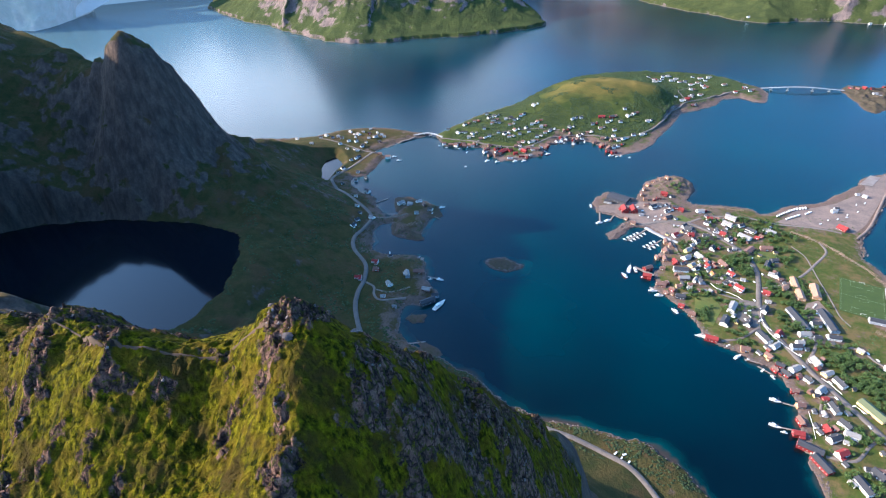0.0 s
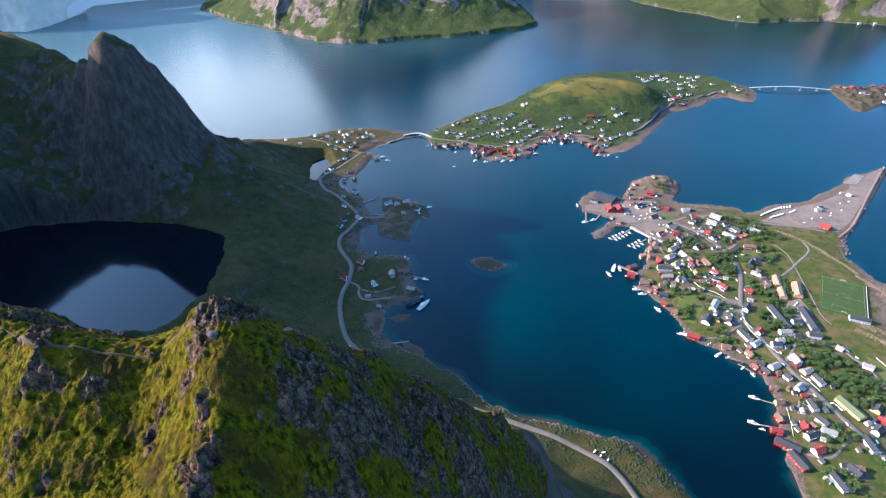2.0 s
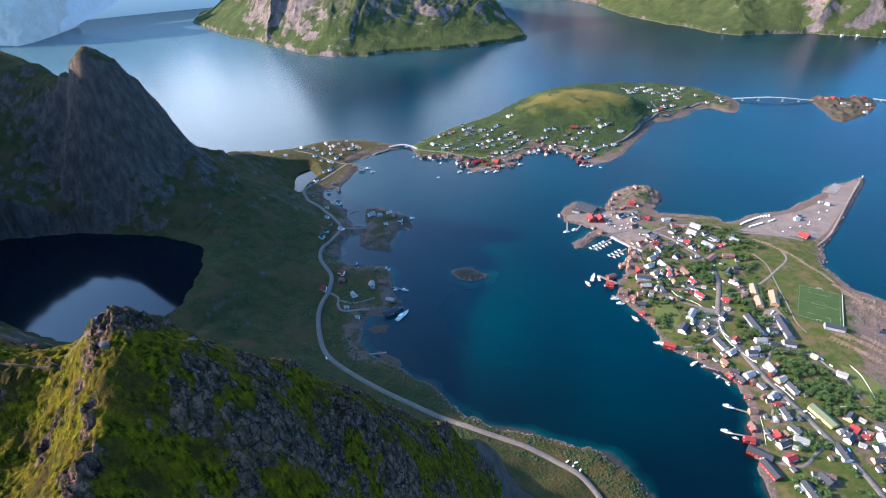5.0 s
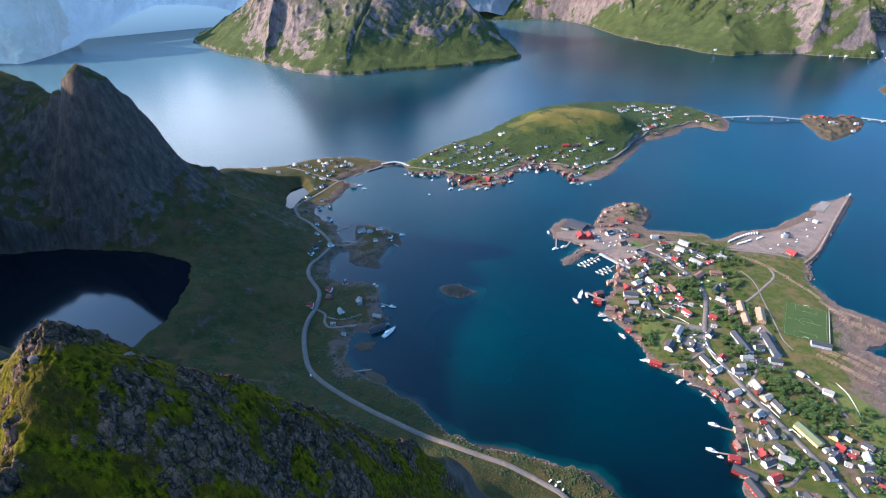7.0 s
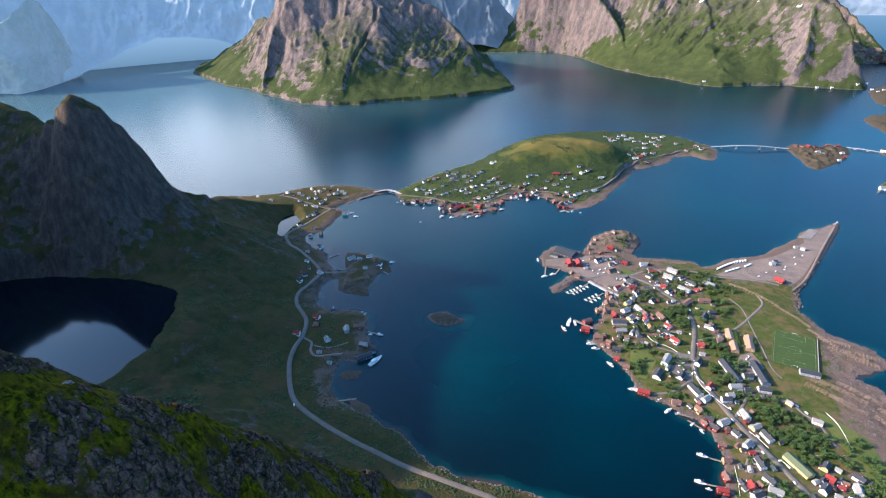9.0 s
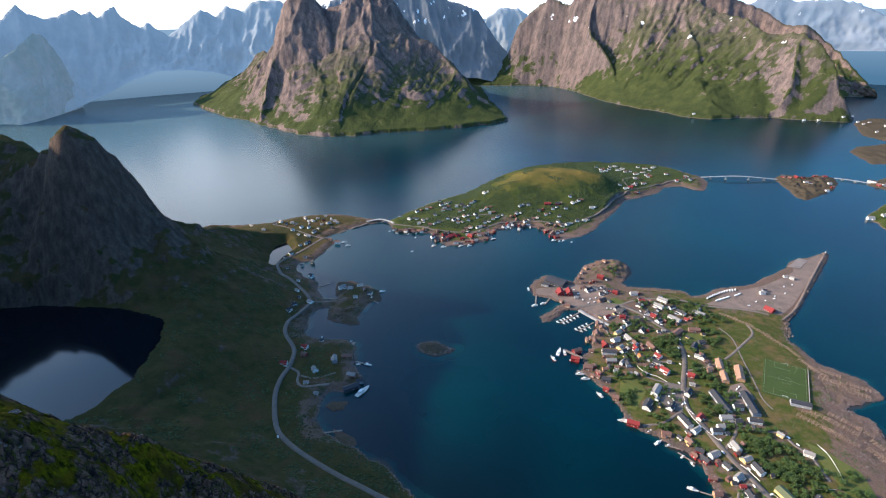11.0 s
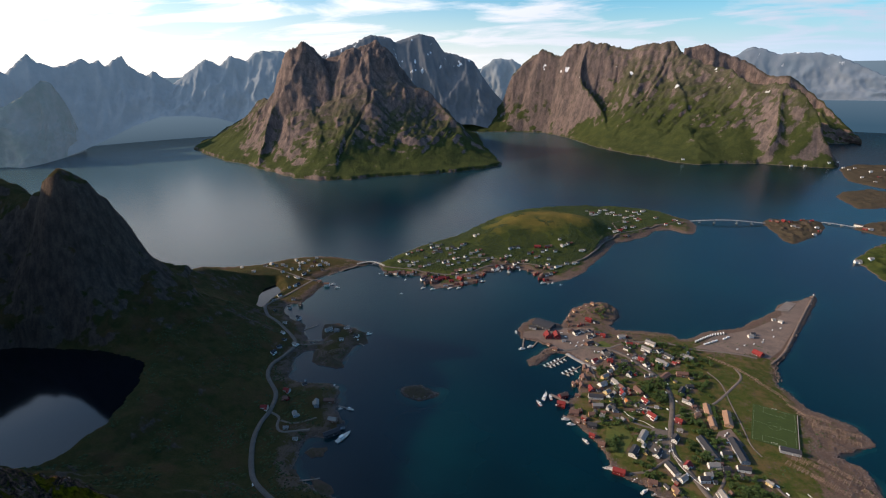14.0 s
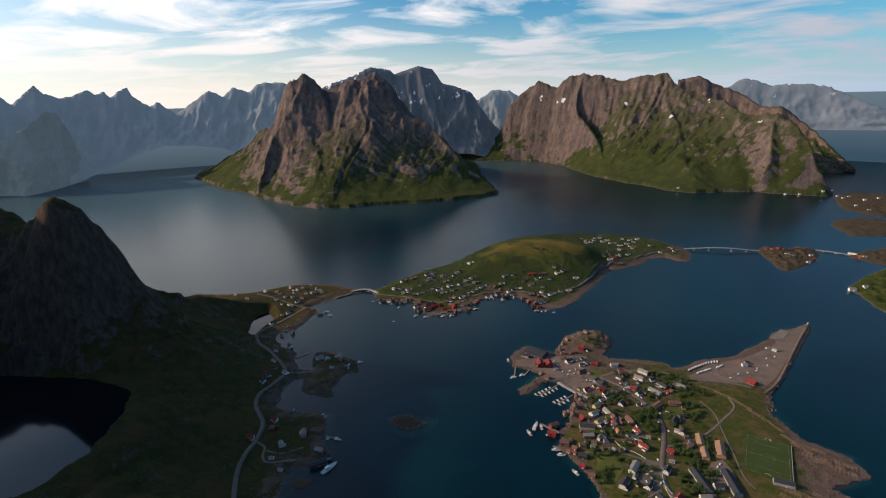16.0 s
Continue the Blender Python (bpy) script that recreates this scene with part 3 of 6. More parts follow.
# ---------------------------------------------------------------- the plan: houses
# x, y, turn in degrees, length, colours of wall and roof
HARBOUR = [(323, 1033, -16, 14, 'rr'), (309, 1014, 7, 9, 'rb'), (293, 977, 39, 16, 'wk'), (308, 986, -36, 11, 'gk'), (319, 963, 7, 11, 'wk'), (337, 977, -15, 11, 'rk'), (346, 968, -15, 10, 'rr'), (316, 935, 32, 16, 'bk'), (340, 904, 48, 12, 'gk'), (346, 892, -51, 14, 'dk'), (319, 873, 37, 13, 'wr'), (347, 874, 7, 10, 'rr'), (373, 871, -13, 11, 'wk'), (383, 966, 7, 14, 'wl'), (393, 937, 7, 12, 'wr'), (385, 919, -35, 10, 'wk'), (410, 941, -36, 8, 'rb'), (436, 947, -37, 20, 'wl'), (423, 921, -36, 18, 'wl'), (448, 920, 31, 13, 'wk')]
HARBOUR_B = [(397, 892, -96, 12, 'wk'), (406, 883, -35, 11, 'rr'), (460, 900, -46, 18, 'wk'), (443, 878, -45, 23, 'wl'), (413, 866, 36, 10, 'wk'), (493, 902, -37, 22, 'wl'), (465, 879, -36, 8, 'rr'), (414, 834, 7, 6, 'wl'), (436, 829, 48, 26, 'bb'), (469, 842, -2, 20, 'bb'), (331, 818, 41, 14, 'yl'), (342, 836, 36, 9, 'wl'), (353, 849, 36, 10, 'wk'), (375, 831, 59, 11, 'wk'), (347, 800, -62, 18, 'wl'), (355, 788, -62, 12, 'wb'), (324, 793, 36, 14, 'wl'), (303, 780, -70, 12, 'rr'), (329, 771, 45, 10, 'yl'), (333, 760, 45, 10, 'wk')]
HARBOUR_C = [(308, 757, -1, 24, 'wk'), (308, 731, 7, 17, 'bl'), (354, 773, -72, 12, 'wr'), (357, 748, -81, 9, 'yo'), (382, 781, -63, 19, 'bb'), (388, 754, -48, 12, 'wr'), (381, 735, -30, 11, 'wk'), (325, 728, 59, 9, 'wl'), (334, 725, -80, 11, 'gk'), (391, 715, -47, 15, 'wr'), (344, 703, -45, 6, 'wl'), (362, 727, -10, 7, 'bb')]
QUAY = [(298, 847, -91, 13, 'ob'), (304, 834, -92, 10, 'ob'), (293, 814, -88, 14, 'ob'), (287, 789, -88, 13, 'ob'), (254, 756, 30, 15, 'rb'), (249, 733, -10, 14, 'rr'), (268, 711, -1, 15, 'bb'), (284, 699, -43, 9, 'rb'), (274, 692, -42, 8, 'bb'), (294, 683, -9, 14, 'dk'), (292, 661, -26, 9, 'rr'), (321, 591, -15, 17, 'rr'), (363, 576, -7, 12, 'ob'), (304, 643, -17, 10, 'bb'), (400, 550, -24, 11, 'rk'), (403, 536, -57, 13, 'rk'), (392, 542, -56, 9, 'rb'), (385, 438, -4, 12, 'rr'), (395, 457, -80, 12, 'rb'), (404, 506, -6, 9, 'rb')]
QUAY_B = [(391, 419, -27, 26, 'rk'), (396, 398, -66, 24, 'rk'), (403, 483, 8, 10, 'ob'), (285, 1055, -80, 9, 'ob'), (296, 1078, -54, 9, 'ob'), (310, 1094, -17, 8, 'ob'), (324, 1107, -17, 8, 'ob'), (339, 1103, -39, 9, 'ob'), (277, 1029, -90, 9, 'ob'), (282, 1009, 7, 9, 'ob')]
MIDDLE = [(348, 630, 62, 21, 'wk'), (367, 664, 62, 24, 'wl'), (381, 628, 54, 10, 'wk'), (395, 602, -66, 23, 'wk'), (405, 586, 39, 12, 'wl'), (391, 566, -57, 11, 'yb'), (417, 612, 53, 12, 'wr'), (456, 650, -78, 46, 'gk'), (498, 652, -87, 48, 'gk'), (478, 642, 8, 14, 'wk'), (482, 741, -97, 28, 'op'), (480, 710, -97, 24, 'op'), (506, 722, -102, 36, 'op'), (462, 727, 33, 13, 'op'), (430, 709, -30, 11, 'rr'), (426, 687, -10, 8, 'wl'), (414, 665, 60, 15, 'wk'), (455, 789, 61, 18, 'dk'), (472, 805, 7, 11, 'dk'), (453, 761, -32, 9, 'wl')]
MIDDLE_B = [(461, 759, 60, 11, 'wk'), (464, 750, 7, 7, 'bb'), (432, 587, 8, 14, 'wk'), (453, 616, 8, 16, 'wl'), (492, 615, -5, 17, 'wk'), (468, 611, 8, 10, 'dk'), (440, 596, 8, 10, 'wl'), (448, 560, -74, 15, 'wl'), (417, 545, 30, 14, 'wl'), (455, 540, 29, 13, 'yl'), (464, 526, -68, 17, 'wk'), (427, 527, -58, 10, 'wk'), (435, 510, 43, 13, 'wl'), (436, 497, 8, 7, 'rr')]
SOUTH = [(484, 484, -63, 34, 'yg'), (440, 481, -78, 16, 'wk'), (426, 472, -93, 7, 'wl'), (442, 457, -56, 14, 'wk'), (443, 442, -20, 15, 'wl'), (420, 448, -82, 10, 'rr'), (422, 435, 28, 15, 'wk'), (422, 415, 27, 14, 'wr'), (516, 487, 51, 13, 'yk'), (513, 470, -42, 10, 'rr'), (520, 459, -22, 8, 'rr'), (500, 453, 45, 14, 'wk'), (511, 446, -21, 7, 'wl'), (546, 475, -44, 12, 'wk'), (537, 457, -101, 14, 'wl'), (530, 443, 9, 13, 'wk'), (518, 426, 9, 12, 'ok'), (483, 431, -81, 22, 'wk'), (454, 396, -3, 12, 'bb'), (534, 419, -40, 9, 'rr')]
SOUTH_B = [(538, 561, -26, 12, 'wl'), (516, 592, -47, 9, 'yl'), (570, 660, -14, 26, 'gk'), (644, 1003, 7, 10, 'wl'), (652, 1014, 7, 9, 'gk'), (731, 1077, -48, 9, 'wl'), (721, 1086, 6, 7, 'wl')]
SOUTH_END = [(449, 392, -58, 14, 'dk'), (428, 375, -73, 22, 'wk'), (418, 378, -55, 8, 'wl'), (396, 413, 10, 8, 'wl')]
WEST_VILLAGE = [(-244, 644, 8, 12, 'wr'), (-231, 700, -8, 12, 'wr'), (-222, 677, -8, 10, 'rb'), (-188, 640, -52, 11, 'wl'), (-163, 671, -69, 16, 'gl'), (-146, 686, 7, 19, 'bb'), (-121, 637, -7, 15, 'bl'), (-113, 611, 39, 26, 'dk'), (-189, 608, 8, 8, 'wl'), (-164, 588, 8, 7, 'wl'), (-210, 726, 43, 8, 'wk'), (-285, 850, -24, 11, 'wl'), (-307, 801, 63, 11, 'wk'), (-329, 886, -24, 9, 'wl'), (-313, 859, 7, 8, 'gk'), (-307, 825, 47, 10, 'gk'), (-241, 924, 47, 16, 'wl'), (-219, 919, -12, 11, 'gl'), (-203, 936, 37, 12, 'wl'), (-196, 882, 7, 9, 'wl')]
WEST_VILLAGE_B = [(-171, 904, -12, 11, 'wk'), (-334, 972, -26, 12, 'wk'), (-349, 935, 7, 8, 'wl'), (-428, 1068, 53, 10, 'wk'), (-434, 1048, 53, 8, 'wk'), (-387, 1059, 6, 9, 'wk'), (-359, 1037, -13, 9, 'dk'), (-415, 1130, 54, 9, 'wl'), (-424, 1115, 54, 8, 'wl'), (-339, 1159, 6, 14, 'wb'), (-364, 1172, 6, 10, 'ob'), (-187, 917, -59, 9, 'bb'), (-380, 1023, 6, 8, 'wk'), (-403, 993, -35, 7, 'dk')]
NECK = [(-622, 1226, -15, 9, 'wl'), (-550, 1166, 6, 9, 'wl'), (-509, 1253, 5, 9, 'wl'), (-483, 1199, 56, 9, 'wl'), (-493, 1306, -31, 9, 'wl'), (-474, 1286, -31, 8, 'wl'), (-468, 1224, 56, 9, 'wl'), (-460, 1258, -57, 8, 'wl'), (-423, 1201, 55, 9, 'wk'), (-440, 1333, 5, 8, 'wl'), (-411, 1305, -59, 9, 'wl'), (-384, 1282, 5, 9, 'wl'), (-456, 1310, 5, 8, 'wl'), (-409, 1267, -41, 8, 'wl'), (-426, 1174, 6, 9, 'wl'), (-421, 1257, 5, 8, 'wl'), (-455, 1175, -29, 8, 'wk'), (-420, 1229, -31, 8, 'wk')]
HILL_VILLAGE = [(-216, 1360, 5, 10, 'wl'), (-182, 1332, -36, 9, 'wl'), (-171, 1387, 53, 9, 'wl'), (-160, 1334, 5, 9, 'wl'), (-146, 1301, 5, 9, 'wl'), (-139, 1323, -48, 10, 'wk'), (-91, 1311, 5, 9, 'wl'), (-50, 1327, 50, 9, 'wk'), (-24, 1355, -39, 9, 'wl'), (-9, 1335, 5, 9, 'wl'), (-91, 1417, 5, 12, 'wk'), (-107, 1444, 53, 10, 'wl'), (-117, 1478, 5, 9, 'wl'), (-91, 1455, -21, 11, 'wk'), (-146, 1412, 5, 9, 'wl'), (-42, 1435, 5, 12, 'bk'), (-30, 1418, 5, 10, 'gk'), (-14, 1447, 5, 9, 'wl'), (-5, 1453, 51, 9, 'wl'), (21, 1499, -42, 10, 'wl')]
HILL_VILLAGE_B = [(6, 1371, 63, 9, 'wl'), (21, 1394, 5, 9, 'wl'), (36, 1409, -54, 9, 'wl'), (16, 1350, 5, 8, 'wl'), (39, 1323, 5, 9, 'wk'), (134, 1427, 49, 10, 'gl'), (158, 1438, 5, 9, 'wl'), (74, 1364, 5, 9, 'gk'), (126, 1382, -42, 9, 'gk'), (215, 1448, 5, 18, 'rr'), (244, 1455, 5, 13, 'rk'), (230, 1422, 5, 8, 'wk'), (267, 1430, 5, 9, 'wl'), (288, 1464, -46, 9, 'wl'), (306, 1479, 47, 10, 'wl'), (282, 1496, 5, 8, 'wl'), (343, 1454, 5, 11, 'wl'), (210, 1389, 5, 9, 'wl'), (243, 1350, -43, 8, 'wl'), (267, 1336, 45, 11, 'wl')]
HILL_VILLAGE_C = [(296, 1363, 5, 10, 'wl'), (317, 1369, 5, 9, 'wl'), (190, 1409, 5, 9, 'gk'), (247, 1380, 5, 8, 'wl'), (-44, 1228, 49, 30, 'rr'), (-60, 1205, 48, 14, 'bb'), (9, 1230, -36, 15, 'rr'), (19, 1253, 6, 11, 'rb'), (40, 1248, 6, 10, 'rb'), (52, 1223, -18, 9, 'rb'), (105, 1317, 80, 10, 'wl'), (136, 1303, 79, 10, 'wl'), (160, 1334, 5, 9, 'wl'), (-177, 1258, 31, 14, 'ob'), (-138, 1258, -18, 10, 'bb'), (-88, 1239, 30, 9, 'rb'), (3, 1204, 6, 9, 'rb'), (22, 1289, 48, 9, 'wk'), (70, 1293, 5, 7, 'bb')]
FAR_VILLAGE = [(441, 1850, 4, 10, 'wl'), (467, 1900, 3, 10, 'wl'), (409, 1827, 4, 9, 'wl'), (427, 1815, 4, 10, 'wl'), (469, 1845, 4, 9, 'wl'), (495, 1833, 4, 9, 'wl'), (398, 1861, 3, 9, 'wl'), (406, 1794, 4, 8, 'wl'), (523, 1802, 4, 9, 'wl'), (551, 1905, 3, 9, 'wl'), (515, 1751, 4, 9, 'wl'), (552, 1836, 4, 9, 'wl'), (586, 1872, 3, 11, 'wl'), (603, 1908, 3, 9, 'wl'), (564, 1785, 4, 9, 'wl'), (509, 1696, 4, 9, 'wl'), (497, 1678, 4, 10, 'rl'), (534, 1710, 4, 9, 'wl'), (484, 1649, 4, 13, 'rr'), (464, 1631, 4, 9, 'wl')]
FAR_VILLAGE_B = [(449, 1646, 4, 9, 'wl'), (496, 1623, 4, 9, 'rb'), (560, 1804, 4, 8, 'wk'), (653, 1760, 4, 9, 'wr'), (691, 1806, 4, 9, 'rl'), (631, 1822, 4, 9, 'wl'), (449, 1885, 3, 9, 'wl'), (488, 1873, 3, 8, 'wl'), (571, 1892, 3, 8, 'wl'), (516, 1847, 4, 8, 'wk'), (701, 1776, 4, 8, 'wk')]
BRIDGE_CABINS = [(1020, 1841, -56, 12, 'rk'), (1033, 1829, -56, 11, 'rb'), (1053, 1831, -57, 11, 'rr'), (1062, 1781, 5, 12, 'wl'), (1070, 1769, 5, 11, 'wl'), (1131, 1831, 5, 10, 'rk'), (1148, 1845, 5, 9, 'rr'), (1131, 1775, 5, 9, 'wl'), (1092, 1707, 5, 8, 'wl'), (1128, 1863, 5, 11, 'rb'), (1073, 1826, 5, 9, 'rk'), (1126, 1745, 5, 8, 'rb')]
FAR_ISLES = [(1746, 2822, 2, 10, 'wl'), (1741, 2764, 2, 10, 'wl'), (1782, 2794, 2, 10, 'wl'), (1698, 2578, 3, 10, 'wl'), (1800, 2698, 3, 12, 'wl'), (1770, 2582, 3, 11, 'rb'), (1706, 2495, 3, 11, 'wl'), (1279, 1820, -41, 22, 'wk'), (1275, 1776, -40, 12, 'rb'), (1293, 1778, 5, 10, 'wl'), (1091, 1471, 6, 16, 'wl'), (1127, 1479, 6, 11, 'wl'), (1018, 2954, 2, 12, 'wl'), (1528, 2874, 2, 11, 'wl'), (1589, 2861, 2, 10, 'wl'), (1690, 2849, 2, 11, 'wl'), (1745, 2882, 2, 11, 'wl'), (1894, 2757, 2, 10, 'wl')]
CLUTTER = [(278, 759, -10, 9, 'bb'), (274, 716, 8, 9, 'bb'), (282, 690, -26, 7, 'ob'), (312, 706, 8, 7, 'wl'), (326, 702, -10, 7, 'bb'), (296, 708, 8, 10, 'ob'), (274, 792, -77, 9, 'ob'), (281, 798, -77, 8, 'ob'), (358, 706, -28, 7, 'wl'), (403, 740, -11, 7, 'wl'), (265, 942, 7, 8, 'wl'), (245, 906, -13, 10, 'ob'), (234, 924, -48, 8, 'bb'), (202, 988, -15, 16, 'gk'), (315, 716, -10, 8, 'wb'), (387, 727, -29, 8, 'wl'), (334, 702, 8, 6, 'wl'), (280, 717, -90, 8, 'rb'), (280, 982, 7, 9, 'ob'), (343, 774, 35, 8, 'rb')]
VILLAGE_DOCKS = [(-83, 1254, 30, 9, 'bb'), (-64, 1240, 49, 11, 'rb'), (-53, 1208, 48, 12, 'bb'), (-26, 1233, 48, 11, 'rr'), (-14, 1257, 6, 9, 'bb'), (-8, 1280, 5, 9, 'bb'), (3, 1289, -19, 8, 'wb'), (33, 1242, 6, 10, 'wb'), (50, 1222, 6, 9, 'bb'), (62, 1264, -19, 8, 'bb'), (29, 1292, 5, 8, 'wl'), (-112, 1290, 5, 9, 'bb'), (-152, 1251, 6, 9, 'bb'), (-130, 1257, 6, 9, 'wb'), (111, 1361, -80, 9, 'bb'), (127, 1350, -76, 9, 'bb'), (148, 1327, -77, 9, 'bb'), (228, 1284, -84, 9, 'bb'), (236, 1255, 28, 13, 'rb'), (174, 1358, 5, 8, 'bb')]
VILLAGE_QUAY = [(-208, 1261, 20, 9, 'wb'), (-190, 1255, 10, 10, 'bb'), (-174, 1253, -15, 9, 'wl'), (-155, 1263, 30, 9, 'rb'), (-92, 1222, 48, 10, 'wb'), (-77, 1202, 48, 12, 'bb'), (-61, 1218, 48, 10, 'wl'), (-45, 1235, 40, 9, 'rr'), (-24, 1193, 10, 12, 'wb'), (-12, 1216, 20, 10, 'rr'), (0, 1239, 6, 9, 'wl'), (16, 1204, -20, 11, 'rb'), (30, 1250, 6, 10, 'wk'), (42, 1243, 15, 9, 'bb'), (53, 1267, 6, 9, 'wl'), (67, 1277, -19, 9, 'rb'), (92, 1311, 70, 9, 'wb'), (102, 1332, 75, 9, 'rr'), (117, 1330, 80, 9, 'wl'), (136, 1323, 79, 10, 'rb'), (151, 1346, 40, 9, 'wb'), (192, 1313, 20, 8, 'bb'), (207, 1290, -60, 9, 'rb'), (224, 1277, -84, 9, 'bb'), (239, 1286, 10, 8, 'wl'), (221, 1261, 28, 9, 'rb'), (251, 1295, 5, 8, 'wk')]
NECK_B = [(-554, 1236, 12, 9, 'wk'), (-547, 1258, -25, 10, 'wl'), (-521, 1240, 30, 9, 'gk'), (-494, 1242, 5, 9, 'wk'), (-463, 1288, -30, 10, 'wl'), (-433, 1300, 15, 9, 'rk'), (-405, 1272, 40, 10, 'wl'), (-387, 1244, 5, 9, 'bk'), (-447, 1226, 55, 9, 'wl'), (-423, 1209, 5, 9, 'gk'), (-435, 1177, -30, 9, 'wk'), (-396, 1294, 5, 9, 'wl'), (-412, 1142, 50, 9, 'dk')]
VILLAGE_DOCKS_B = [(254, 1325, 5, 8, 'wl'), (212, 1329, 5, 8, 'bb'), (234, 1323, -85, 8, 'bb'), (-68, 1336, 5, 8, 'wl'), (-36, 1314, 5, 9, 'wb'), (-93, 1395, 5, 9, 'wl'), (-72, 1402, 5, 9, 'gk'), (-56, 1426, 5, 9, 'wl'), (-41, 1386, 5, 8, 'wl'), (-110, 1358, 5, 8, 'wl'), (48, 1381, 5, 8, 'wl'), (60, 1348, 5, 8, 'wl')]
SITES = [q[:2] for rows in (HARBOUR, HARBOUR_B, HARBOUR_C, MIDDLE, MIDDLE_B, SOUTH, SOUTH_B, QUAY, QUAY_B) for q in rows]


def town_worn(x, y):
    """Trodden gravel and bare rock: round the harbour, along the shore and on the seaward ledges."""
    d = coast(x, y, TOWN, 3.0)
    har = smooth(y - 0.35 * x, 610, 800) * smooth(-x, -520, -380) * 0.42
    east = smooth(x - 0.28 * y, 395, 430) * smooth(-y, -900, -800) * 0.55
    yard = np.full(x.shape, 1e9)
    for q in SITES:
        yard = np.minimum(yard, (x - q[0]) ** 2 + (y - q[1]) ** 2)
    har = har + smooth(-np.sqrt(yard), -17, -8) * 0.36
    return np.clip(har + east + smooth(x, 500, 560) * smooth(y, 900, 950) * 0.5 + smooth(-d, -16, -3) * 0.35 + 0.24, 0, 1)


town_ground = sheet("ground", steps((160, 720, 3.0), (720, 880, 4)), steps((240, 1240, 3.0)), town_height, M_TOWN, -3.0, "low green headland under the fishing town", "ground", ("worn", town_worn))

village_base = spots([(-200, 1330, 6), (-120, 1320, 9), (0, 1300, 7), (-60, 1420, 16), (60, 1400, 16), (20, 1500, 34), (110, 1560, 58), (160, 1635, 68), (240, 1650, 68), (310, 1656, 66), (390, 1640, 50), (430, 1600, 20), (200, 1500, 36), (320, 1500, 30), (200, 1390, 13), (300, 1380, 10), (350, 1450, 12), (150, 1760, 42), (300, 1780, 40), (450, 1760, 22), (520, 1760, 14), (600, 1800, 12), (680, 1850, 9), (560, 1700, 8), (700, 1740, 8), (480, 1900, 12), (60, 1640, 34), (-60, 1530, 14)], 20)


def village_height(x, y):
    d = coast(x, y, VILLAGE, 5.0)
    h = village_base(x, y) + fbm(x, y, 70, 5) * 2.5
    cap = np.where(d > 0, 0.8 + d * 0.22 + np.clip(d - 25, 0, 1e4) * 1.5, -0.8 + d * 0.15)
    return np.where(d > 0, np.clip(h, 0.6, cap), np.maximum(cap, -9))


def village_worn(x, y):
    """Gravel and bare rock along the southern shore and round the harbour."""
    d = coast(x, y, VILLAGE, 5.0)
    return np.clip(smooth(-d, -75, -12) * 0.62 + 0.02, 0, 1) * smooth(-(y - 0.9 * x), -1560, -1180) + smooth(-d, -22, -4) * 0.3


sheet("island", steps((-260, 780, 5)), steps((1160, 2020, 5)), village_height, M_HILL, -3.0, "grassy island with a rounded hill and a village", "island", ("worn", village_worn))


LOW_ISLES = []


def isle(pts, top, rough, step, label, mat):
    xs, ys = [p[0] for p in pts], [p[1] for p in pts]

    def f(x, y):
        d = coast(x, y, pts, rough)
        r = np.clip(d, 0, None)
        h = 0.7 + top * (1 - np.exp(-r / (top * 3.0))) * (0.55 + 0.9 * ridged(x, y, 12 + rough * 5, 5, 0.6))
        return np.where(d > 0, h, np.maximum(-0.8 + d * 0.2, -8))

    LOW_ISLES.append((min(xs) - 25, max(xs) + 25, min(ys) - 25, max(ys) + 25, f))
    return sheet("island", steps((min(xs) - 25, max(xs) + 25, step)), steps((min(ys) - 25, max(ys) + 25, step)), f, mat, -3.0, label, "island")


isle(BRIDGE_ISLE, 9, 4, 4, "small rocky island with red cabins by a bridge", M_SKERRY)
isle(ISLET, 8, 3, 1.6, "bare rocky islet in the bay", M_SKERRY)
for q, top in (([(-232, 811), (-242, 845), (-229, 862), (-204, 882), (-182, 857), (-174, 825), (-159, 795), (-175, 789), (-200, 796), (-219, 798)], 5), ([(-248, 897), (-265, 952), (-231, 964), (-191, 942), (-155, 928), (-141, 886), (-160, 879), (-184, 858), (-219, 889)], 3.5), ([(-151, 519), (-150, 531), (-136, 536), (-127, 520), (-134, 513)], 4), ([(-139, 490), (-136, 508), (-119, 508), (-102, 509), (-96, 488), (-118, 483)], 4), ([(-139, 567), (-134, 580), (-109, 583), (-107, 567), (-124, 559)], 1.2), ([(-113, 527), (-87, 517), (-65, 502), (-74, 490), (-94, 490)], 1.5)):
    isle(q, top, 3, 1.6, "brown tidal rock along the bay's shore", M_SKERRY)
for q in NORTH_ISLES:
    isle(q, 7, 6, 9, "flat rocky island with a few houses", M_SKERRY)
isle(EAST_ISLES[0], 6, 4, 6, "flat rocky island with a few houses", M_SKERRY)
isle(EAST_ISLES[1], 16, 5, 6, "low grassy island with rocky shore", M_HILL)

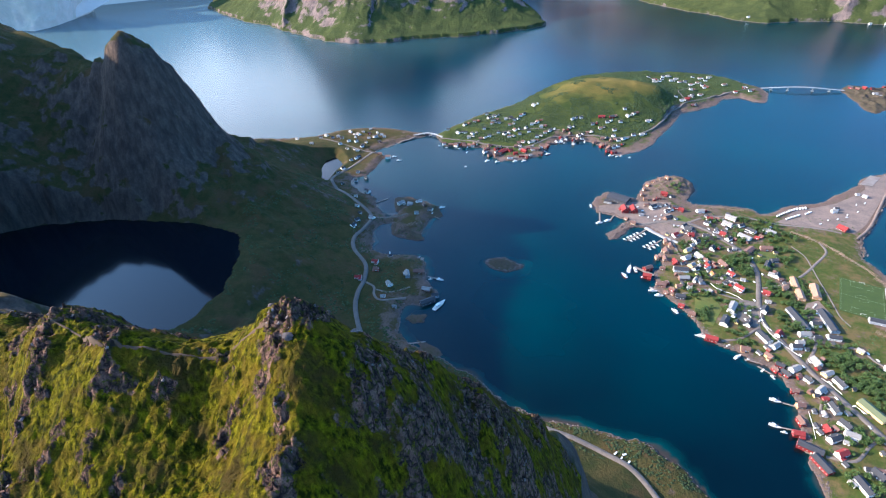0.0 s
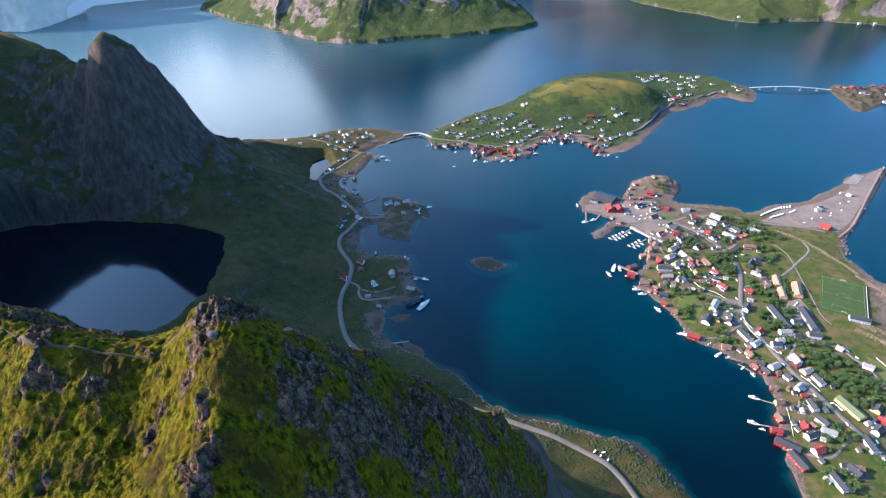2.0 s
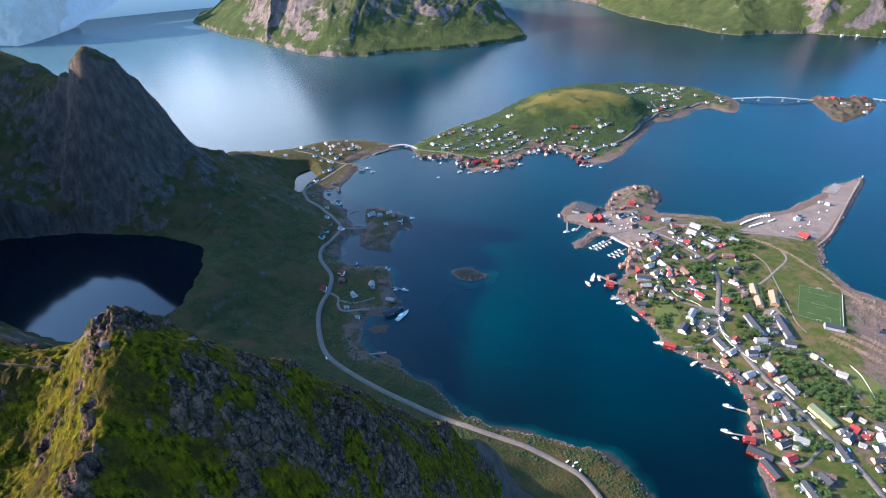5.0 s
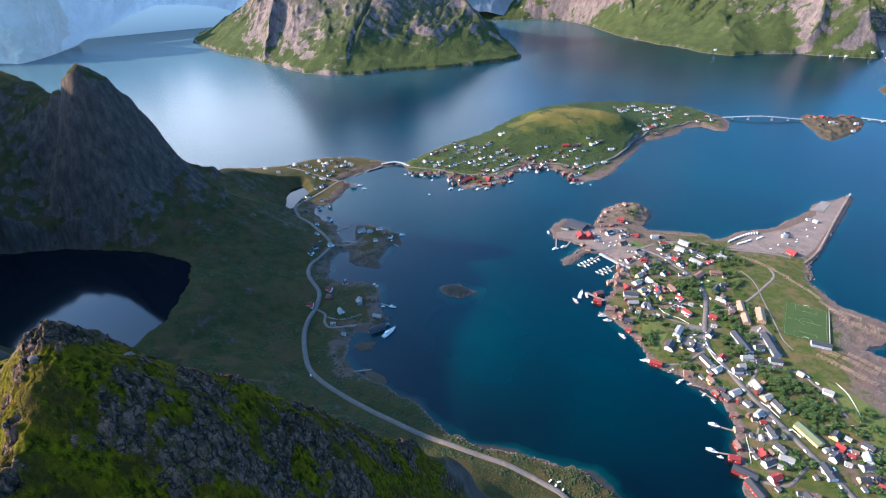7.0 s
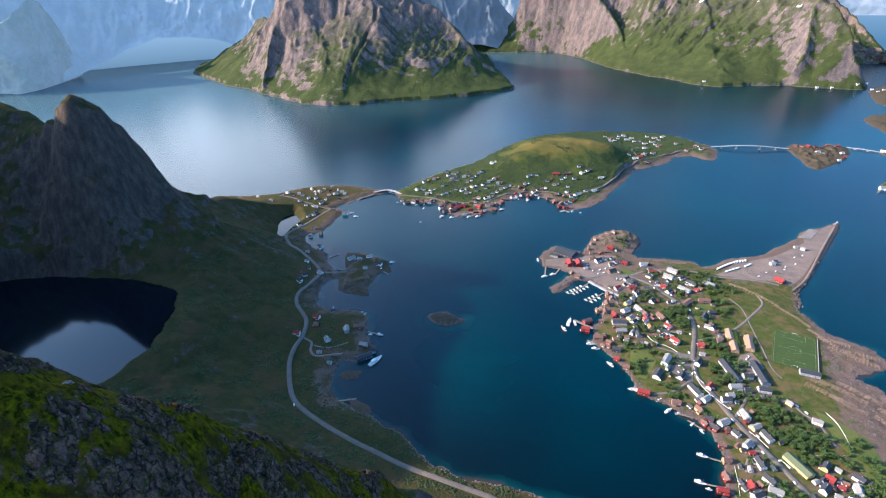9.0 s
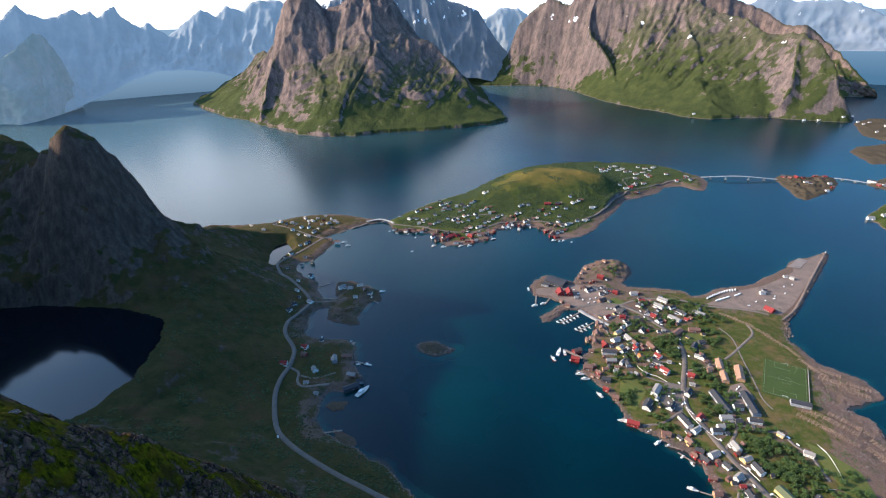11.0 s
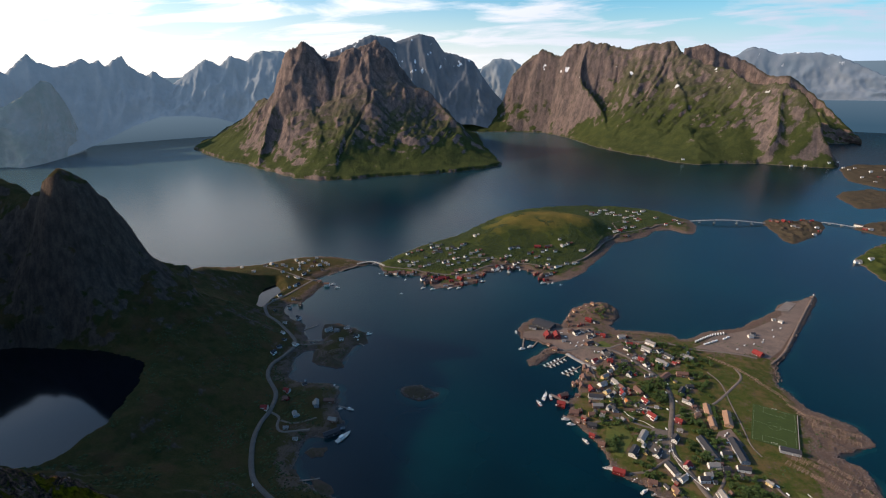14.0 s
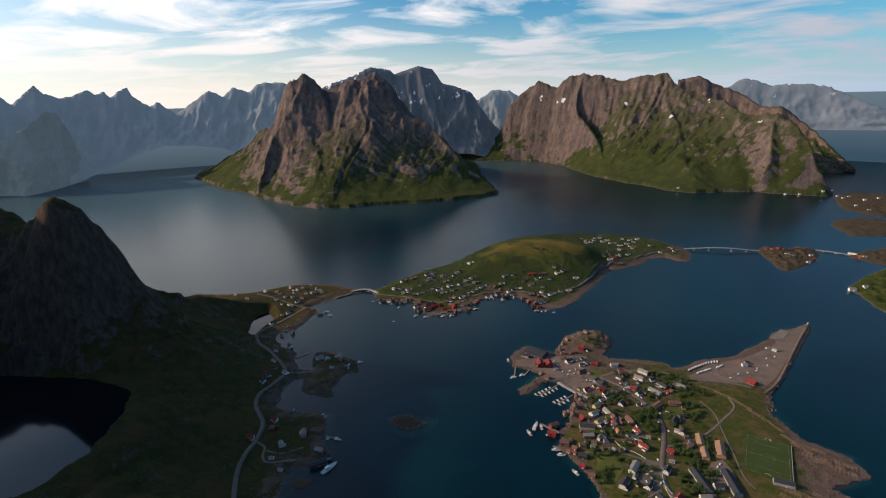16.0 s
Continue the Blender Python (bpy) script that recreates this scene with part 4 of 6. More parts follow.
# ---------------------------------------------------------------- the large mountains
OLST_SHORE = [(29, 2844), (-36, 2776), (-208, 2644), (-377, 2563), (-552, 2525), (-708, 2434), (-878, 2398), (-1031, 2458), (-1160, 2554), (-1343, 2673), (-1549, 2841), (-1721, 2932), (-1978, 3138), (-2238, 3377), (-2372, 3655), (-2300, 3900), (-1700, 4200), (-900, 4250), (-243, 4114), (-140, 3524), (-20, 2984)]
OLST_CREST = [(-1900, 3800, 300), (-1700, 3560, 330), (-1540, 3267, 335), (-1342, 3144, 600), (-1240, 3104, 655), (-1180, 3109, 683), (-1137, 3128, 643), (-1093, 3179, 584), (-1004, 3203, 623), (-889, 3202, 654), (-787, 3235, 682), (-675, 3215, 614), (-633, 3175, 512), (-523, 3150, 426), (-411, 3113, 359), (-264, 3047, 245), (-118, 2956, 122), (-12, 2875, 30)]
OLST_SPURS = ([(-1181, 3109, 673), (-1230, 2990, 500), (-1330, 2880, 320), (-1350, 2760, 160), (-1361, 2690, 50)], [(-787, 3235, 675), (-763, 2960, 380), (-785, 2740, 205), (-790, 2530, 40)], [(-940, 3200, 600), (-975, 3020, 420), (-985, 2860, 270), (-970, 2620, 90)], [(-1700, 3560, 330), (-1820, 3300, 160)])
RIGHT_SHORE = [(-250, 4290), (118, 4281), (302, 4205), (465, 3940), (621, 3480), (767, 3259), (901, 3103), (976, 2962), (1092, 2900), (1247, 2938), (1391, 2943), (1554, 2870), (1694, 2830), (1757, 2878), (1797, 3039), (1875, 3319), (1960, 3600), (1900, 4100), (1600, 4620), (300, 4750), (-250, 4700)]
RIGHT_CREST = [(-88, 4544, 213), (31, 4550, 449), (172, 4503, 584), (263, 4452, 648), (400, 4398, 578), (461, 4345, 640), (585, 4286, 668), (727, 4220, 650), (894, 4095, 620), (1034, 4017, 643), (1121, 3978, 643), (1196, 3877, 571), (1309, 3742, 513), (1428, 3547, 425), (1522, 3352, 385), (1584, 3218, 401), (1623, 3091, 345), (1663, 2961, 238), (1680, 2880, 80)]
RIGHT_SPURS = ([(1121, 3978, 639), (1139, 3737, 426), (1149, 3424, 230), (1120, 3030, 60)], [(585, 4286, 668), (543, 4139, 427), (683, 3772, 163), (760, 3480, 30)], [(1584, 3218, 401), (1521, 3082, 257), (1420, 2960, 80)])


def mountain(name, shore, lines, step, label, power=1.55, base=0.46, rough=42.0, mat=M_PEAK):
    xs, ys = [p[0] for p in shore], [p[1] for p in shore]

    def f(x, y):
        wx, wy = x + 46 * fbm(x, y, 340, 5), y + 46 * fbm(x - 700, y, 340, 5)
        d = coast(x, y, shore, 14)
        r = np.clip(d, 0, None)
        slopes, folds = [], []
        for i, line in enumerate(lines):
            dc, zc = seg_dist(wx, wy, line)
            run = np.r_[0, np.cumsum([math.hypot(b[0] - a[0], b[1] - a[1]) for a, b in zip(line, line[1:])])]
            _, s = seg_dist(wx, wy, [(p[0], p[1], u) for p, u in zip(line, run)])
            t = r / (r + dc + 1e-6)
            q = zc * (base * t + (1 - base) * t ** power)
            slopes.append(q)
            folds.append((ridged(s + 900 * i, dc * 0.22, 120, 5, 0.55) - 0.3) * smooth(dc, 0, 60))
        h = np.max(slopes, axis=0)
        lead = [np.exp((q - h) / 22.0) for q in slopes]
        flute = sum(a * b for a, b in zip(lead, folds)) / sum(lead)
        h = h + 10.0 * np.log(sum(lead))
        k = smooth(r, 20, 260) * smooth(h, 10, 200)
        h = h + k * ((ridged(x, y, 240, 6, 0.52) - 0.35) * rough * 0.45 + flute * rough * 0.9 + ridged(x + 300, y, 60, 4, 0.6) * rough * 0.15)
        return np.where(d > 0, np.maximum(h, 1.5 + np.clip(r, 0, 40) * 0.2), np.maximum(-1 + d * 0.3, -12))

    return sheet(name, steps((min(xs) - 40, max(xs) + 40, step)), steps((min(ys) - 40, max(ys) + 40, step)), f, mat, -6.0, label, "mountain")


mountain("mountain", OLST_SHORE, (OLST_CREST, *OLST_SPURS), 7, "steep rock mountain with green lower slopes by the fjord")
mountain("mountain", RIGHT_SHORE, (RIGHT_CREST, *RIGHT_SPURS), 8, "broad rock mountain with snow patches and green foot", mat=M_PEAK_SNOW)


def far_range(crest, foot, mat, label, rough=36.0, n=26, dx=10, jag=9.0):
    """A distant range: slopes that fall from the crest line to the foot line, furrowed by gullies."""

    def along(pts, m):
        p = np.array(pts, float)
        s = np.r_[0, np.cumsum(np.hypot(np.diff(p[:, 0]), np.diff(p[:, 1])))]
        u = np.linspace(0, s[-1], m)
        return np.stack([np.interp(u, s, p[:, i]) for i in range(3)], 1), u

    m = max(12, int(np.hypot(*(np.array(crest[-1][:2]) - np.array(crest[0][:2]))) / dx))
    c, u = along(crest, m)
    f, _ = along(foot, m)
    c[:, 2] += ridged(u, u * 0 + c[0, 0], 70, 4, 0.6) * jag
    out = c[:, :2] - np.array((125.0, 0.0))
    out /= np.linalg.norm(out, axis=1)[:, None]
    vs, fs = [], []
    back = c.copy()
    back[:, :2] += out * 60
    back[:, 2] -= 120
    vs.append(back)
    for j in range(n + 1):
        t = j / n
        p = c + (f - c) * t
        p[:, 2] = f[:, 2] + (c[:, 2] - f[:, 2]) * (1 - t) ** 1.25
        k = math.sin(math.pi * t) ** 0.7
        w = (ridged(u + 60 * t, u * 0 + 330.0 * t + c[0, 0], 210, 6, 0.58) - 0.3) * rough * 1.5 * k
        p[:, :2] -= out * w[:, None]
        p[:, 2] += w * 0.45
        vs.append(p)
    for j in range(n + 1):
        for i in range(m - 1):
            fs.append((j * m + i, j * m + i + 1, (j + 1) * m + i + 1, (j + 1) * m + i))
    me = bpy.data.meshes.new("mountain_range")
    me.from_pydata(np.concatenate(vs).tolist(), [], fs)
    me.shade_smooth()
    me.materials.append(mat)
    tagged(new("mountain_range", me), label, "mountains", kind="structure")


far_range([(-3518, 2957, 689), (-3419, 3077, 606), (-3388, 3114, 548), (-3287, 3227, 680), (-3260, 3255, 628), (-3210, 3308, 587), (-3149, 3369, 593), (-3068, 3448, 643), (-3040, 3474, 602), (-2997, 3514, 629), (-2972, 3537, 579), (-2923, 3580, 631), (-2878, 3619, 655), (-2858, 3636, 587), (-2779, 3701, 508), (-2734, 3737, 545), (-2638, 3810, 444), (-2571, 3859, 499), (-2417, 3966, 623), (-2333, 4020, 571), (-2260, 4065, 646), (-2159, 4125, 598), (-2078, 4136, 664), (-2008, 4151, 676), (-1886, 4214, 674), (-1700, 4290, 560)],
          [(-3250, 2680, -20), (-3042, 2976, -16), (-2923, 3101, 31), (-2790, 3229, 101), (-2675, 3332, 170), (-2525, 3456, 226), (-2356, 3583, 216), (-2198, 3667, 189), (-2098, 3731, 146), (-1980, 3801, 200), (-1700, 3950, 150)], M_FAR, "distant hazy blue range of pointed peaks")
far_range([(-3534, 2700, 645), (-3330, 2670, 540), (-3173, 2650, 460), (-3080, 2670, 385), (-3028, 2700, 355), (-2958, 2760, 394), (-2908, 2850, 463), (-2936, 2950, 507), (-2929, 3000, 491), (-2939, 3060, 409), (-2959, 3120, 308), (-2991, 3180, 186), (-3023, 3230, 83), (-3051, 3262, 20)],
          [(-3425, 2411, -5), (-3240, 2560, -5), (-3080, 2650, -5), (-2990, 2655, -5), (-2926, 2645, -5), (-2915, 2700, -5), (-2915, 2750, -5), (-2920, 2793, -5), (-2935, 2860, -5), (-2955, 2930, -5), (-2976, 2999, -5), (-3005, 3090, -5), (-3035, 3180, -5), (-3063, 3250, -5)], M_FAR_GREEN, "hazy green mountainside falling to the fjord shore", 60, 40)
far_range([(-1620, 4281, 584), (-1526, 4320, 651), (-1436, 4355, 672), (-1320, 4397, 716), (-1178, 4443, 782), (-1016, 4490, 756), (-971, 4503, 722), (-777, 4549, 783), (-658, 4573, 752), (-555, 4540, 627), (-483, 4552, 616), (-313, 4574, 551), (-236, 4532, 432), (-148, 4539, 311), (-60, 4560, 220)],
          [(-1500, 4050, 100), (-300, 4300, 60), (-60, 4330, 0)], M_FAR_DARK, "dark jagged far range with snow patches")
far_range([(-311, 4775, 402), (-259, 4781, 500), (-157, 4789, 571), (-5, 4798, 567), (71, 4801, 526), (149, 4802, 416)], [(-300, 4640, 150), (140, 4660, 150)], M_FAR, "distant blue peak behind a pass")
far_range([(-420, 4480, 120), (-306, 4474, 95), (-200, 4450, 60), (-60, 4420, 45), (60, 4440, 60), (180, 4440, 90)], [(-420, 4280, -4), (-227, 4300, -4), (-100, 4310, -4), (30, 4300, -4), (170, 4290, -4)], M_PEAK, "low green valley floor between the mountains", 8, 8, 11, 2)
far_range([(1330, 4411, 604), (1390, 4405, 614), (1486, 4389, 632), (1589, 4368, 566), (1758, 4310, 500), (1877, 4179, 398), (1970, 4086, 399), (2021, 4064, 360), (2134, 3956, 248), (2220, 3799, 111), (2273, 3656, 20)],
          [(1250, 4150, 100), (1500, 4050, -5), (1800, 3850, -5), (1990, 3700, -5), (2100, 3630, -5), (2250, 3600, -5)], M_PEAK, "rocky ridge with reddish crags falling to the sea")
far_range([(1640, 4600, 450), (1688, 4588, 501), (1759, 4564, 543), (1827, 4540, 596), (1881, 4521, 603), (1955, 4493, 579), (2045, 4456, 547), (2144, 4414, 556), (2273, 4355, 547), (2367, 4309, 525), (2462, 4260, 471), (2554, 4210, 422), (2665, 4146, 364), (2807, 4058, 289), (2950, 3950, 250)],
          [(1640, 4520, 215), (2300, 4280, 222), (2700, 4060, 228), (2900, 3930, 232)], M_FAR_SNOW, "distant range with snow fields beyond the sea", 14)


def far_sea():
    """A glowing backdrop for the sea beyond the fjord, out to the horizon."""
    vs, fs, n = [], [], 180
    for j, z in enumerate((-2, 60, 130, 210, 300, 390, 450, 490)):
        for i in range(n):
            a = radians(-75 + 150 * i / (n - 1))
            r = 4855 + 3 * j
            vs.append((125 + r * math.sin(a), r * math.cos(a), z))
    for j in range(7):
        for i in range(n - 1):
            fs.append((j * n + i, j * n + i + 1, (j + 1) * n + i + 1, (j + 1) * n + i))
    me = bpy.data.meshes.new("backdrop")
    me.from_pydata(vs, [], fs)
    me.materials.append(M_FAR_SEA_GLOW)
    tagged(new("backdrop", me), "glowing backdrop painted as pale open sea out to the horizon", "sea", kind="structure")


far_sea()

# ---------------------------------------------------------------- water
COASTS = (TOWN, WEST, VILLAGE, BRIDGE_ISLE, ISLET, *NORTH_ISLES, *EAST_ISLES)


def shallow(x, y):
    s = np.zeros(x.shape)
    for c in COASTS:
        d = coast(x, y, c, 8.0)
        s = np.maximum(s, np.where(d > 0, 1.0, np.exp(d / 17.0)))
    return s


tx = steps((-4600, -800, 200), (-800, -300, 25), (-300, 880, 8), (880, 1500, 25), (1500, 4800, 200))
ty = steps((-4800, -400, 300), (-400, 300, 50), (300, 1400, 8), (1400, 2400, 25), (2400, 4800, 200))
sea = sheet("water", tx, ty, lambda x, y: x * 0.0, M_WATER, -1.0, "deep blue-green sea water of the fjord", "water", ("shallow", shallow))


def pool(pts, z, label):
    bm = bmesh.new()
    bm.faces.new([bm.verts.new((x, y, z)) for x, y in pts])
    me = bpy.data.meshes.new("water")
    bm.to_mesh(me)
    bm.free()
    me.materials.append(M_LAKE)
    tagged(new("water", me), label, "water", kind="structure")


k = Mat("lake_water", 0.07, 0, 0.5)
k.b.inputs["IOR"].default_value = 1.33
k.color((0.002, 0.004, 0.007))
k.bump(k.noise(0.12, 4, 0.6), 0.02, 0.3)
M_LAKE = k.m
def widened(pts, d):
    c = Vector((sum(p[0] for p in pts) / len(pts), sum(p[1] for p in pts) / len(pts)))
    return [tuple(Vector(p) + (Vector(p) - c).normalized() * d) for p in pts]


pool(widened(LAKE, 7), LAKE_Z, "dark still mountain lake water")
pool(widened(POND, 5), 1.4, "shallow grey pond by the road")

# ---------------------------------------------------------------- materials of things


def paint(name, c, rough=0.6, spec=0.3, metal=0.0, grime=0.25, unit=0.5):
    """Weathered paint, wood or metal: the colour with grain and grime, each object a little different."""
    k = Mat(name, rough, metal, spec)
    n = k.noise(unit, 5, 0.6)
    f = k.noise(unit * 9, 3)
    a = k.mix(k.ramp(n, 0.35, 0.75), c, tuple(v * (1 - grime) for v in c))
    a = k.mix(k.math("MULTIPLY", k.ramp(f, 0.5, 0.8), 0.25), a, tuple(v * 0.6 for v in c))
    a = k.mix(k.math("MULTIPLY", k.rand(), 0.22), a, tuple(v * 0.55 for v in c))
    k.color(a)
    k.bump(f, 0.15, 0.05)
    return k.m


WALLS = {"w": paint("white_boards", (0.78, 0.76, 0.72), grime=0.12), "r": paint("red_boards", (0.20, 0.018, 0.018)), "y": paint("yellow_boards", (0.66, 0.50, 0.22), grime=0.15),
         "o": paint("ochre_boards", (0.45, 0.27, 0.15)), "g": paint("grey_boards", (0.34, 0.35, 0.37)), "d": paint("dark_boards", (0.055, 0.06, 0.075)), "b": paint("brown_boards", (0.20, 0.11, 0.08))}
ROOFS = {"k": paint("slate_roof", (0.042, 0.043, 0.050), 0.75), "l": paint("pale_roof_sheets", (0.25, 0.235, 0.22), 0.6), "r": paint("red_tile_roof", (0.23, 0.030, 0.028), 0.8),
         "b": paint("brown_roof", (0.165, 0.092, 0.072), 0.8), "p": paint("peach_tile_roof", (0.36, 0.215, 0.14), 0.8), "g": paint("green_roof", (0.125, 0.14, 0.07), 0.7), "o": paint("orange_roof", (0.45, 0.16, 0.05), 0.8)}
WALL_WORD = {"w": "white", "r": "red", "y": "pale yellow", "o": "ochre", "g": "grey", "d": "dark", "b": "brown"}
ROOF_WORD = {"p": "peach tiled", "k": "dark slate", "l": "pale grey", "r": "red tiled", "b": "brown", "g": "green", "o": "orange"}
M_TRIM = paint("white_trim", (0.8, 0.8, 0.78), grime=0.1)
M_CONCRETE = paint("concrete", (0.36, 0.34, 0.32), 0.85, grime=0.35, unit=0.15)
M_SLAB = paint("worn_slab", (0.20, 0.17, 0.15), 0.9, grime=0.35, unit=0.1)
M_WOOD = paint("weathered_timber", (0.24, 0.19, 0.155), 0.85, grime=0.4)
M_BRICK = paint("chimney_plaster", (0.30, 0.25, 0.22), 0.9)
M_STEEL = paint("galvanised_steel", (0.45, 0.46, 0.47), 0.45, metal=0.7)
M_TYRE = paint("tyre_rubber", (0.02, 0.02, 0.02), 0.9)
M_RED_HULL = paint("red_hull_paint", (0.42, 0.035, 0.03), 0.4)
M_BLUE_HULL = paint("blue_hull_paint", (0.03, 0.07, 0.20), 0.4)
k = Mat("window_glass", 0.05, 0, 0.5)
k.color((0.02, 0.025, 0.03))
M_PANE = k.m


def ground_mat(name, a, b, unit, rough=0.9):
    k = Mat(name, rough, 0, 0.25)
    c = k.mix(k.ramp(k.noise(1 / unit, 5, 0.6), 0.3, 0.7), a, b)
    c = k.mix(k.ramp(k.noise(7 / unit, 5, 0.65), 0.4, 0.75), c, k.mix(0.35, c, (0.02, 0.02, 0.02)))
    k.color(c)
    k.bump(k.noise(3.0, 4), 0.2, 0.05)
    return k.m


M_ROAD = ground_mat("worn_asphalt", (0.108, 0.089, 0.076), (0.15, 0.124, 0.106), 9)
M_LANE = ground_mat("gravel_lane", (0.18, 0.145, 0.122), (0.12, 0.10, 0.088), 6)
M_APRON = ground_mat("harbour_apron", (0.205, 0.147, 0.118), (0.125, 0.096, 0.080), 25)
M_CHALK = paint("worn_chalk_line", (0.34, 0.40, 0.26), 0.9)
M_PITCH = ground_mat("pitch_turf", (0.034, 0.056, 0.009), (0.044, 0.066, 0.012), 12)
M_LAWN = ground_mat("mown_meadow", (0.062, 0.085, 0.014), (0.10, 0.098, 0.022), 14)
k = Mat("rough_stone", 0.92, 0, 0.2)
c = k.mix(k.island(), (0.075, 0.057, 0.050), (0.20, 0.155, 0.135))
k.color(k.mix(k.ramp(k.noise(1.6, 5, 0.6), 0.4, 0.65), c, (0.06, 0.05, 0.052)))
k.bump(k.noise(2.5, 5), 0.6, 0.3)
M_STONE = k.m


def leaf_mat(name, a, b):
    k = Mat(name, 0.75, 0, 0.25)
    c = k.mix(k.island(), a, b)
    k.color(k.mix(k.math("MULTIPLY", k.rand(), 0.5), c, tuple(v * 0.55 for v in a)))
    return k.m


M_LEAF = leaf_mat("birch_leaves", (0.036, 0.066, 0.015), (0.072, 0.108, 0.024))
M_SHRUB = leaf_mat("shrub_leaves", (0.018, 0.032, 0.008), (0.040, 0.056, 0.014))
M_BARK = paint("bark", (0.16, 0.13, 0.11), 0.9)

# ---------------------------------------------------------------- small tools


def mesh_of(name, bm, *mats):
    me = bpy.data.meshes.new(name)
    bm.to_mesh(me)
    bm.free()
    for m in mats:
        me.materials.append(m)
    return me


def part(name, bm, material, parent, label=""):
    """Links a bmesh, or a ready mesh, as one object under a thing or a part."""
    me = bm if isinstance(bm, bpy.types.Mesh) else mesh_of(name, bm, *(material if isinstance(material, tuple) else (material,)))
    ob = new(name, me)
    ob.parent = parent
    if label:
        ob["label"] = label
    return ob


def thing(name, m, label, category, group="", kind=""):
    ob = new(name)
    ob.empty_display_size = 0.5
    ob.matrix_world = m
    return tagged(ob, label, category, group, kind)


def box(bm, cx, cy, cz, sx, sy, sz, mat=0, turn=None):
    q = bmesh.ops.create_cube(bm, size=1.0)["verts"]
    m = Matrix.Translation((cx, cy, cz)) @ (turn or Matrix()) @ Matrix.Diagonal((sx, sy, sz, 1))
    bmesh.ops.transform(bm, matrix=m, verts=q)
    for f in {f for v in q for f in v.link_faces}:
        f.material_index = mat
    return q


def prism(profile, x0, x1, bm=None):
    """A profile in y and z, drawn out along x."""
    bm = bm or bmesh.new()
    a = [bm.verts.new((x0, y, z)) for y, z in profile]
    b = [bm.verts.new((x1, y, z)) for y, z in profile]
    n = len(profile)
    bm.faces.new(a[::-1])
    bm.faces.new(b)
    for i in range(n):
        bm.faces.new((a[i], a[(i + 1) % n], b[(i + 1) % n], b[i]))
    bmesh.ops.recalc_face_normals(bm, faces=bm.faces)
    return bm


def beam(bm, p, q, r, sides=5):
    """A pole from p to q."""
    p, q = Vector(p), Vector(q)
    m = Matrix.Translation((p + q) / 2) @ (q - p).to_track_quat("Z", "Y").to_matrix().to_4x4()
    bmesh.ops.create_cone(bm, cap_ends=True, segments=sides, radius1=r, radius2=r, depth=(q - p).length, matrix=m)


def ground_at(x, y):
    """Height of the land at a place, read off the terrain's own grids."""
    best = -50.0
    for xs, ys, z, hole in GRIDS:
        if z.max() < 0.1 or not (xs[0] < x < xs[-1] and ys[0] < y < ys[-1]):
            continue
        if hole and hole[0] < x < hole[1] and hole[2] < y < hole[3]:
            continue
        i, j = min(np.searchsorted(xs, x), len(xs) - 1) - 1, min(np.searchsorted(ys, y), len(ys) - 1) - 1
        u, v = (x - xs[i]) / (xs[i + 1] - xs[i]), (y - ys[j]) / (ys[j + 1] - ys[j])
        best = max(best, (z[j, i] * (1 - u) + z[j, i + 1] * u) * (1 - v) + (z[j + 1, i] * (1 - u) + z[j + 1, i + 1] * u) * v)
    return float(best)


def spline(pts, step):
    """Even points along a smooth line through pts, with the direction at each."""
    p = [np.array(q, float) for q in pts]
    p = [2 * p[0] - p[1]] + p + [2 * p[-1] - p[-2]]
    out = []
    for a, b, c, d in zip(p, p[1:], p[2:], p[3:]):
        n = max(1, int(np.linalg.norm(c - b) / step))
        for i in range(n):
            t = i / n
            out.append(0.5 * (2 * b + (c - a) * t + (2 * a - 5 * b + 4 * c - d) * t * t + (3 * b - a - 3 * c + d) * t ** 3))
    out.append(p[-2])
    return out


def strip(name, pts, width, mat, label, category, lift=0.35, step=5.0, level=None, kerb=0.0):
    """A road that lies on the land."""
    q = spline(pts, step)
    vs, fs = [], []
    for i, p in enumerate(q):
        d = q[min(i + 1, len(q) - 1)] - q[max(i - 1, 0)]
        n = np.array((-d[1], d[0])) / max(np.hypot(*d), 1e-6)
        sides = [p + n * width / 2, p, p - n * width / 2]
        z = level if level is not None else max(ground_at(*s) for s in sides) + lift
        for s, dz in ((p + n * (width / 2 + 0.8), -1.6), (sides[0], 0), (p, 0.08), (sides[2], 0), (p - n * (width / 2 + 0.8), -1.6)):
            vs.append((s[0], s[1], z + dz))
    for i in range(len(q) - 1):
        for j in range(4):
            a = i * 5 + j
            fs.append((a, a + 1, a + 6, a + 5))
    me = bpy.data.meshes.new(name)
    me.from_pydata(vs, [], fs)
    me.materials.append(mat)
    me.shade_smooth()
    return tagged(new(name, me), label, category, kind="structure")


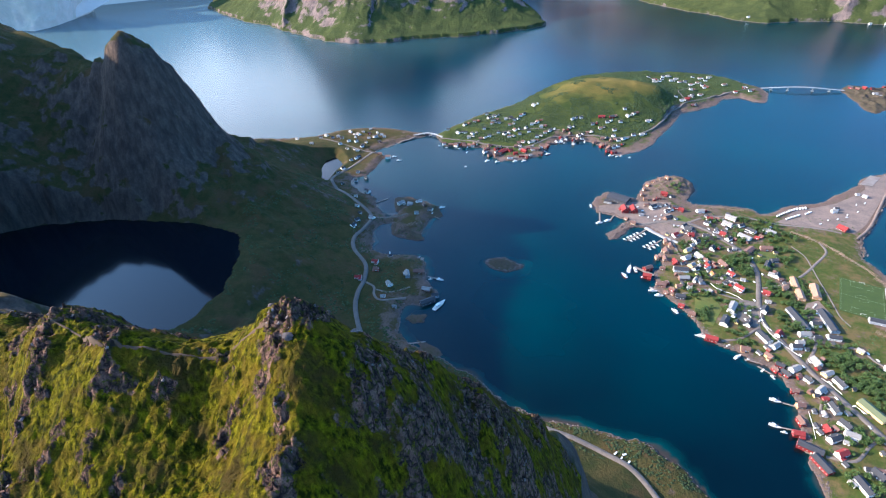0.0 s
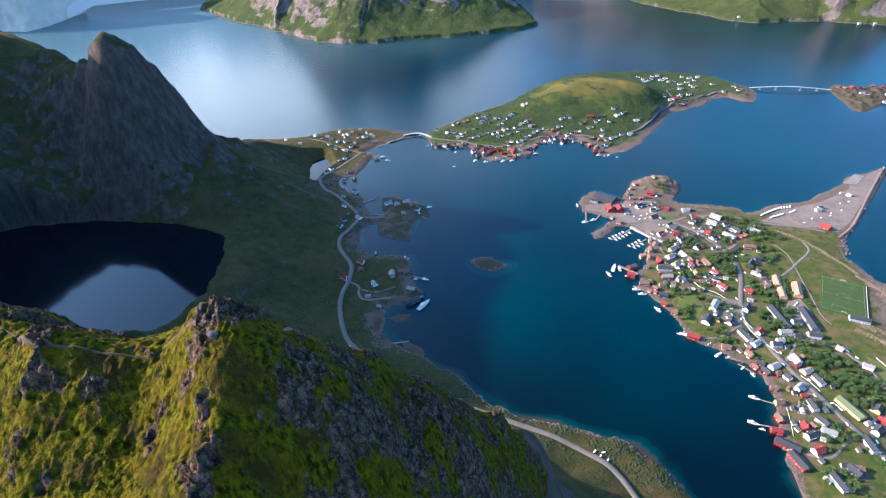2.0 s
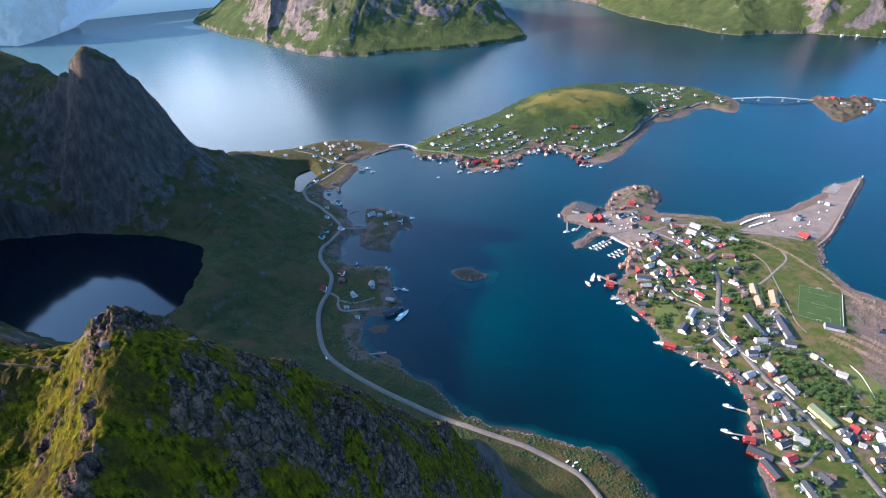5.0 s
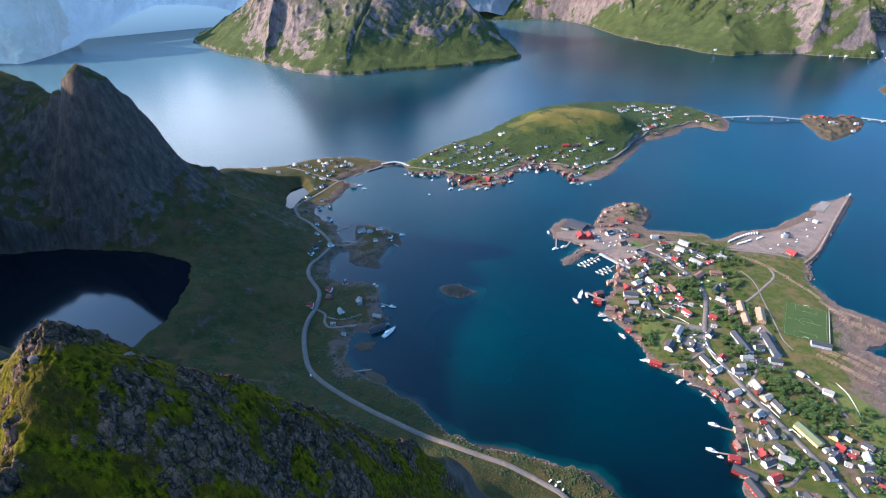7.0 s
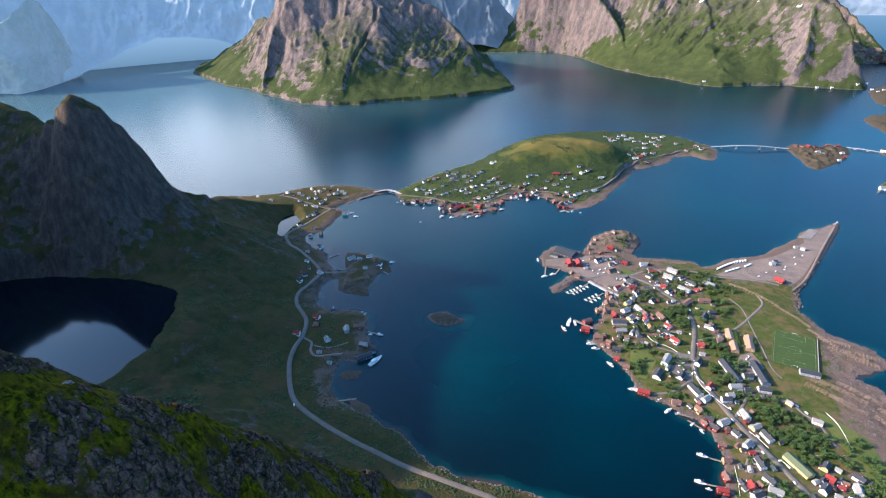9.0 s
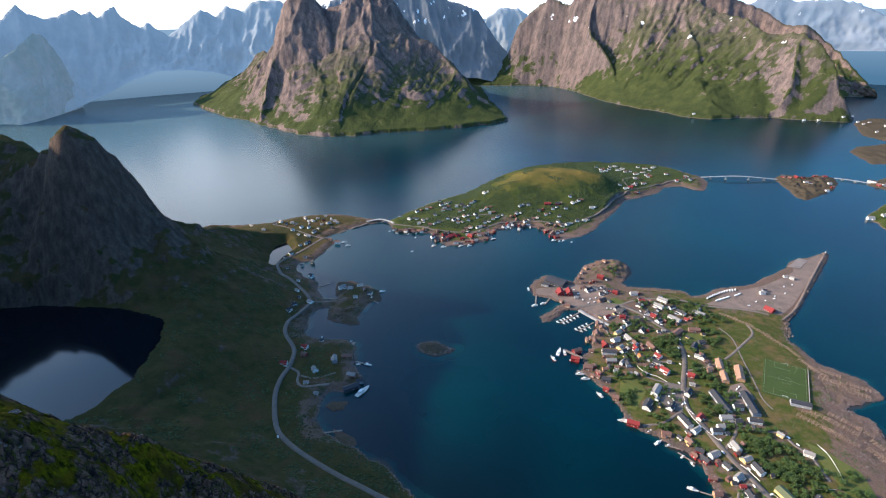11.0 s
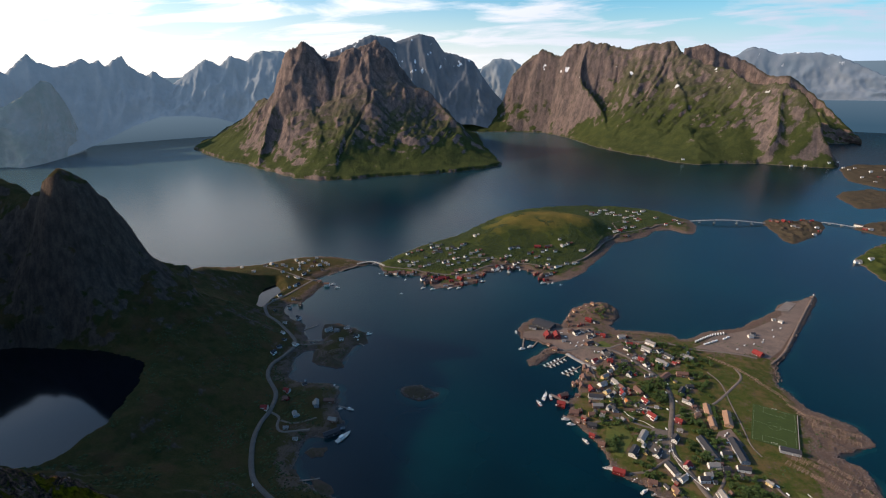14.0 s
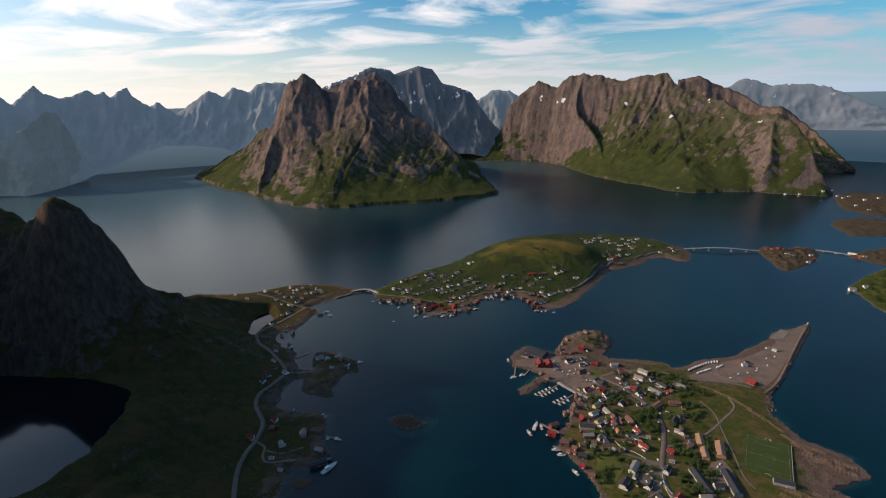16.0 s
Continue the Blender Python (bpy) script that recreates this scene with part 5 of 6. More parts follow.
def patch(name, pts, mat, label, category, lift=0.25, step=2.5, level=None):
    """A paved or mown area that lies on the land, with a thick edge."""
    xs, ys = [p[0] for p in pts], [p[1] for p in pts]
    bm = bmesh.new()
    f = bm.faces.new([bm.verts.new((x, y, 0)) for x, y in pts])
    bmesh.ops.recalc_face_normals(bm, faces=bm.faces)
    span = max(max(xs) - min(xs), max(ys) - min(ys))
    for axis in ((1, 0, 0), (0, 1, 0)):
        c0 = min(xs) if axis[0] else min(ys)
        for i in range(1, int(span / (step * 3))):
            co = Vector(axis) * (c0 + i * step * 3)
            bmesh.ops.bisect_plane(bm, geom=bm.verts[:] + bm.edges[:] + bm.faces[:], plane_co=co, plane_no=axis)
    rim = bmesh.ops.extrude_face_region(bm, geom=bm.faces[:])
    low = [v for v in rim["geom"] if isinstance(v, bmesh.types.BMVert)]
    lowset = set(low)
    for v in bm.verts:
        z = level if level is not None else ground_at(v.co.x, v.co.y) + lift
        v.co.z = z - 1.5 if v in lowset else z
    bmesh.ops.recalc_face_normals(bm, faces=bm.faces)
    return tagged(new(name, mesh_of(name, bm, mat)), label, category, kind="structure")

# ---------------------------------------------------------------- roads and paved ground
WEST_ROAD = [(-300, 1300), (-352, 1240), (-385, 1177), (-412, 1086), (-437, 1020), (-405, 964), (-344, 917), (-290, 862), (-287, 806), (-293, 763), (-280, 726), (-245, 686), (-234, 645), (-233, 607), (-223, 566), (-191, 507), (-157, 477), (-106, 453), (-34, 425), (45, 401), (117, 384), (157, 368), (190, 345), (215, 300), (235, 240)]
strip("road", WEST_ROAD, 6.6, M_ROAD, "grey two-lane coast road curving along the shore", "road", 0.5)
strip("road", [(-280, 855), (-262, 860), (-238, 868), (-215, 880)], 4.0, M_ROAD, "narrow road out to the small headland", "road")
strip("road", [(-233, 640), (-213, 632), (-206, 612), (-190, 600), (-150, 612)], 4.0, M_LANE, "gravel lane down to the quay", "road")
strip("road", [(-206, 625), (-180, 622), (-150, 640)], 3.0, M_LANE, "gravel lane between the sheds", "road")
strip("road", [(-385, 1177), (-440, 1190), (-500, 1215), (-560, 1235)], 3.5, M_LANE, "gravel lane across the isthmus", "road")
strip("road", [(-225, 1300), (-150, 1285), (-60, 1260), (20, 1270), (80, 1330), (160, 1350), (260, 1345), (330, 1390), (385, 1470), (430, 1570), (490, 1640), (560, 1700), (640, 1760), (700, 1800), (752, 1815)], 5.0, M_ROAD, "grey village road along the shore", "road", 0.6)
strip("road", [(480, 1640), (470, 1720), (520, 1790), (500, 1860)], 3.5, M_LANE, "gravel lane up to the houses", "road", 0.6)
strip("road", [(-120, 1280), (-60, 1340), (20, 1370), (100, 1370)], 3.5, M_LANE, "gravel lane through the village", "road", 0.6)
MAIN = spline([(262, 905), (345, 920), (404, 864), (435, 786), (412, 683), (417, 601), (453, 508), (498, 404), (520, 260)], 8.0)
strip("road", [(262, 905), (301, 921), (345, 920), (379, 898), (404, 864), (426, 829), (435, 786), (427, 737), (412, 683), (406, 636), (417, 601), (433, 554), (453, 508), (471, 467), (487, 431), (498, 404), (510, 350), (520, 260)], 8.0, M_ROAD, "grey main street through the fishing town", "road", 0.35)
for pts, w, mat, lab in (
        ([(423, 721), (473, 743), (510, 775), (539, 808), (571, 848), (571, 876)], 4, M_LANE, "gravel lane across the meadow"),
        ([(396, 626), (366, 600), (335, 590)], 3.5, M_LANE, "gravel lane down to the boathouses"),
        ([(433, 554), (452, 580), (469, 605), (485, 599), (518, 598), (528, 578), (541, 559), (545, 520)], 4, M_LANE, "pale gravel lane past the wood"),
        ([(459, 487), (448, 503), (431, 491), (421, 468)], 3, M_LANE, "gravel drive between houses"),
        ([(344, 918), (405, 952), (471, 955), (519, 939), (570, 934), (626, 922)], 5, M_LANE, "gravel road behind the shore rocks"),
        ([(300, 694), (344, 703), (373, 692), (410, 683)], 4, M_ROAD, "asphalt side street to the quay"),
        ([(517, 859), (530, 824), (527, 773), (525, 727), (522, 671), (528, 647)], 2, M_LANE, "footpath beside the football pitch"),
        ([(470, 440), (457, 430), (433, 408), (405, 411)], 3.5, M_LANE, "gravel drive to the waterside cabins"),
        ([(310, 880), (312, 840), (318, 800), (330, 770), (360, 745), (412, 740)], 3.5, M_LANE, "gravel lane along the cabins"),
        ([(268, 897), (300, 866), (322, 846)], 7, M_CONCRETE, "concrete quay along the marina")):
    strip("road", pts, w, mat, lab, "road", 0.3)
patch("pavement", [(183, 972), (230, 992), (262, 1000), (300, 1000), (333, 1002), (317, 964), (353, 901), (318, 858), (266, 897), (240, 922), (200, 942), (181, 950)], M_APRON, "worn harbour apron of asphalt and gravel", "pavement", 0.22)
patch("pavement", [(385, 687), (410, 687), (397, 622), (377, 632), (365, 650)], M_ROAD, "asphalt yard beside the white hall", "pavement", 0.2)
patch("pavement", [(484, 693), (504, 703), (512, 668), (473, 640), (462, 655)], M_APRON, "school yard of worn asphalt", "pavement", 0.2)
patch("pavement", [(517, 946), (545, 968), (572, 1003), (609, 1016), (660, 1040), (724, 1090), (750, 1116), (757, 1136), (752, 1140), (784, 1180), (808, 1182), (853, 1220), (860, 1212), (685, 962), (650, 925), (620, 930)], M_APRON, "broad gravel quay and parking ground", "pavement", 0.2, 4.0)
patch("ground", [(320, 935), (345, 950), (362, 926), (338, 916)], M_LAWN, "mown lawn by the harbour", "lawn", 0.3)
patch("ground", [(545, 585), (560, 575), (590, 540), (588, 470), (560, 455), (552, 520)], M_LAWN, "mown meadow with a pale path round it", "lawn", 0.25)
patch("ground", [(425, 800), (455, 835), (480, 835), (478, 805), (445, 780)], M_LAWN, "mown garden lawn", "lawn", 0.25)
patch("ground", [(318, 690), (345, 695), (352, 660), (330, 620), (318, 625), (310, 650)], M_LAWN, "bright green slope above the shore", "lawn", 0.25)
# concrete slab at the end of the quay, breakwater of stone along the sea
patch("quay", [(747, 1138), (790, 1188), (806, 1178), (770, 1132)], M_SLAB, "grey concrete quay deck", "quay", 0, 4, 3.9)


def stones(places, label, seed, lo, hi, name="boulders", category="boulders", subdiv=2):
    """Many rough stones in one mesh."""
    rnd = random.Random(seed)
    base = bmesh.new()
    bmesh.ops.create_icosphere(base, subdivisions=subdiv, radius=1.0)
    bv = np.array([v.co[:] for v in base.verts])
    bf = np.array([[v.index for v in f.verts] for f in base.faces])
    base.free()
    vs, fs, k_ = [], [], 0
    shapes = []
    for i in range(24):
        o = 40.0 * i
        d = 1 + 0.55 * fbm(bv[:, 0] + o, bv[:, 1] + bv[:, 2] * 1.7, 1.1, 3)
        shapes.append(bv * (np.round(d * 5) / 5 * 0.5 + d * 0.5)[:, None])
    for p in places:
        s = rnd.uniform(lo, hi) * (2.0 if rnd.random() < 0.07 else 1.0)
        rot = np.array(Euler((rnd.uniform(-0.5, 0.5), rnd.uniform(-0.5, 0.5), rnd.uniform(0, 6.3))).to_matrix())
        vs.append((shapes[rnd.randrange(24)] * s * np.array((1.0, rnd.uniform(0.6, 1.0), rnd.uniform(0.5, 1.1)))) @ rot.T + np.array(p))
        fs.append(bf + k_)
        k_ += len(bv)
    me = bpy.data.meshes.new(name)
    me.from_pydata(np.concatenate(vs).tolist(), [], np.concatenate(fs).tolist())
    me.materials.append(M_STONE)
    tagged(new(name, me), label, category, kind="stuff")


def breakwater(pts, w, h, label):
    rnd = random.Random(5)
    stones([(p[0] + rnd.uniform(-w, w) / 2, p[1] + rnd.uniform(-w, w) / 2, rnd.uniform(0.2, h)) for p in spline(pts, 3.0) for j in range(3)], label, 6, 0.8, 1.8, "breakwater", "breakwater", 1)


breakwater([(866, 1226), (790, 1108), (695, 962), (652, 905), (636, 850)], 7, 4.5, "breakwater of heaped dark boulders along the sea")
breakwater([(236, 912), (214, 876), (197, 852)], 8, 2.6, "short curved breakwater of stones")

M_PATH = ground_mat("trodden_earth", (0.085, 0.048, 0.026), (0.055, 0.034, 0.018), 3)

strip("quay", [(643, 903), (690, 957), (780, 1096), (862, 1220)], 3.5, M_APRON, "raised dark sea wall along the quay", "sea wall", 0, 8, 5.0)
beacon = thing("beacon", pose(863, 1222, 5.4), "white harbour beacon at the end of the quay", "beacon")
bm = bmesh.new()
bmesh.ops.create_cone(bm, cap_ends=True, segments=10, radius1=0.9, radius2=0.7, depth=5.0, matrix=Matrix.Translation((0, 0, 2.4)))
part("tower", bm, M_TRIM, beacon)
bm = bmesh.new()
bmesh.ops.create_cone(bm, cap_ends=True, segments=10, radius1=1.0, radius2=0.2, depth=1.2, matrix=Matrix.Translation((0, 0, 5.4)))
part("lantern", bm, M_RED_HULL, beacon)

# football pitch
PITCH = pose(572, 717, 0, 0, 0, 68)


def pitch():
    z = max(ground_at(*(PITCH @ Vector((sx * 44, sy * 28, 0))).xy) for sx in (-1, 0, 1) for sy in (-1, 0, 1)) + 0.15
    ob = thing("football_pitch", pose(572, 717, z, 0, 0, 68), "green football pitch with white lines", "pitch")
    bm = bmesh.new()
    box(bm, 0, 0, -1.5, 96, 60, 3.0)
    part("turf", bm, M_PITCH, ob)
    for cx, cy, sx, sy in ((0, 28, 90, 0.13), (0, -28, 90, 0.13), (45, 0, 0.13, 56), (-45, 0, 0.13, 56), (0, 0, 0.13, 56), (30, 0, 0.13, 30), (-30, 0, 0.13, 30), (37.5, 15, 15, 0.13), (37.5, -15, 15, 0.13), (-37.5, 15, 15, 0.13), (-37.5, -15, 15, 0.13)):
        bm = bmesh.new()
        box(bm, cx, cy, 0.02, sx, sy, 0.05)
        part("line", bm, M_CHALK, ob)
    bm = bmesh.new()
    for i in range(32):
        a, b = 2 * math.pi * i / 32, 2 * math.pi * (i + 1) / 32
        v = [bm.verts.new((r * math.cos(t), r * math.sin(t), 0.045)) for r, t in ((9, a), (9.13, a), (9.13, b), (9, b))]
        bm.faces.new(v)
    part("centre_circle", bm, M_CHALK, ob)
    for sx in (-1, 1):
        bm = bmesh.new()
        for a, b in (((0, -3.6, 0), (0, -3.6, 2.4)), ((0, 3.6, 0), (0, 3.6, 2.4)), ((0, -3.6, 2.4), (0, 3.6, 2.4))):
            beam(bm, (sx * 45 + a[0], a[1], a[2]), (sx * 45 + b[0], b[1], b[2]), 0.12)
        part("goal", bm, M_TRIM, ob)
    bm = bmesh.new()
    box(bm, 0, -31.5, 0.2, 96, 0.5, 1.8)
    part("fence", bm, M_CONCRETE, ob, "pale board fence along the touchline")


pitch()

# ---------------------------------------------------------------- houses
HOUSES = {}


def window_mesh():
    bm = bmesh.new()
    box(bm, 0, 0.02, 0, 1.35, 0.08, 1.45, 0)
    box(bm, 0, 0.065, 0, 1.05, 0.03, 1.15, 1)
    return mesh_of("window", bm, M_TRIM, M_PANE)


WINDOW = window_mesh()


def house(x, y, turn, length, code, windows=True, group="houses of the fishing town", width=0.0, eaves=0.0):
    """A gabled timber house; the code gives the colours of wall and roof."""
    length = round(length * 0.98, 1) if length < 24 else length
    w = width or (5.2 if length < 9 else 7.2 if length < 13 else 8.2 if length < 20 else 10.0 if length < 30 else 12.0)
    e = eaves or (2.6 if length < 8 else 4.2 if length < 13 else 4.8 if length < 28 else 4.6)
    pitch_ = 0.78 if length < 20 else 0.5 if w < 15 else 0.22
    z = min(ground_at(x + a, y + b) for a, b in ((0, 0), (w / 2, 0), (-w / 2, 0), (0, w / 2), (0, -w / 2)))
    z = max(z, 1.2)
    m = pose(x, y, z + 0.5, 0, 0, turn)
    key = (length, w, e, code, windows)
    kind = "shed" if length < 9 else "house" if length < 22 else "hall"
    if key in HOUSES:
        ob = copy_thing(HOUSES[key], m)
        ob["group"] = group
        return ob
    l, h = length / 2, e + w / 2 * pitch_
    place = "on green ground" if group != "waterside cabins" else "by the water"
    ob = thing(kind, m, f"{WALL_WORD[code[0]]} wooden {kind} with a {ROOF_WORD[code[1]]} roof {place}", kind, group)
    part("wall", prism([(-w / 2, -3.2), (w / 2, -3.2), (w / 2, e), (0, h), (-w / 2, e)], -l, l), WALLS[code[0]], ob)
    o, t = 0.45, 0.28
    sl = pitch_
    prof = [(-w / 2 - o, e - o * sl), (0, h), (w / 2 + o, e - o * sl), (w / 2 + o, e - o * sl + t), (0, h + t), (-w / 2 - o, e - o * sl + t)]
    roof = part("roof", prism(prof, -l - 0.4, l + 0.4), ROOFS[code[1]], ob)
    if 7.5 < length < 24:
        bm = bmesh.new()
        box(bm, l * 0.3, 0.5, h + 0.3, 0.8, 0.8, 1.7)
        part("chimney", bm, M_BRICK, roof)
    if 9 < length < 22 and group != "houses of the island village":
        side, al, ad = (1 if len(HOUSES) % 2 else -1), length * 0.42, 2.6
        ax = (-1 if len(HOUSES) % 3 else 1) * (l - al / 2)
        y0, y1 = side * w / 2, side * (w / 2 + ad)
        part("annex", prism([(y0, -3.2), (y1, -3.2), (y1, 2.1), (y0, 2.9)], ax - al / 2, ax + al / 2), WALLS[code[0]], ob)
        part("annex_roof", prism([(y0, 2.95), (y1 + side * 0.35, 2.05), (y1 + side * 0.35, 2.27), (y0, 3.17)], ax - al / 2 - 0.3, ax + al / 2 + 0.3), ROOFS[code[1]], ob)
    bm = bmesh.new()
    box(bm, l * 0.15, -w / 2 - 0.03, 0.9, 1.1, 0.10, 2.1)
    part("door", bm, M_TRIM if code[0] != "w" else WALLS["b"], ob)
    if windows:
        n = max(2, min(6, int(length / 3.6)))
        for sy in (-1, 1):
            for i in range(n):
                wx = -l + (i + 0.5) * length / n
                if sy < 0 and abs(wx - l * 0.15) < 1.3:
                    continue
                p = part("window", WINDOW, None, ob)
                p.matrix_local = pose(wx, sy * w / 2, min(1.6, e - 1.2), 0, 0, 0 if sy > 0 else 180)
        for sx in (-1, 1):
            for zz in ((1.6, e + 0.3) if e > 3.5 else (1.5,)):
                for wy in ((-w / 4.2, w / 4.2) if zz < 2 else (0,)):
                    p = part("window", WINDOW, None, ob)
                    p.matrix_local = pose(sx * l, wy, zz, 0, 0, -90 * sx)
    HOUSES[key] = ob
    return ob


for rows in (HARBOUR, HARBOUR_B, HARBOUR_C, MIDDLE, MIDDLE_B, SOUTH, SOUTH_B, SOUTH_END, CLUTTER):
    for q in rows:
        house(*q)
# a shed or garage in the garden of most houses
garden = random.Random(23)
for x, y, a, l, c in HARBOUR + HARBOUR_B + HARBOUR_C + MIDDLE_B + SOUTH + MIDDLE[:6]:
    for attempt in range(8):
        t = garden.uniform(0, 6.28)
        px, py = x + (l * 0.5 + 6.5) * math.cos(t), y + (l * 0.5 + 6.5) * math.sin(t)
        if min(math.hypot(px - q[0], py - q[1]) for q in SITES) > 9.5 and min(math.hypot(px - q[0], py - q[1]) for q in MAIN) > 9 and inside(np.array([px - 8]), np.array([py]), TOWN)[0]:
            house(px, py, a + garden.choice((0, 90)), garden.choice((5, 6, 7)), garden.choice(("wk", "wl", "gk", "bb", "rb", "yk")), windows=False, group="garden sheds of the town")
            break
for rows in (QUAY, QUAY_B):
    for q in rows:
        house(*q, group="waterside cabins")
for rows in (WEST_VILLAGE, WEST_VILLAGE_B, NECK, NECK_B):
    for q in rows:
        house(*q, group="houses along the coast road")
for rows in (HILL_VILLAGE, HILL_VILLAGE_B, HILL_VILLAGE_C, FAR_VILLAGE, FAR_VILLAGE_B, VILLAGE_DOCKS, VILLAGE_DOCKS_B, VILLAGE_QUAY):
    for i, (x, y, a, l, c) in enumerate(rows):
        c = ("wk", "wl", "wb")[i % 3] if c == "wl" else c
        house(x, y, a, max(9.5, l + 1), c, windows=False, group="houses of the island village")
        if i % 3 and village_height(np.array([x + 11.0]), np.array([y + 9.0]))[0] > 2.0:
            house(x + 11, y + 9, a + 37 * (i % 5), 8, ("wk", "gk", "rb", "wl")[i % 4], windows=False, group="houses of the island village")
for rows in (BRIDGE_CABINS, FAR_ISLES):
    for x, y, a, l, c in rows:
        house(x, y, a, l + 2, c, windows=False, group="houses on the far islets")
house(226, 1004, -30, 44, "dk", width=27, eaves=6.5)
house(233, 956, -82, 20, "rr", width=13, eaves=6)
house(251, 958, -82, 20, "rr", width=13, eaves=6)
house(632, 936, -50, 17, "rr", width=12, eaves=4)
house(-104, 628, 20, 12, "gk")

# ---------------------------------------------------------------- boats and jetties


def hull_mesh(l, w, h, mat):
    """A planked hull with a raked bow, a flat transom and a deck."""
    bm = bmesh.new()
    rows = []
    for i in range(9):
        t = i / 8
        half = w / 2 * (1 - max(0, (t - 0.45) / 0.55) ** 2.2) * (0.86 + 0.14 * min(1, t * 4))
        top = h * (0.62 + 0.38 * t * t)
        x = (t - 0.5) * l
        half = max(half, 0.03)
        rows.append([bm.verts.new((x + dx * t, y, z)) for dx, y, z in ((0.08 * l, half, top), (0.02 * l, half * 0.82, 0.0), (-0.02 * l, half * 0.25, -0.5), (-0.02 * l, -half * 0.25, -0.5), (0.02 * l, -half * 0.82, 0.0), (0.08 * l, -half, top))])
    for a, b in zip(rows, rows[1:]):
        for j in range(5):
            bm.faces.new((a[j], a[j + 1], b[j + 1], b[j]))
        f = bm.faces.new((a[5], a[0], b[0], b[5]))
        f.material_index = 1
    bm.faces.new(rows[0])
    bm.faces.new(rows[-1][::-1])
    bmesh.ops.recalc_face_normals(bm, faces=bm.faces)
    return mesh_of("hull", bm, mat, M_DECK)


M_DECK = paint("pale_deck", (0.55, 0.52, 0.48), 0.7)


def boat(l, w, h, mat, label, name):
    ob = thing(name, Matrix(), label, "boat", "boats in the harbour")
    part("hull", hull_mesh(l, w, h, mat), None, ob)
    bm = bmesh.new()
    cab = 0.28 * l
    q = box(bm, -0.12 * l if l > 9 else 0.02 * l, 0, h * 0.62 + 0.75 * (1 + l / 18), cab, w * 0.6, 1.5 * (1 + l / 18))
    bmesh.ops.bevel(bm, geom=bm.edges[:], offset=0.12, segments=1, affect="EDGES")
    house_ = part("wheelhouse", bm, M_TRIM, ob)
    bm = bmesh.new()
    box(bm, (-0.12 * l if l > 9 else 0.02 * l), 0, h * 0.62 + 1.05 * (1 + l / 18), cab + 0.06, w * 0.6 + 0.06, 0.42)
    part("window_band", bm, M_PANE, house_)
    if l > 9:
        bm = bmesh.new()
        beam(bm, (0.18 * l, 0, h * 0.6), (0.18 * l, 0, h + 0.42 * l), 0.10)
        mast = part("mast", bm, M_STEEL, ob)
        bm = bmesh.new()
        beam(bm, (0.18 * l, 0, h + 0.1 * l), (-0.08 * l, 0, h + 0.24 * l), 0.07)
        part("boom", bm, M_STEEL, mast)
    return ob


motorboat = boat(7.5, 2.6, 1.1, M_TRIM, "small white motorboat moored at a jetty", "motorboat")
fishing_boat = boat(13, 4.4, 1.9, M_TRIM, "white fishing boat with a mast at the quay", "fishing_boat")
red_boat = boat(15, 5.0, 2.2, M_RED_HULL, "red fishing boat with a white wheelhouse", "fishing_boat")
ship = boat(28, 8.0, 3.4, M_TRIM, "large white boat tied to the dark quay shed", "ship")
ship.matrix_world = pose(-93, 607, 0, 0, 0, 62)
trawler = boat(23, 6.6, 3.0, M_BLUE_HULL, "blue-hulled trawler with a white wheelhouse at the quay", "trawler")
trawler.matrix_world = pose(222, 752, 0, 0, 0, 75)
red_boat.matrix_world = pose(212, 733, 0, 0, 0, 120)
motorboat.matrix_world = pose(-129, 1133, 0, 0, 0, 20)
fishing_boat.matrix_world = pose(166, 972, 0, 0, 0, 100)
for x, y, a in ((224, 850, 140), (231, 857, 140), (237, 862, 140), (244, 869, 140), (251, 876, 140), (235, 847, -40), (242, 853, -40), (249, 860, -40), (256, 867, -40), (263, 875, -40), (257, 829, 140), (264, 835, 140), (271, 842, 140), (278, 849, 140), (266, 824, -40), (274, 830, -40), (282, 838, -40), (-139, 1220, 60), (377, 541, 40), (386, 530, 120), (362, 558, 200), (344, 583, 150), (304, 598, 160), (-155, 722, 30), (340, 580, 20), (253, 1240, 10), (273, 1232, 0), (139, 1312, 80), (371, 440, 170), (287, 818, 60), (-221, 1252, 10), (-199, 1243, 160), (-164, 1240, 20), (-143, 1250, 70), (26, 1222, 40), (46, 1230, 100), (63, 1246, 20), (112, 1308, 80), (140, 1305, 75), (242, 1234, 10), (252, 1240, 60), (-216, 742, 100), (-122, 674, 10), (-157, 736, 60), (-181, 868, 30), (-420, 1030, 0)):
    copy_thing(motorboat, pose(x, y, 0, 0, 0, a))
for x, y, a in ((180, 905, 20), (197, 916, 30), (254, 697, 0), (262, 686, 0), (281, 650, 130), (350, 562, 40), (376, 489, -20), (363, 448, -20), (-105, 675, -10), (-150, 925, 20), (-306, 1148, 10), (-10, 1178, 40), (20, 1208, 20), (100, 1312, 80), (228, 1238, 10), (312, 597, 150), (-80, 1172, 40), (-54, 1168, 20), (12, 1182, 30), (-164, 895, 70), (-325, 1168, 15), (166, 1322, 85)):
    copy_thing(fishing_boat, pose(x, y, 0, 0, 0, a))
for x, y, a in ((232, 752, 100), (247, 733, 10), (70, 1230, 30)):
    copy_thing(red_boat, pose(x, y, 0, 0, 0, a))


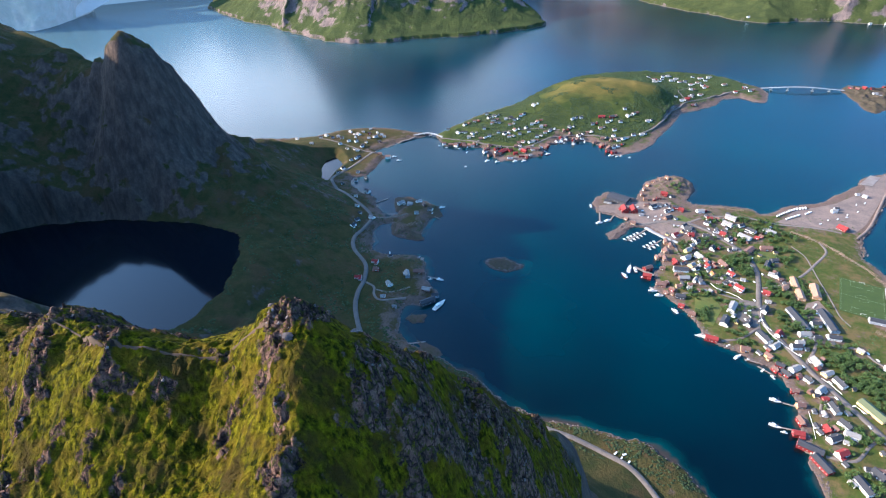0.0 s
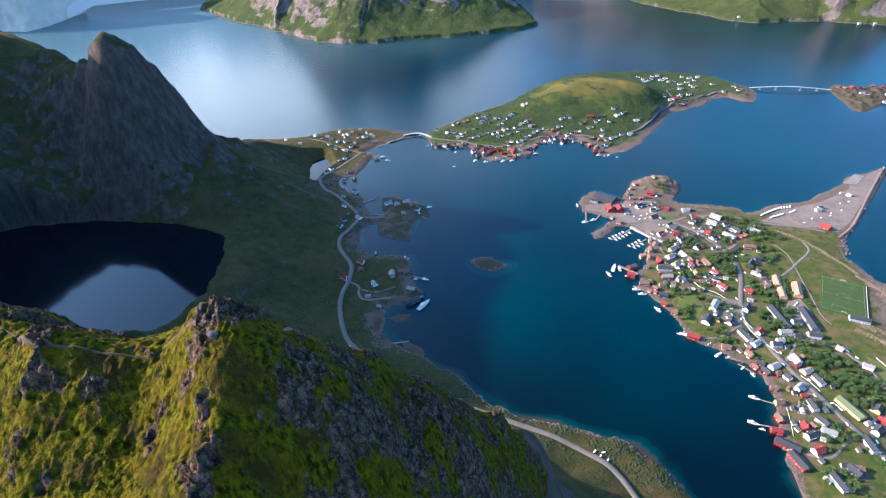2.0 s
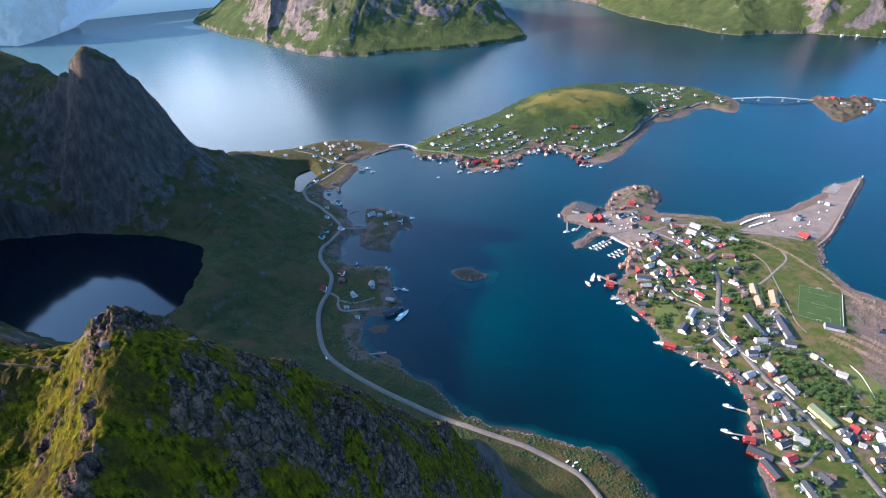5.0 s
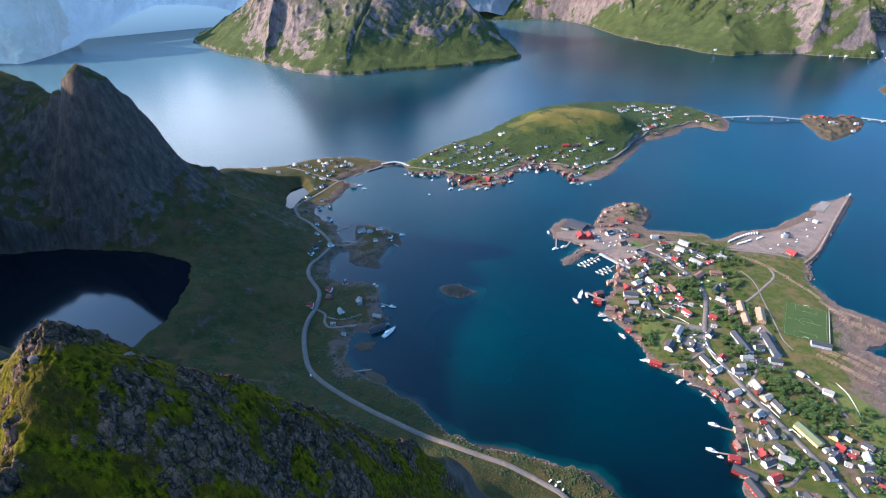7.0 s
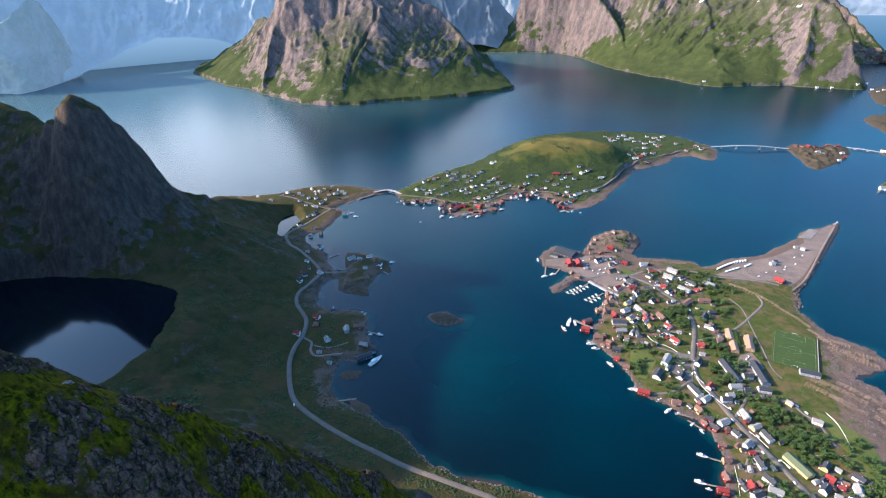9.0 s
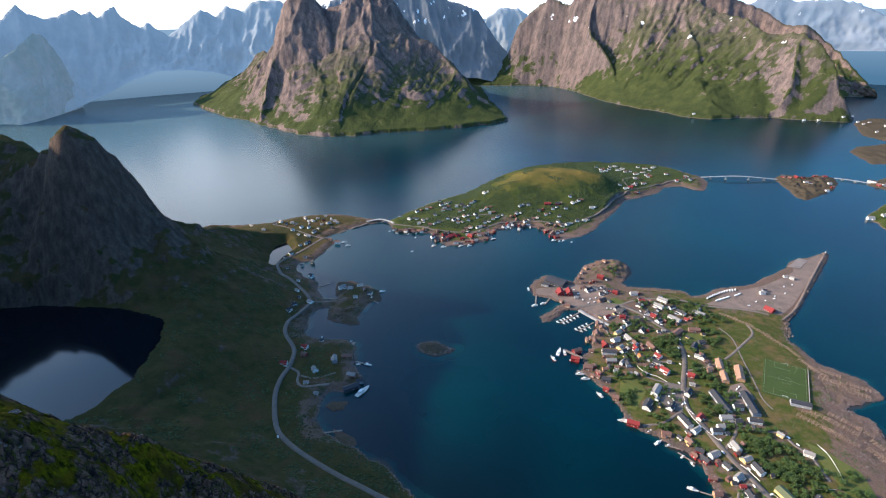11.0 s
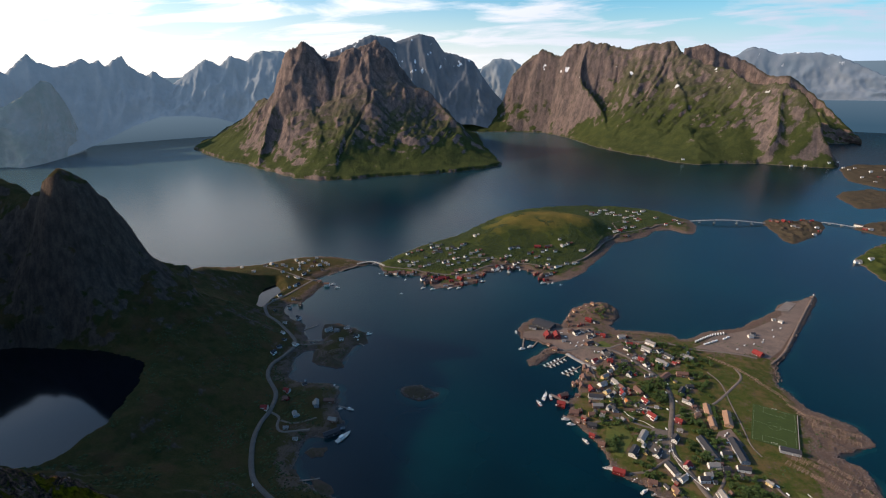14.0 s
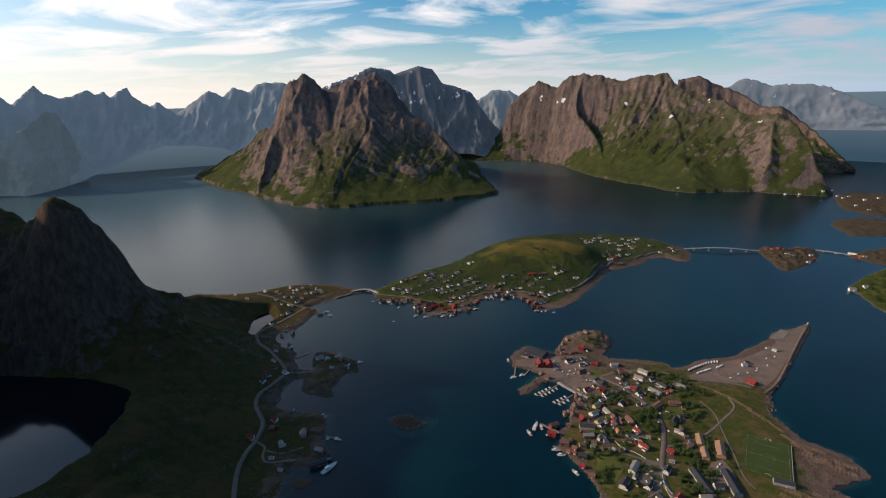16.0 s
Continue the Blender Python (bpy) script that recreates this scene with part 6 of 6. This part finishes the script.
def jetty(x0, y0, x1, y1, w, label):
    d = math.hypot(x1 - x0, y1 - y0)
    ob = thing("jetty", pose(x0, y0, 0, 0, 0, math.degrees(math.atan2(y1 - y0, x1 - x0))), label, "jetty", "jetties")
    n = max(2, int(d / 6))
    bm = bmesh.new()
    box(bm, d / 2, 0, 1.25, d, w, 0.25)
    part("deck", bm, M_WOOD, ob)
    for i in range(n + 1):
        for s in (-1, 1):
            bm = bmesh.new()
            beam(bm, (d * i / n, s * w * 0.45, -2.5), (d * i / n, s * w * 0.45, 1.7), 0.16)
            part("pile", bm, M_WOOD, ob)


for q in ((229, 846, 268, 890, 2.6), (262, 824, 292, 856, 2.4), (384, 486, 408, 480, 2.2), (369, 446, 398, 443, 2.2), (372, 547, 390, 531, 2.5), (358, 558, 380, 553, 2.2), (183, 948, 181, 905, 3), (200, 912, 212, 940, 3), (-127, 512, -97, 522, 2.5), (-142, 614, -100, 616, 6), (-271, 880, -222, 884, 2.2), (-300, 925, -278, 947, 2.2), (-167, 890, -145, 876, 2.4), (310, 604, 326, 588, 5), (250, 705, 278, 690, 5), (385, 415, 402, 411, 3), (232, 760, 262, 740, 6), (-150, 735, -150, 712, 6), (-128, 680, -110, 676, 3), (-20, 1195, 20, 1222, 6), (-100, 1240, -60, 1232, 5)):
    jetty(*q, "weathered timber jetty on piles over the water")

# ---------------------------------------------------------------- vehicles


def van(name, l, w, h, label):
    ob = thing(name, Matrix(), label, "vehicle", "parked vehicles")
    part("body", prism([(-w / 2, 0.45), (w / 2, 0.45), (w / 2, h * 0.72), (w / 2 - 0.15, h), (-w / 2 + 0.15, h), (-w / 2, h * 0.72)], -l / 2, l / 2), M_TRIM, ob)
    bm = bmesh.new()
    box(bm, l * 0.3, 0, h * 0.62, l * 0.34, w + 0.04, h * 0.22)
    part("window_band", bm, M_PANE, ob)
    for sx in (-0.33, 0.33):
        for sy in (-1, 1):
            bm = bmesh.new()
            beam(bm, (sx * l, sy * (w / 2 - 0.25), 0.36), (sx * l, sy * (w / 2 + 0.02), 0.36), 0.36, 12)
            part("wheel", bm, M_TYRE, ob)
    return ob


def park(proto, rows):
    first = True
    for x, y, a in rows:
        m = pose(x, y, max(ground_at(x, y), ground_at(x + 2, y), ground_at(x - 2, y), ground_at(x, y + 2), ground_at(x, y - 2)) + 0.34, 0, 0, a)
        if first:
            proto.matrix_world = m
            first = False
        else:
            copy_thing(proto, m)


park(van("camper_van", 7.0, 2.3, 2.9, "white camper van parked on the gravel quay"), [(529, 971, 60), (535, 976, 60), (541, 981, 60), (547, 986, 60), (553, 990, 60), (559, 995, 60), (565, 999, 60), (571, 1003, 65), (577, 1006, 70), (583, 1008, 75), (589, 1010, 80), (595, 1012, 80), (545, 963, 30), (553, 968, 30), (562, 974, 30), (570, 979, 30), (589, 989, 30), (598, 996, 30)])
park(van("car", 4.4, 1.8, 1.5, "small pale car parked by the road"), [(172, 366, 60), (180, 362, 60), (166, 372, 50), (176, 372, 20), (525, 590, 120), (532, 578, 120), (466, 490, 20), (400, 640, 60), (392, 662, 10), (385, 655, 10), (300, 930, 40), (288, 925, 40), (278, 935, 90), (330, 905, 20), (660, 985, 20), (690, 1010, 50), (720, 1050, 40), (495, 690, 60), (490, 684, 60), (-176, 484, 125)])

def fence(pts, label):
    """A white board fence: posts and a run of boards from post to post."""
    q = spline(pts, 7.0)
    ob = thing("fence", Matrix(), label, "fence", "garden fences")
    tops = [Vector((p[0], p[1], ground_at(p[0], p[1]))) for p in q]
    for a in tops:
        bm = bmesh.new()
        box(bm, a.x, a.y, a.z + 0.45, 0.16, 0.16, 1.5)
        part("post", bm, M_TRIM, ob)
    for a, b in zip(tops, tops[1:]):
        d = b - a
        bm = bmesh.new()
        box(bm, 0, 0, 0, d.length, 0.08, 0.75)
        bmesh.ops.transform(bm, matrix=Matrix.Translation((a + b) / 2 + Vector((0, 0, 0.7))) @ d.to_track_quat("X", "Z").to_matrix().to_4x4(), verts=bm.verts)
        part("board", bm, M_TRIM, ob)


for pts in ([(404, 634), (407, 613), (418, 591), (431, 572)], [(445, 533), (454, 521), (460, 509)], [(469, 490), (476, 480)], [(558, 582), (564, 561), (561, 523), (554, 512), (544, 508), (513, 505)], [(410, 476), (407, 455), (403, 434)], [(424, 510), (430, 498)], [(417, 457), (415, 437)], [(444, 494), (445, 476)], [(349, 725), (359, 708), (374, 702), (389, 689)], [(406, 658), (405, 635), (411, 620)]):
    fence(pts, "low white board fence along a garden edge")
lot = random.Random(19)
more = []
for i, p in enumerate(MAIN[::3]):
    if 330 < p[1] < 900:
        more.append((p[0] + (6.5 if i % 2 else -6.5), p[1] + lot.uniform(-3, 3), lot.uniform(95, 125)))
park(van("car", 4.3, 1.8, 1.5, "small car parked at the edge of the main street"), more + [(293, 940, 30), (305, 948, 60), (322, 905, 80), (270, 960, 10), (262, 975, 10), (340, 880, 40), (389, 648, 100), (380, 640, 100), (497, 676, 30), (488, 668, 30), (620, 968, 40), (640, 975, 40), (665, 995, 60), (700, 1040, 50), (600, 950, 20)])

# ---------------------------------------------------------------- bridges


def bridge(pts, w, rise, z0, z1, piers, label):
    q = spline(pts, 8.0)
    ob = thing("bridge", Matrix(), label, "bridge")
    vs, fs, n = [], [], len(q)
    for i, p in enumerate(q):
        d = q[min(i + 1, n - 1)] - q[max(i - 1, 0)]
        s = np.array((-d[1], d[0])) / np.hypot(*d) * w / 2
        t = i / (n - 1)
        z = z0 + (z1 - z0) * t + rise * math.sin(math.pi * t) ** 1.3
        for a, dz in ((1, 0), (1, -1.1), (-1, -1.1), (-1, 0)):
            vs.append((p[0] + a * s[0], p[1] + a * s[1], z + dz))
    for i in range(n - 1):
        for j in range(4):
            fs.append((i * 4 + j, i * 4 + (j + 1) % 4, i * 4 + 4 + (j + 1) % 4, i * 4 + 4 + j))
    me = bpy.data.meshes.new("deck")
    me.from_pydata(vs, [], fs)
    me.materials.append(M_CONCRETE)
    part("deck", me, None, ob)
    for side in (0, 3):
        bm = bmesh.new()
        for i in range(n - 1):
            a, b = Vector(vs[i * 4 + side]), Vector(vs[i * 4 + 4 + side])
            beam(bm, a + Vector((0, 0, 0.9)), b + Vector((0, 0, 0.9)), 0.08, 4)
            beam(bm, a, a + Vector((0, 0, 0.95)), 0.06, 4)
        part("railing", bm, M_STEEL, ob)
    for t in piers:
        i = int(t * (n - 1))
        c = (Vector(vs[i * 4]) + Vector(vs[i * 4 + 3])) / 2
        bm = bmesh.new()
        box(bm, c.x, c.y, (c.z - 1.0 - 6) / 2, 2.4, w * 0.7, c.z - 1.0 + 6)
        box(bm, c.x, c.y, 0.3, 7, w * 1.2, 2.2)
        part("pier", bm, M_CONCRETE, ob)


bridge([(748, 1822), (820, 1820), (900, 1818), (990, 1816)], 7.0, 7.0, 6.0, 6.0, (0.14, 0.36, 0.64, 0.86), "long pale concrete bridge arching over the sound")
bridge([(-305, 1308), (-270, 1326), (-240, 1316), (-222, 1302)], 7.0, 1.0, 5.5, 5.5, (0.35, 0.65), "short concrete road bridge between the islands")
bridge([(1180, 1850), (1215, 1830), (1262, 1800)], 6.0, 1.0, 4.0, 4.0, (0.3, 0.7), "low concrete bridge between islets")

# ---------------------------------------------------------------- drying racks


def rack(x, y, a, l, w):
    ob = thing("drying_rack", pose(x, y, ground_at(x, y) - 0.3, 0, 0, a), "wooden fish-drying rack of weathered poles on rocky ground", "rack", "drying racks")
    n = max(3, int(l / 5))
    for i in range(n + 1):
        bm = bmesh.new()
        px = l * (i / n - 0.5)
        for k_ in range(3):
            cy = w * (k_ - 1) / 2.4
            beam(bm, (px, cy - 1.6, -1), (px, cy, 3.6), 0.10, 4)
            beam(bm, (px, cy + 1.6, -1), (px, cy, 3.6), 0.10, 4)
        beam(bm, (px, -w / 2, 2.9), (px, w / 2, 2.9), 0.09, 4)
        part("trestle", bm, M_WOOD, ob)
    for j in range(int(w / 1.5) + 1):
        py = -w / 2 + 1.5 * j
        bm = bmesh.new()
        beam(bm, (-l / 2 - 0.6, py, 3.05), (l / 2 + 0.6, py, 3.05), 0.13, 4)
        part("pole", bm, M_POLE, ob)


M_POLE = paint("silvered_poles", (0.27, 0.185, 0.135), 0.9, grime=0.3)
for q in ((566, 630, -40, 26, 8), (578, 618, -40, 30, 8), (590, 606, -40, 30, 8), (600, 594, -40, 26, 8), (586, 640, -40, 22, 8), (600, 628, -42, 24, 8), (612, 616, -42, 24, 8), (642, 724, -25, 34, 8), (655, 712, -25, 36, 8), (668, 700, -25, 30, 8), (632, 745, -50, 30, 7), (625, 765, -60, 30, 7), (617, 800, -70, 30, 7), (600, 830, -60, 34, 7), (585, 855, -55, 34, 7), (565, 880, -45, 34, 7), (545, 900, -35, 30, 7), (610, 640, -42, 22, 8), (622, 628, -42, 24, 8), (634, 616, -42, 20, 8), (574, 642, -40, 18, 8), (648, 745, -30, 30, 8), (676, 716, -25, 30, 8), (640, 590, -60, 26, 8), (628, 575, -60, 26, 8), (-205, 830, 30, 26, 9), (-190, 842, 30, 26, 9), (455, 985, 0, 30, 7), (420, 990, 3, 28, 7), (316, 1062, 60, 22, 7), (330, 1080, 45, 22, 7)):
    rack(*q)

# ---------------------------------------------------------------- trees, shrubs, stones


def tree(h, w, seed, label):
    rnd = random.Random(seed)
    ob = thing("tree", Matrix(), label, "tree", "birch trees of the town")
    bm = bmesh.new()
    bmesh.ops.create_cone(bm, cap_ends=True, segments=6, radius1=0.22, radius2=0.06, depth=h * 0.9, matrix=Matrix.Translation((0, 0, h * 0.45 - 0.4)))
    for i in range(5):
        a = rnd.uniform(0, 6.28)
        z = h * rnd.uniform(0.3, 0.65)
        beam(bm, (0, 0, z), (w * 0.4 * math.cos(a), w * 0.4 * math.sin(a), z + h * 0.2), 0.06, 4)
    part("trunk", bm, M_BARK, ob)
    vs, fs = [], []
    for i in range(150):
        while True:
            p = Vector((rnd.uniform(-1, 1), rnd.uniform(-1, 1), rnd.uniform(-1, 1)))
            if 0.35 < p.length < 1:
                break
        lump = 1 + 0.35 * math.sin(3 * math.atan2(p.y, p.x) + seed) * (0.5 + p.z)
        c = Vector((p.x * w / 2 * lump, p.y * w / 2 * lump, h * 0.58 + p.z * h * 0.42))
        r = rnd.uniform(0.35, 0.75)
        q = Euler((rnd.uniform(-0.9, 0.9), rnd.uniform(-0.9, 0.9), rnd.uniform(0, 6.3))).to_matrix()
        b = len(vs)
        for a in range(5):
            t = a * 1.2566
            vs.append(c + q @ Vector((r * math.cos(t), r * math.sin(t), 0.22 * r * (-1) ** a)))
        vs.append(c + q @ Vector((0, 0, 0.35 * r)))
        fs += [(b + a, b + (a + 1) % 5, b + 5) for a in range(5)]
    me = bpy.data.meshes.new("crown")
    me.from_pydata(vs, [], fs)
    me.materials.append(M_LEAF)
    part("crown", me, None, ob)
    return ob


TREES = [tree(7.5, 6.6, 1, "leafy birch tree with an uneven crown"), tree(5.6, 6.0, 2, "low bushy birch between the houses"), tree(8.5, 7.2, 3, "tall birch in a dense copse")]
tree_rnd = random.Random(11)
count, rest = 0, []
for cx, cy, r, n in ((500, 545, 30, 62), (485, 575, 20, 26), (515, 520, 22, 26), (442, 634, 16, 16), (430, 655, 10, 6), (318, 640, 14, 10), (332, 835, 14, 14), (366, 850, 16, 14), (416, 808, 16, 26), (412, 770, 14, 16), (448, 716, 14, 16), (460, 695, 12, 10), (338, 747, 12, 8), (492, 925, 22, 20), (512, 885, 20, 18), (470, 895, 18, 14), (475, 655, 12, 8), (572, 480, 30, 30), (540, 440, 26, 26), (470, 435, 12, 10), (440, 440, 14, 12), (610, 430, 26, 22), (455, 780, 12, 10), (390, 790, 12, 8), (350, 1060, 16, 8), (560, 400, 26, 20), (530, 370, 24, 16), (430, 380, 16, 10)):
    for i in range(n):
        a, d = tree_rnd.uniform(0, 6.28), r * math.sqrt(tree_rnd.random())
        x, y = cx + d * math.cos(a) * 1.1, cy + d * math.sin(a) * 1.1
        if min(math.hypot(x - q[0], y - q[1]) for q in SITES) < 8.5:
            continue
        m = pose(x, y, ground_at(x, y), 0, 0, tree_rnd.uniform(0, 360)) @ Matrix.Diagonal((*[tree_rnd.uniform(0.75, 1.2)] * 3, 1))
        if count < 3:
            TREES[count].matrix_world = m
        elif count < 285:
            ob = copy_thing(TREES[tree_rnd.randrange(3)], m)
            ob.matrix_world = m
        else:
            rest.append(m)
        count += 1


def copse(places, label):
    """The trees that stand too close to be told apart, in one mesh."""
    src = []
    for t in TREES:
        me = t.children[1].data if t.children[1].name.startswith("crown") else t.children[0].data
        src.append((np.array([v.co[:] for v in me.vertices]), np.array([f.vertices[:] for f in me.polygons])))
    vs, fs, k_ = [], [], 0
    for i, m in enumerate(places):
        v, f = src[i % 3]
        a = np.array(m)
        vs.append(v @ a[:3, :3].T + a[:3, 3])
        fs.append(f + k_)
        k_ += len(v)
    me = bpy.data.meshes.new("copse")
    me.from_pydata(np.concatenate(vs).tolist(), [], np.concatenate(fs).tolist())
    me.materials.append(M_LEAF)
    tagged(new("copse", me), label, "trees", kind="stuff")


# more trees between the gardens
for i in range(4200):
    x, y = tree_rnd.uniform(300, 600), tree_rnd.uniform(300, 960)
    if float(fbm(np.array([x]), np.array([y]), 34, 3)[0]) < 0.16 or not inside(np.array([x - 22]), np.array([y]), TOWN)[0] or (x > 515 and y > 560) or (y > 880 and x < 380):
        continue
    if min(math.hypot(x - q[0], y - q[1]) for q in SITES) < 7.0 or min(math.hypot(x - q[0], y - q[1]) for q in MAIN) < 9:
        continue
    rest.append(pose(x, y, ground_at(x, y) - 0.2, 0, 0, tree_rnd.uniform(0, 360)) @ Matrix.Diagonal((*[tree_rnd.uniform(0.5, 1.05)] * 3, 1)))
copse(rest, "dense birch copses and garden trees")


def clumps(name, places, size, mat, label, category, seed, flat=0.7):
    """Many small leafy clumps in one mesh."""
    rnd = np.random.default_rng(seed)
    base = np.array([(math.cos(t) * r, math.sin(t) * r, z) for r, z, o in ((1.0, 0.0, 0), (0.75, 0.6, 0.5)) for t in (np.arange(5) * 1.2566 + o)] + [(0, 0, 1.0)])
    tri = [(i, (i + 1) % 5, 5 + i) for i in range(5)] + [((i + 1) % 5, 5 + (i + 1) % 5, 5 + i) for i in range(5)] + [(5 + i, 5 + (i + 1) % 5, 10) for i in range(5)]
    p = np.array(places)
    s = size * rnd.uniform(0.5, 1.3, len(p))
    jit = 1 + rnd.uniform(-0.3, 0.3, (len(p), 11, 3))
    v = base[None] * jit * s[:, None, None] * np.array((1, 1, flat))
    v = v + p[:, None, :]
    f = (np.array(tri)[None] + 11 * np.arange(len(p))[:, None, None]).reshape(-1, 3)
    me = bpy.data.meshes.new(name)
    me.from_pydata(v.reshape(-1, 3).tolist(), [], f.tolist())
    me.materials.append(mat)
    tagged(new(name, me), label, category, kind="stuff")


def scatter(f, x0, x1, y0, y1, n, seed, want):
    r = np.random.default_rng(seed)
    x, y = r.uniform(x0, x1, (1, n)), r.uniform(y0, y1, (1, n))
    z = f(x, y)
    m = want(x, y, z)[0]
    return np.stack([x[0][m], y[0][m], z[0][m] - 0.15], 1)


shrub_spots = scatter(west_height, -480, 250, 380, 1000, 26000, 3, lambda x, y, z: (z > 2.5) & (fbm(x, y, 55, 3) > 0.08) & (seg_dist(x, y, WEST_ROAD)[0] > 7) & (coast(x, y, LAKE, 4) < -3))
strip_spots = scatter(west_height, -140, 270, 340, 530, 9000, 13, lambda x, y, z: (z > 1.6) & (z < 14) & (coast(x, y, WEST, 5.0) < 46) & (seg_dist(x, y, WEST_ROAD)[0] > 7) & (fbm(x, y, 20, 3) > -0.25))
clumps("shrubs", strip_spots, 1.5, M_SHRUB, "dense willow shrubs between road and sea", "shrubs", 14)
clumps("shrubs", shrub_spots, 1.7, M_SHRUB, "low dark green shrubs on the hillside", "shrubs", 4)
clumps("shrubs", scatter(town_height, 300, 660, 260, 980, 9000, 5, lambda x, y, z: (z > 2.6) & (fbm(x, y, 30, 3) > 0.30)), 1.2, M_LEAF, "garden bushes and hedges of the town", "shrubs", 6)
clumps("shrubs", scatter(village_height, -200, 700, 1280, 1960, 52000, 8, lambda x, y, z: (z > 4) & (fbm(x, y, 60, 3) * 0.7 + smooth(-z, -58, -24) * 0.75 - 0.12 - smooth(-coast(x, y, VILLAGE, 5.0), -40, -20) > 0.22)), 2.0, M_SHRUB, "bushes below the grassy hill", "shrubs", 9)


clumps("shore_stones", scatter(town_height, 600, 720, 300, 780, 6000, 15, lambda x, y, z: (z > 0.3) & (x - 0.28 * y > 410) & (fbm(x, y, 16, 3) > -0.1)), 1.1, M_STONE, "broken seaward ledges and loose rock", "stones", 16, 0.6)


def shore_stones(f, pts, n, seed, size, label):
    """Loose stones and ledges along the tide line."""
    r = np.random.default_rng(seed)
    p = np.array(pts, float)
    i = r.integers(0, len(p) - 1, n)
    t = r.random(n)[:, None]
    q = p[i] + (p[i + 1] - p[i]) * t + r.normal(0, 4.5, (n, 2))
    z = f(q[None, :, 0], q[None, :, 1])[0]
    m = (z > -1.6) & (z < 2.6)
    clumps("shore_stones", np.stack([q[m, 0], q[m, 1], z[m] - 0.3], 1), size, M_STONE, label, "stones", seed, 0.6)


shore_stones(town_height, TOWN, 5200, 21, 1.3, "reddish shore stones round the town")
shore_stones(west_height, WEST_BAY + WEST_SOUTH[:13], 2600, 22, 1.4, "dark shore stones along the bay")
shore_stones(LOW_ISLES[1][4], ISLET + ISLET[:1], 420, 24, 1.6, "dark broken rock of the skerry")
shore_stones(village_height, VILLAGE, 2600, 23, 2.0, "pale shore stones round the island")


stones(scatter(west_height, -175, 92, 28, 190, 3600, 31, lambda x, y, z: outcrop(x, y) > 0.85), "broken dark rock along the ridge", 32, 0.25, 0.7)
stones([(-3, 101, ground_at(-3, 101)), (-14, 84, ground_at(-14, 84)), (-26, 96, ground_at(-26, 96))], "larger boulders near the summit", 33, 1.2, 1.8)
strip("path", [(-110, 88), (-92, 85), (-72, 79), (-58, 81), (-45, 84), (-32, 88), (-22, 88)], 0.45, M_PATH, "worn brown footpath along the crest", "path", 0.12, 1.5)
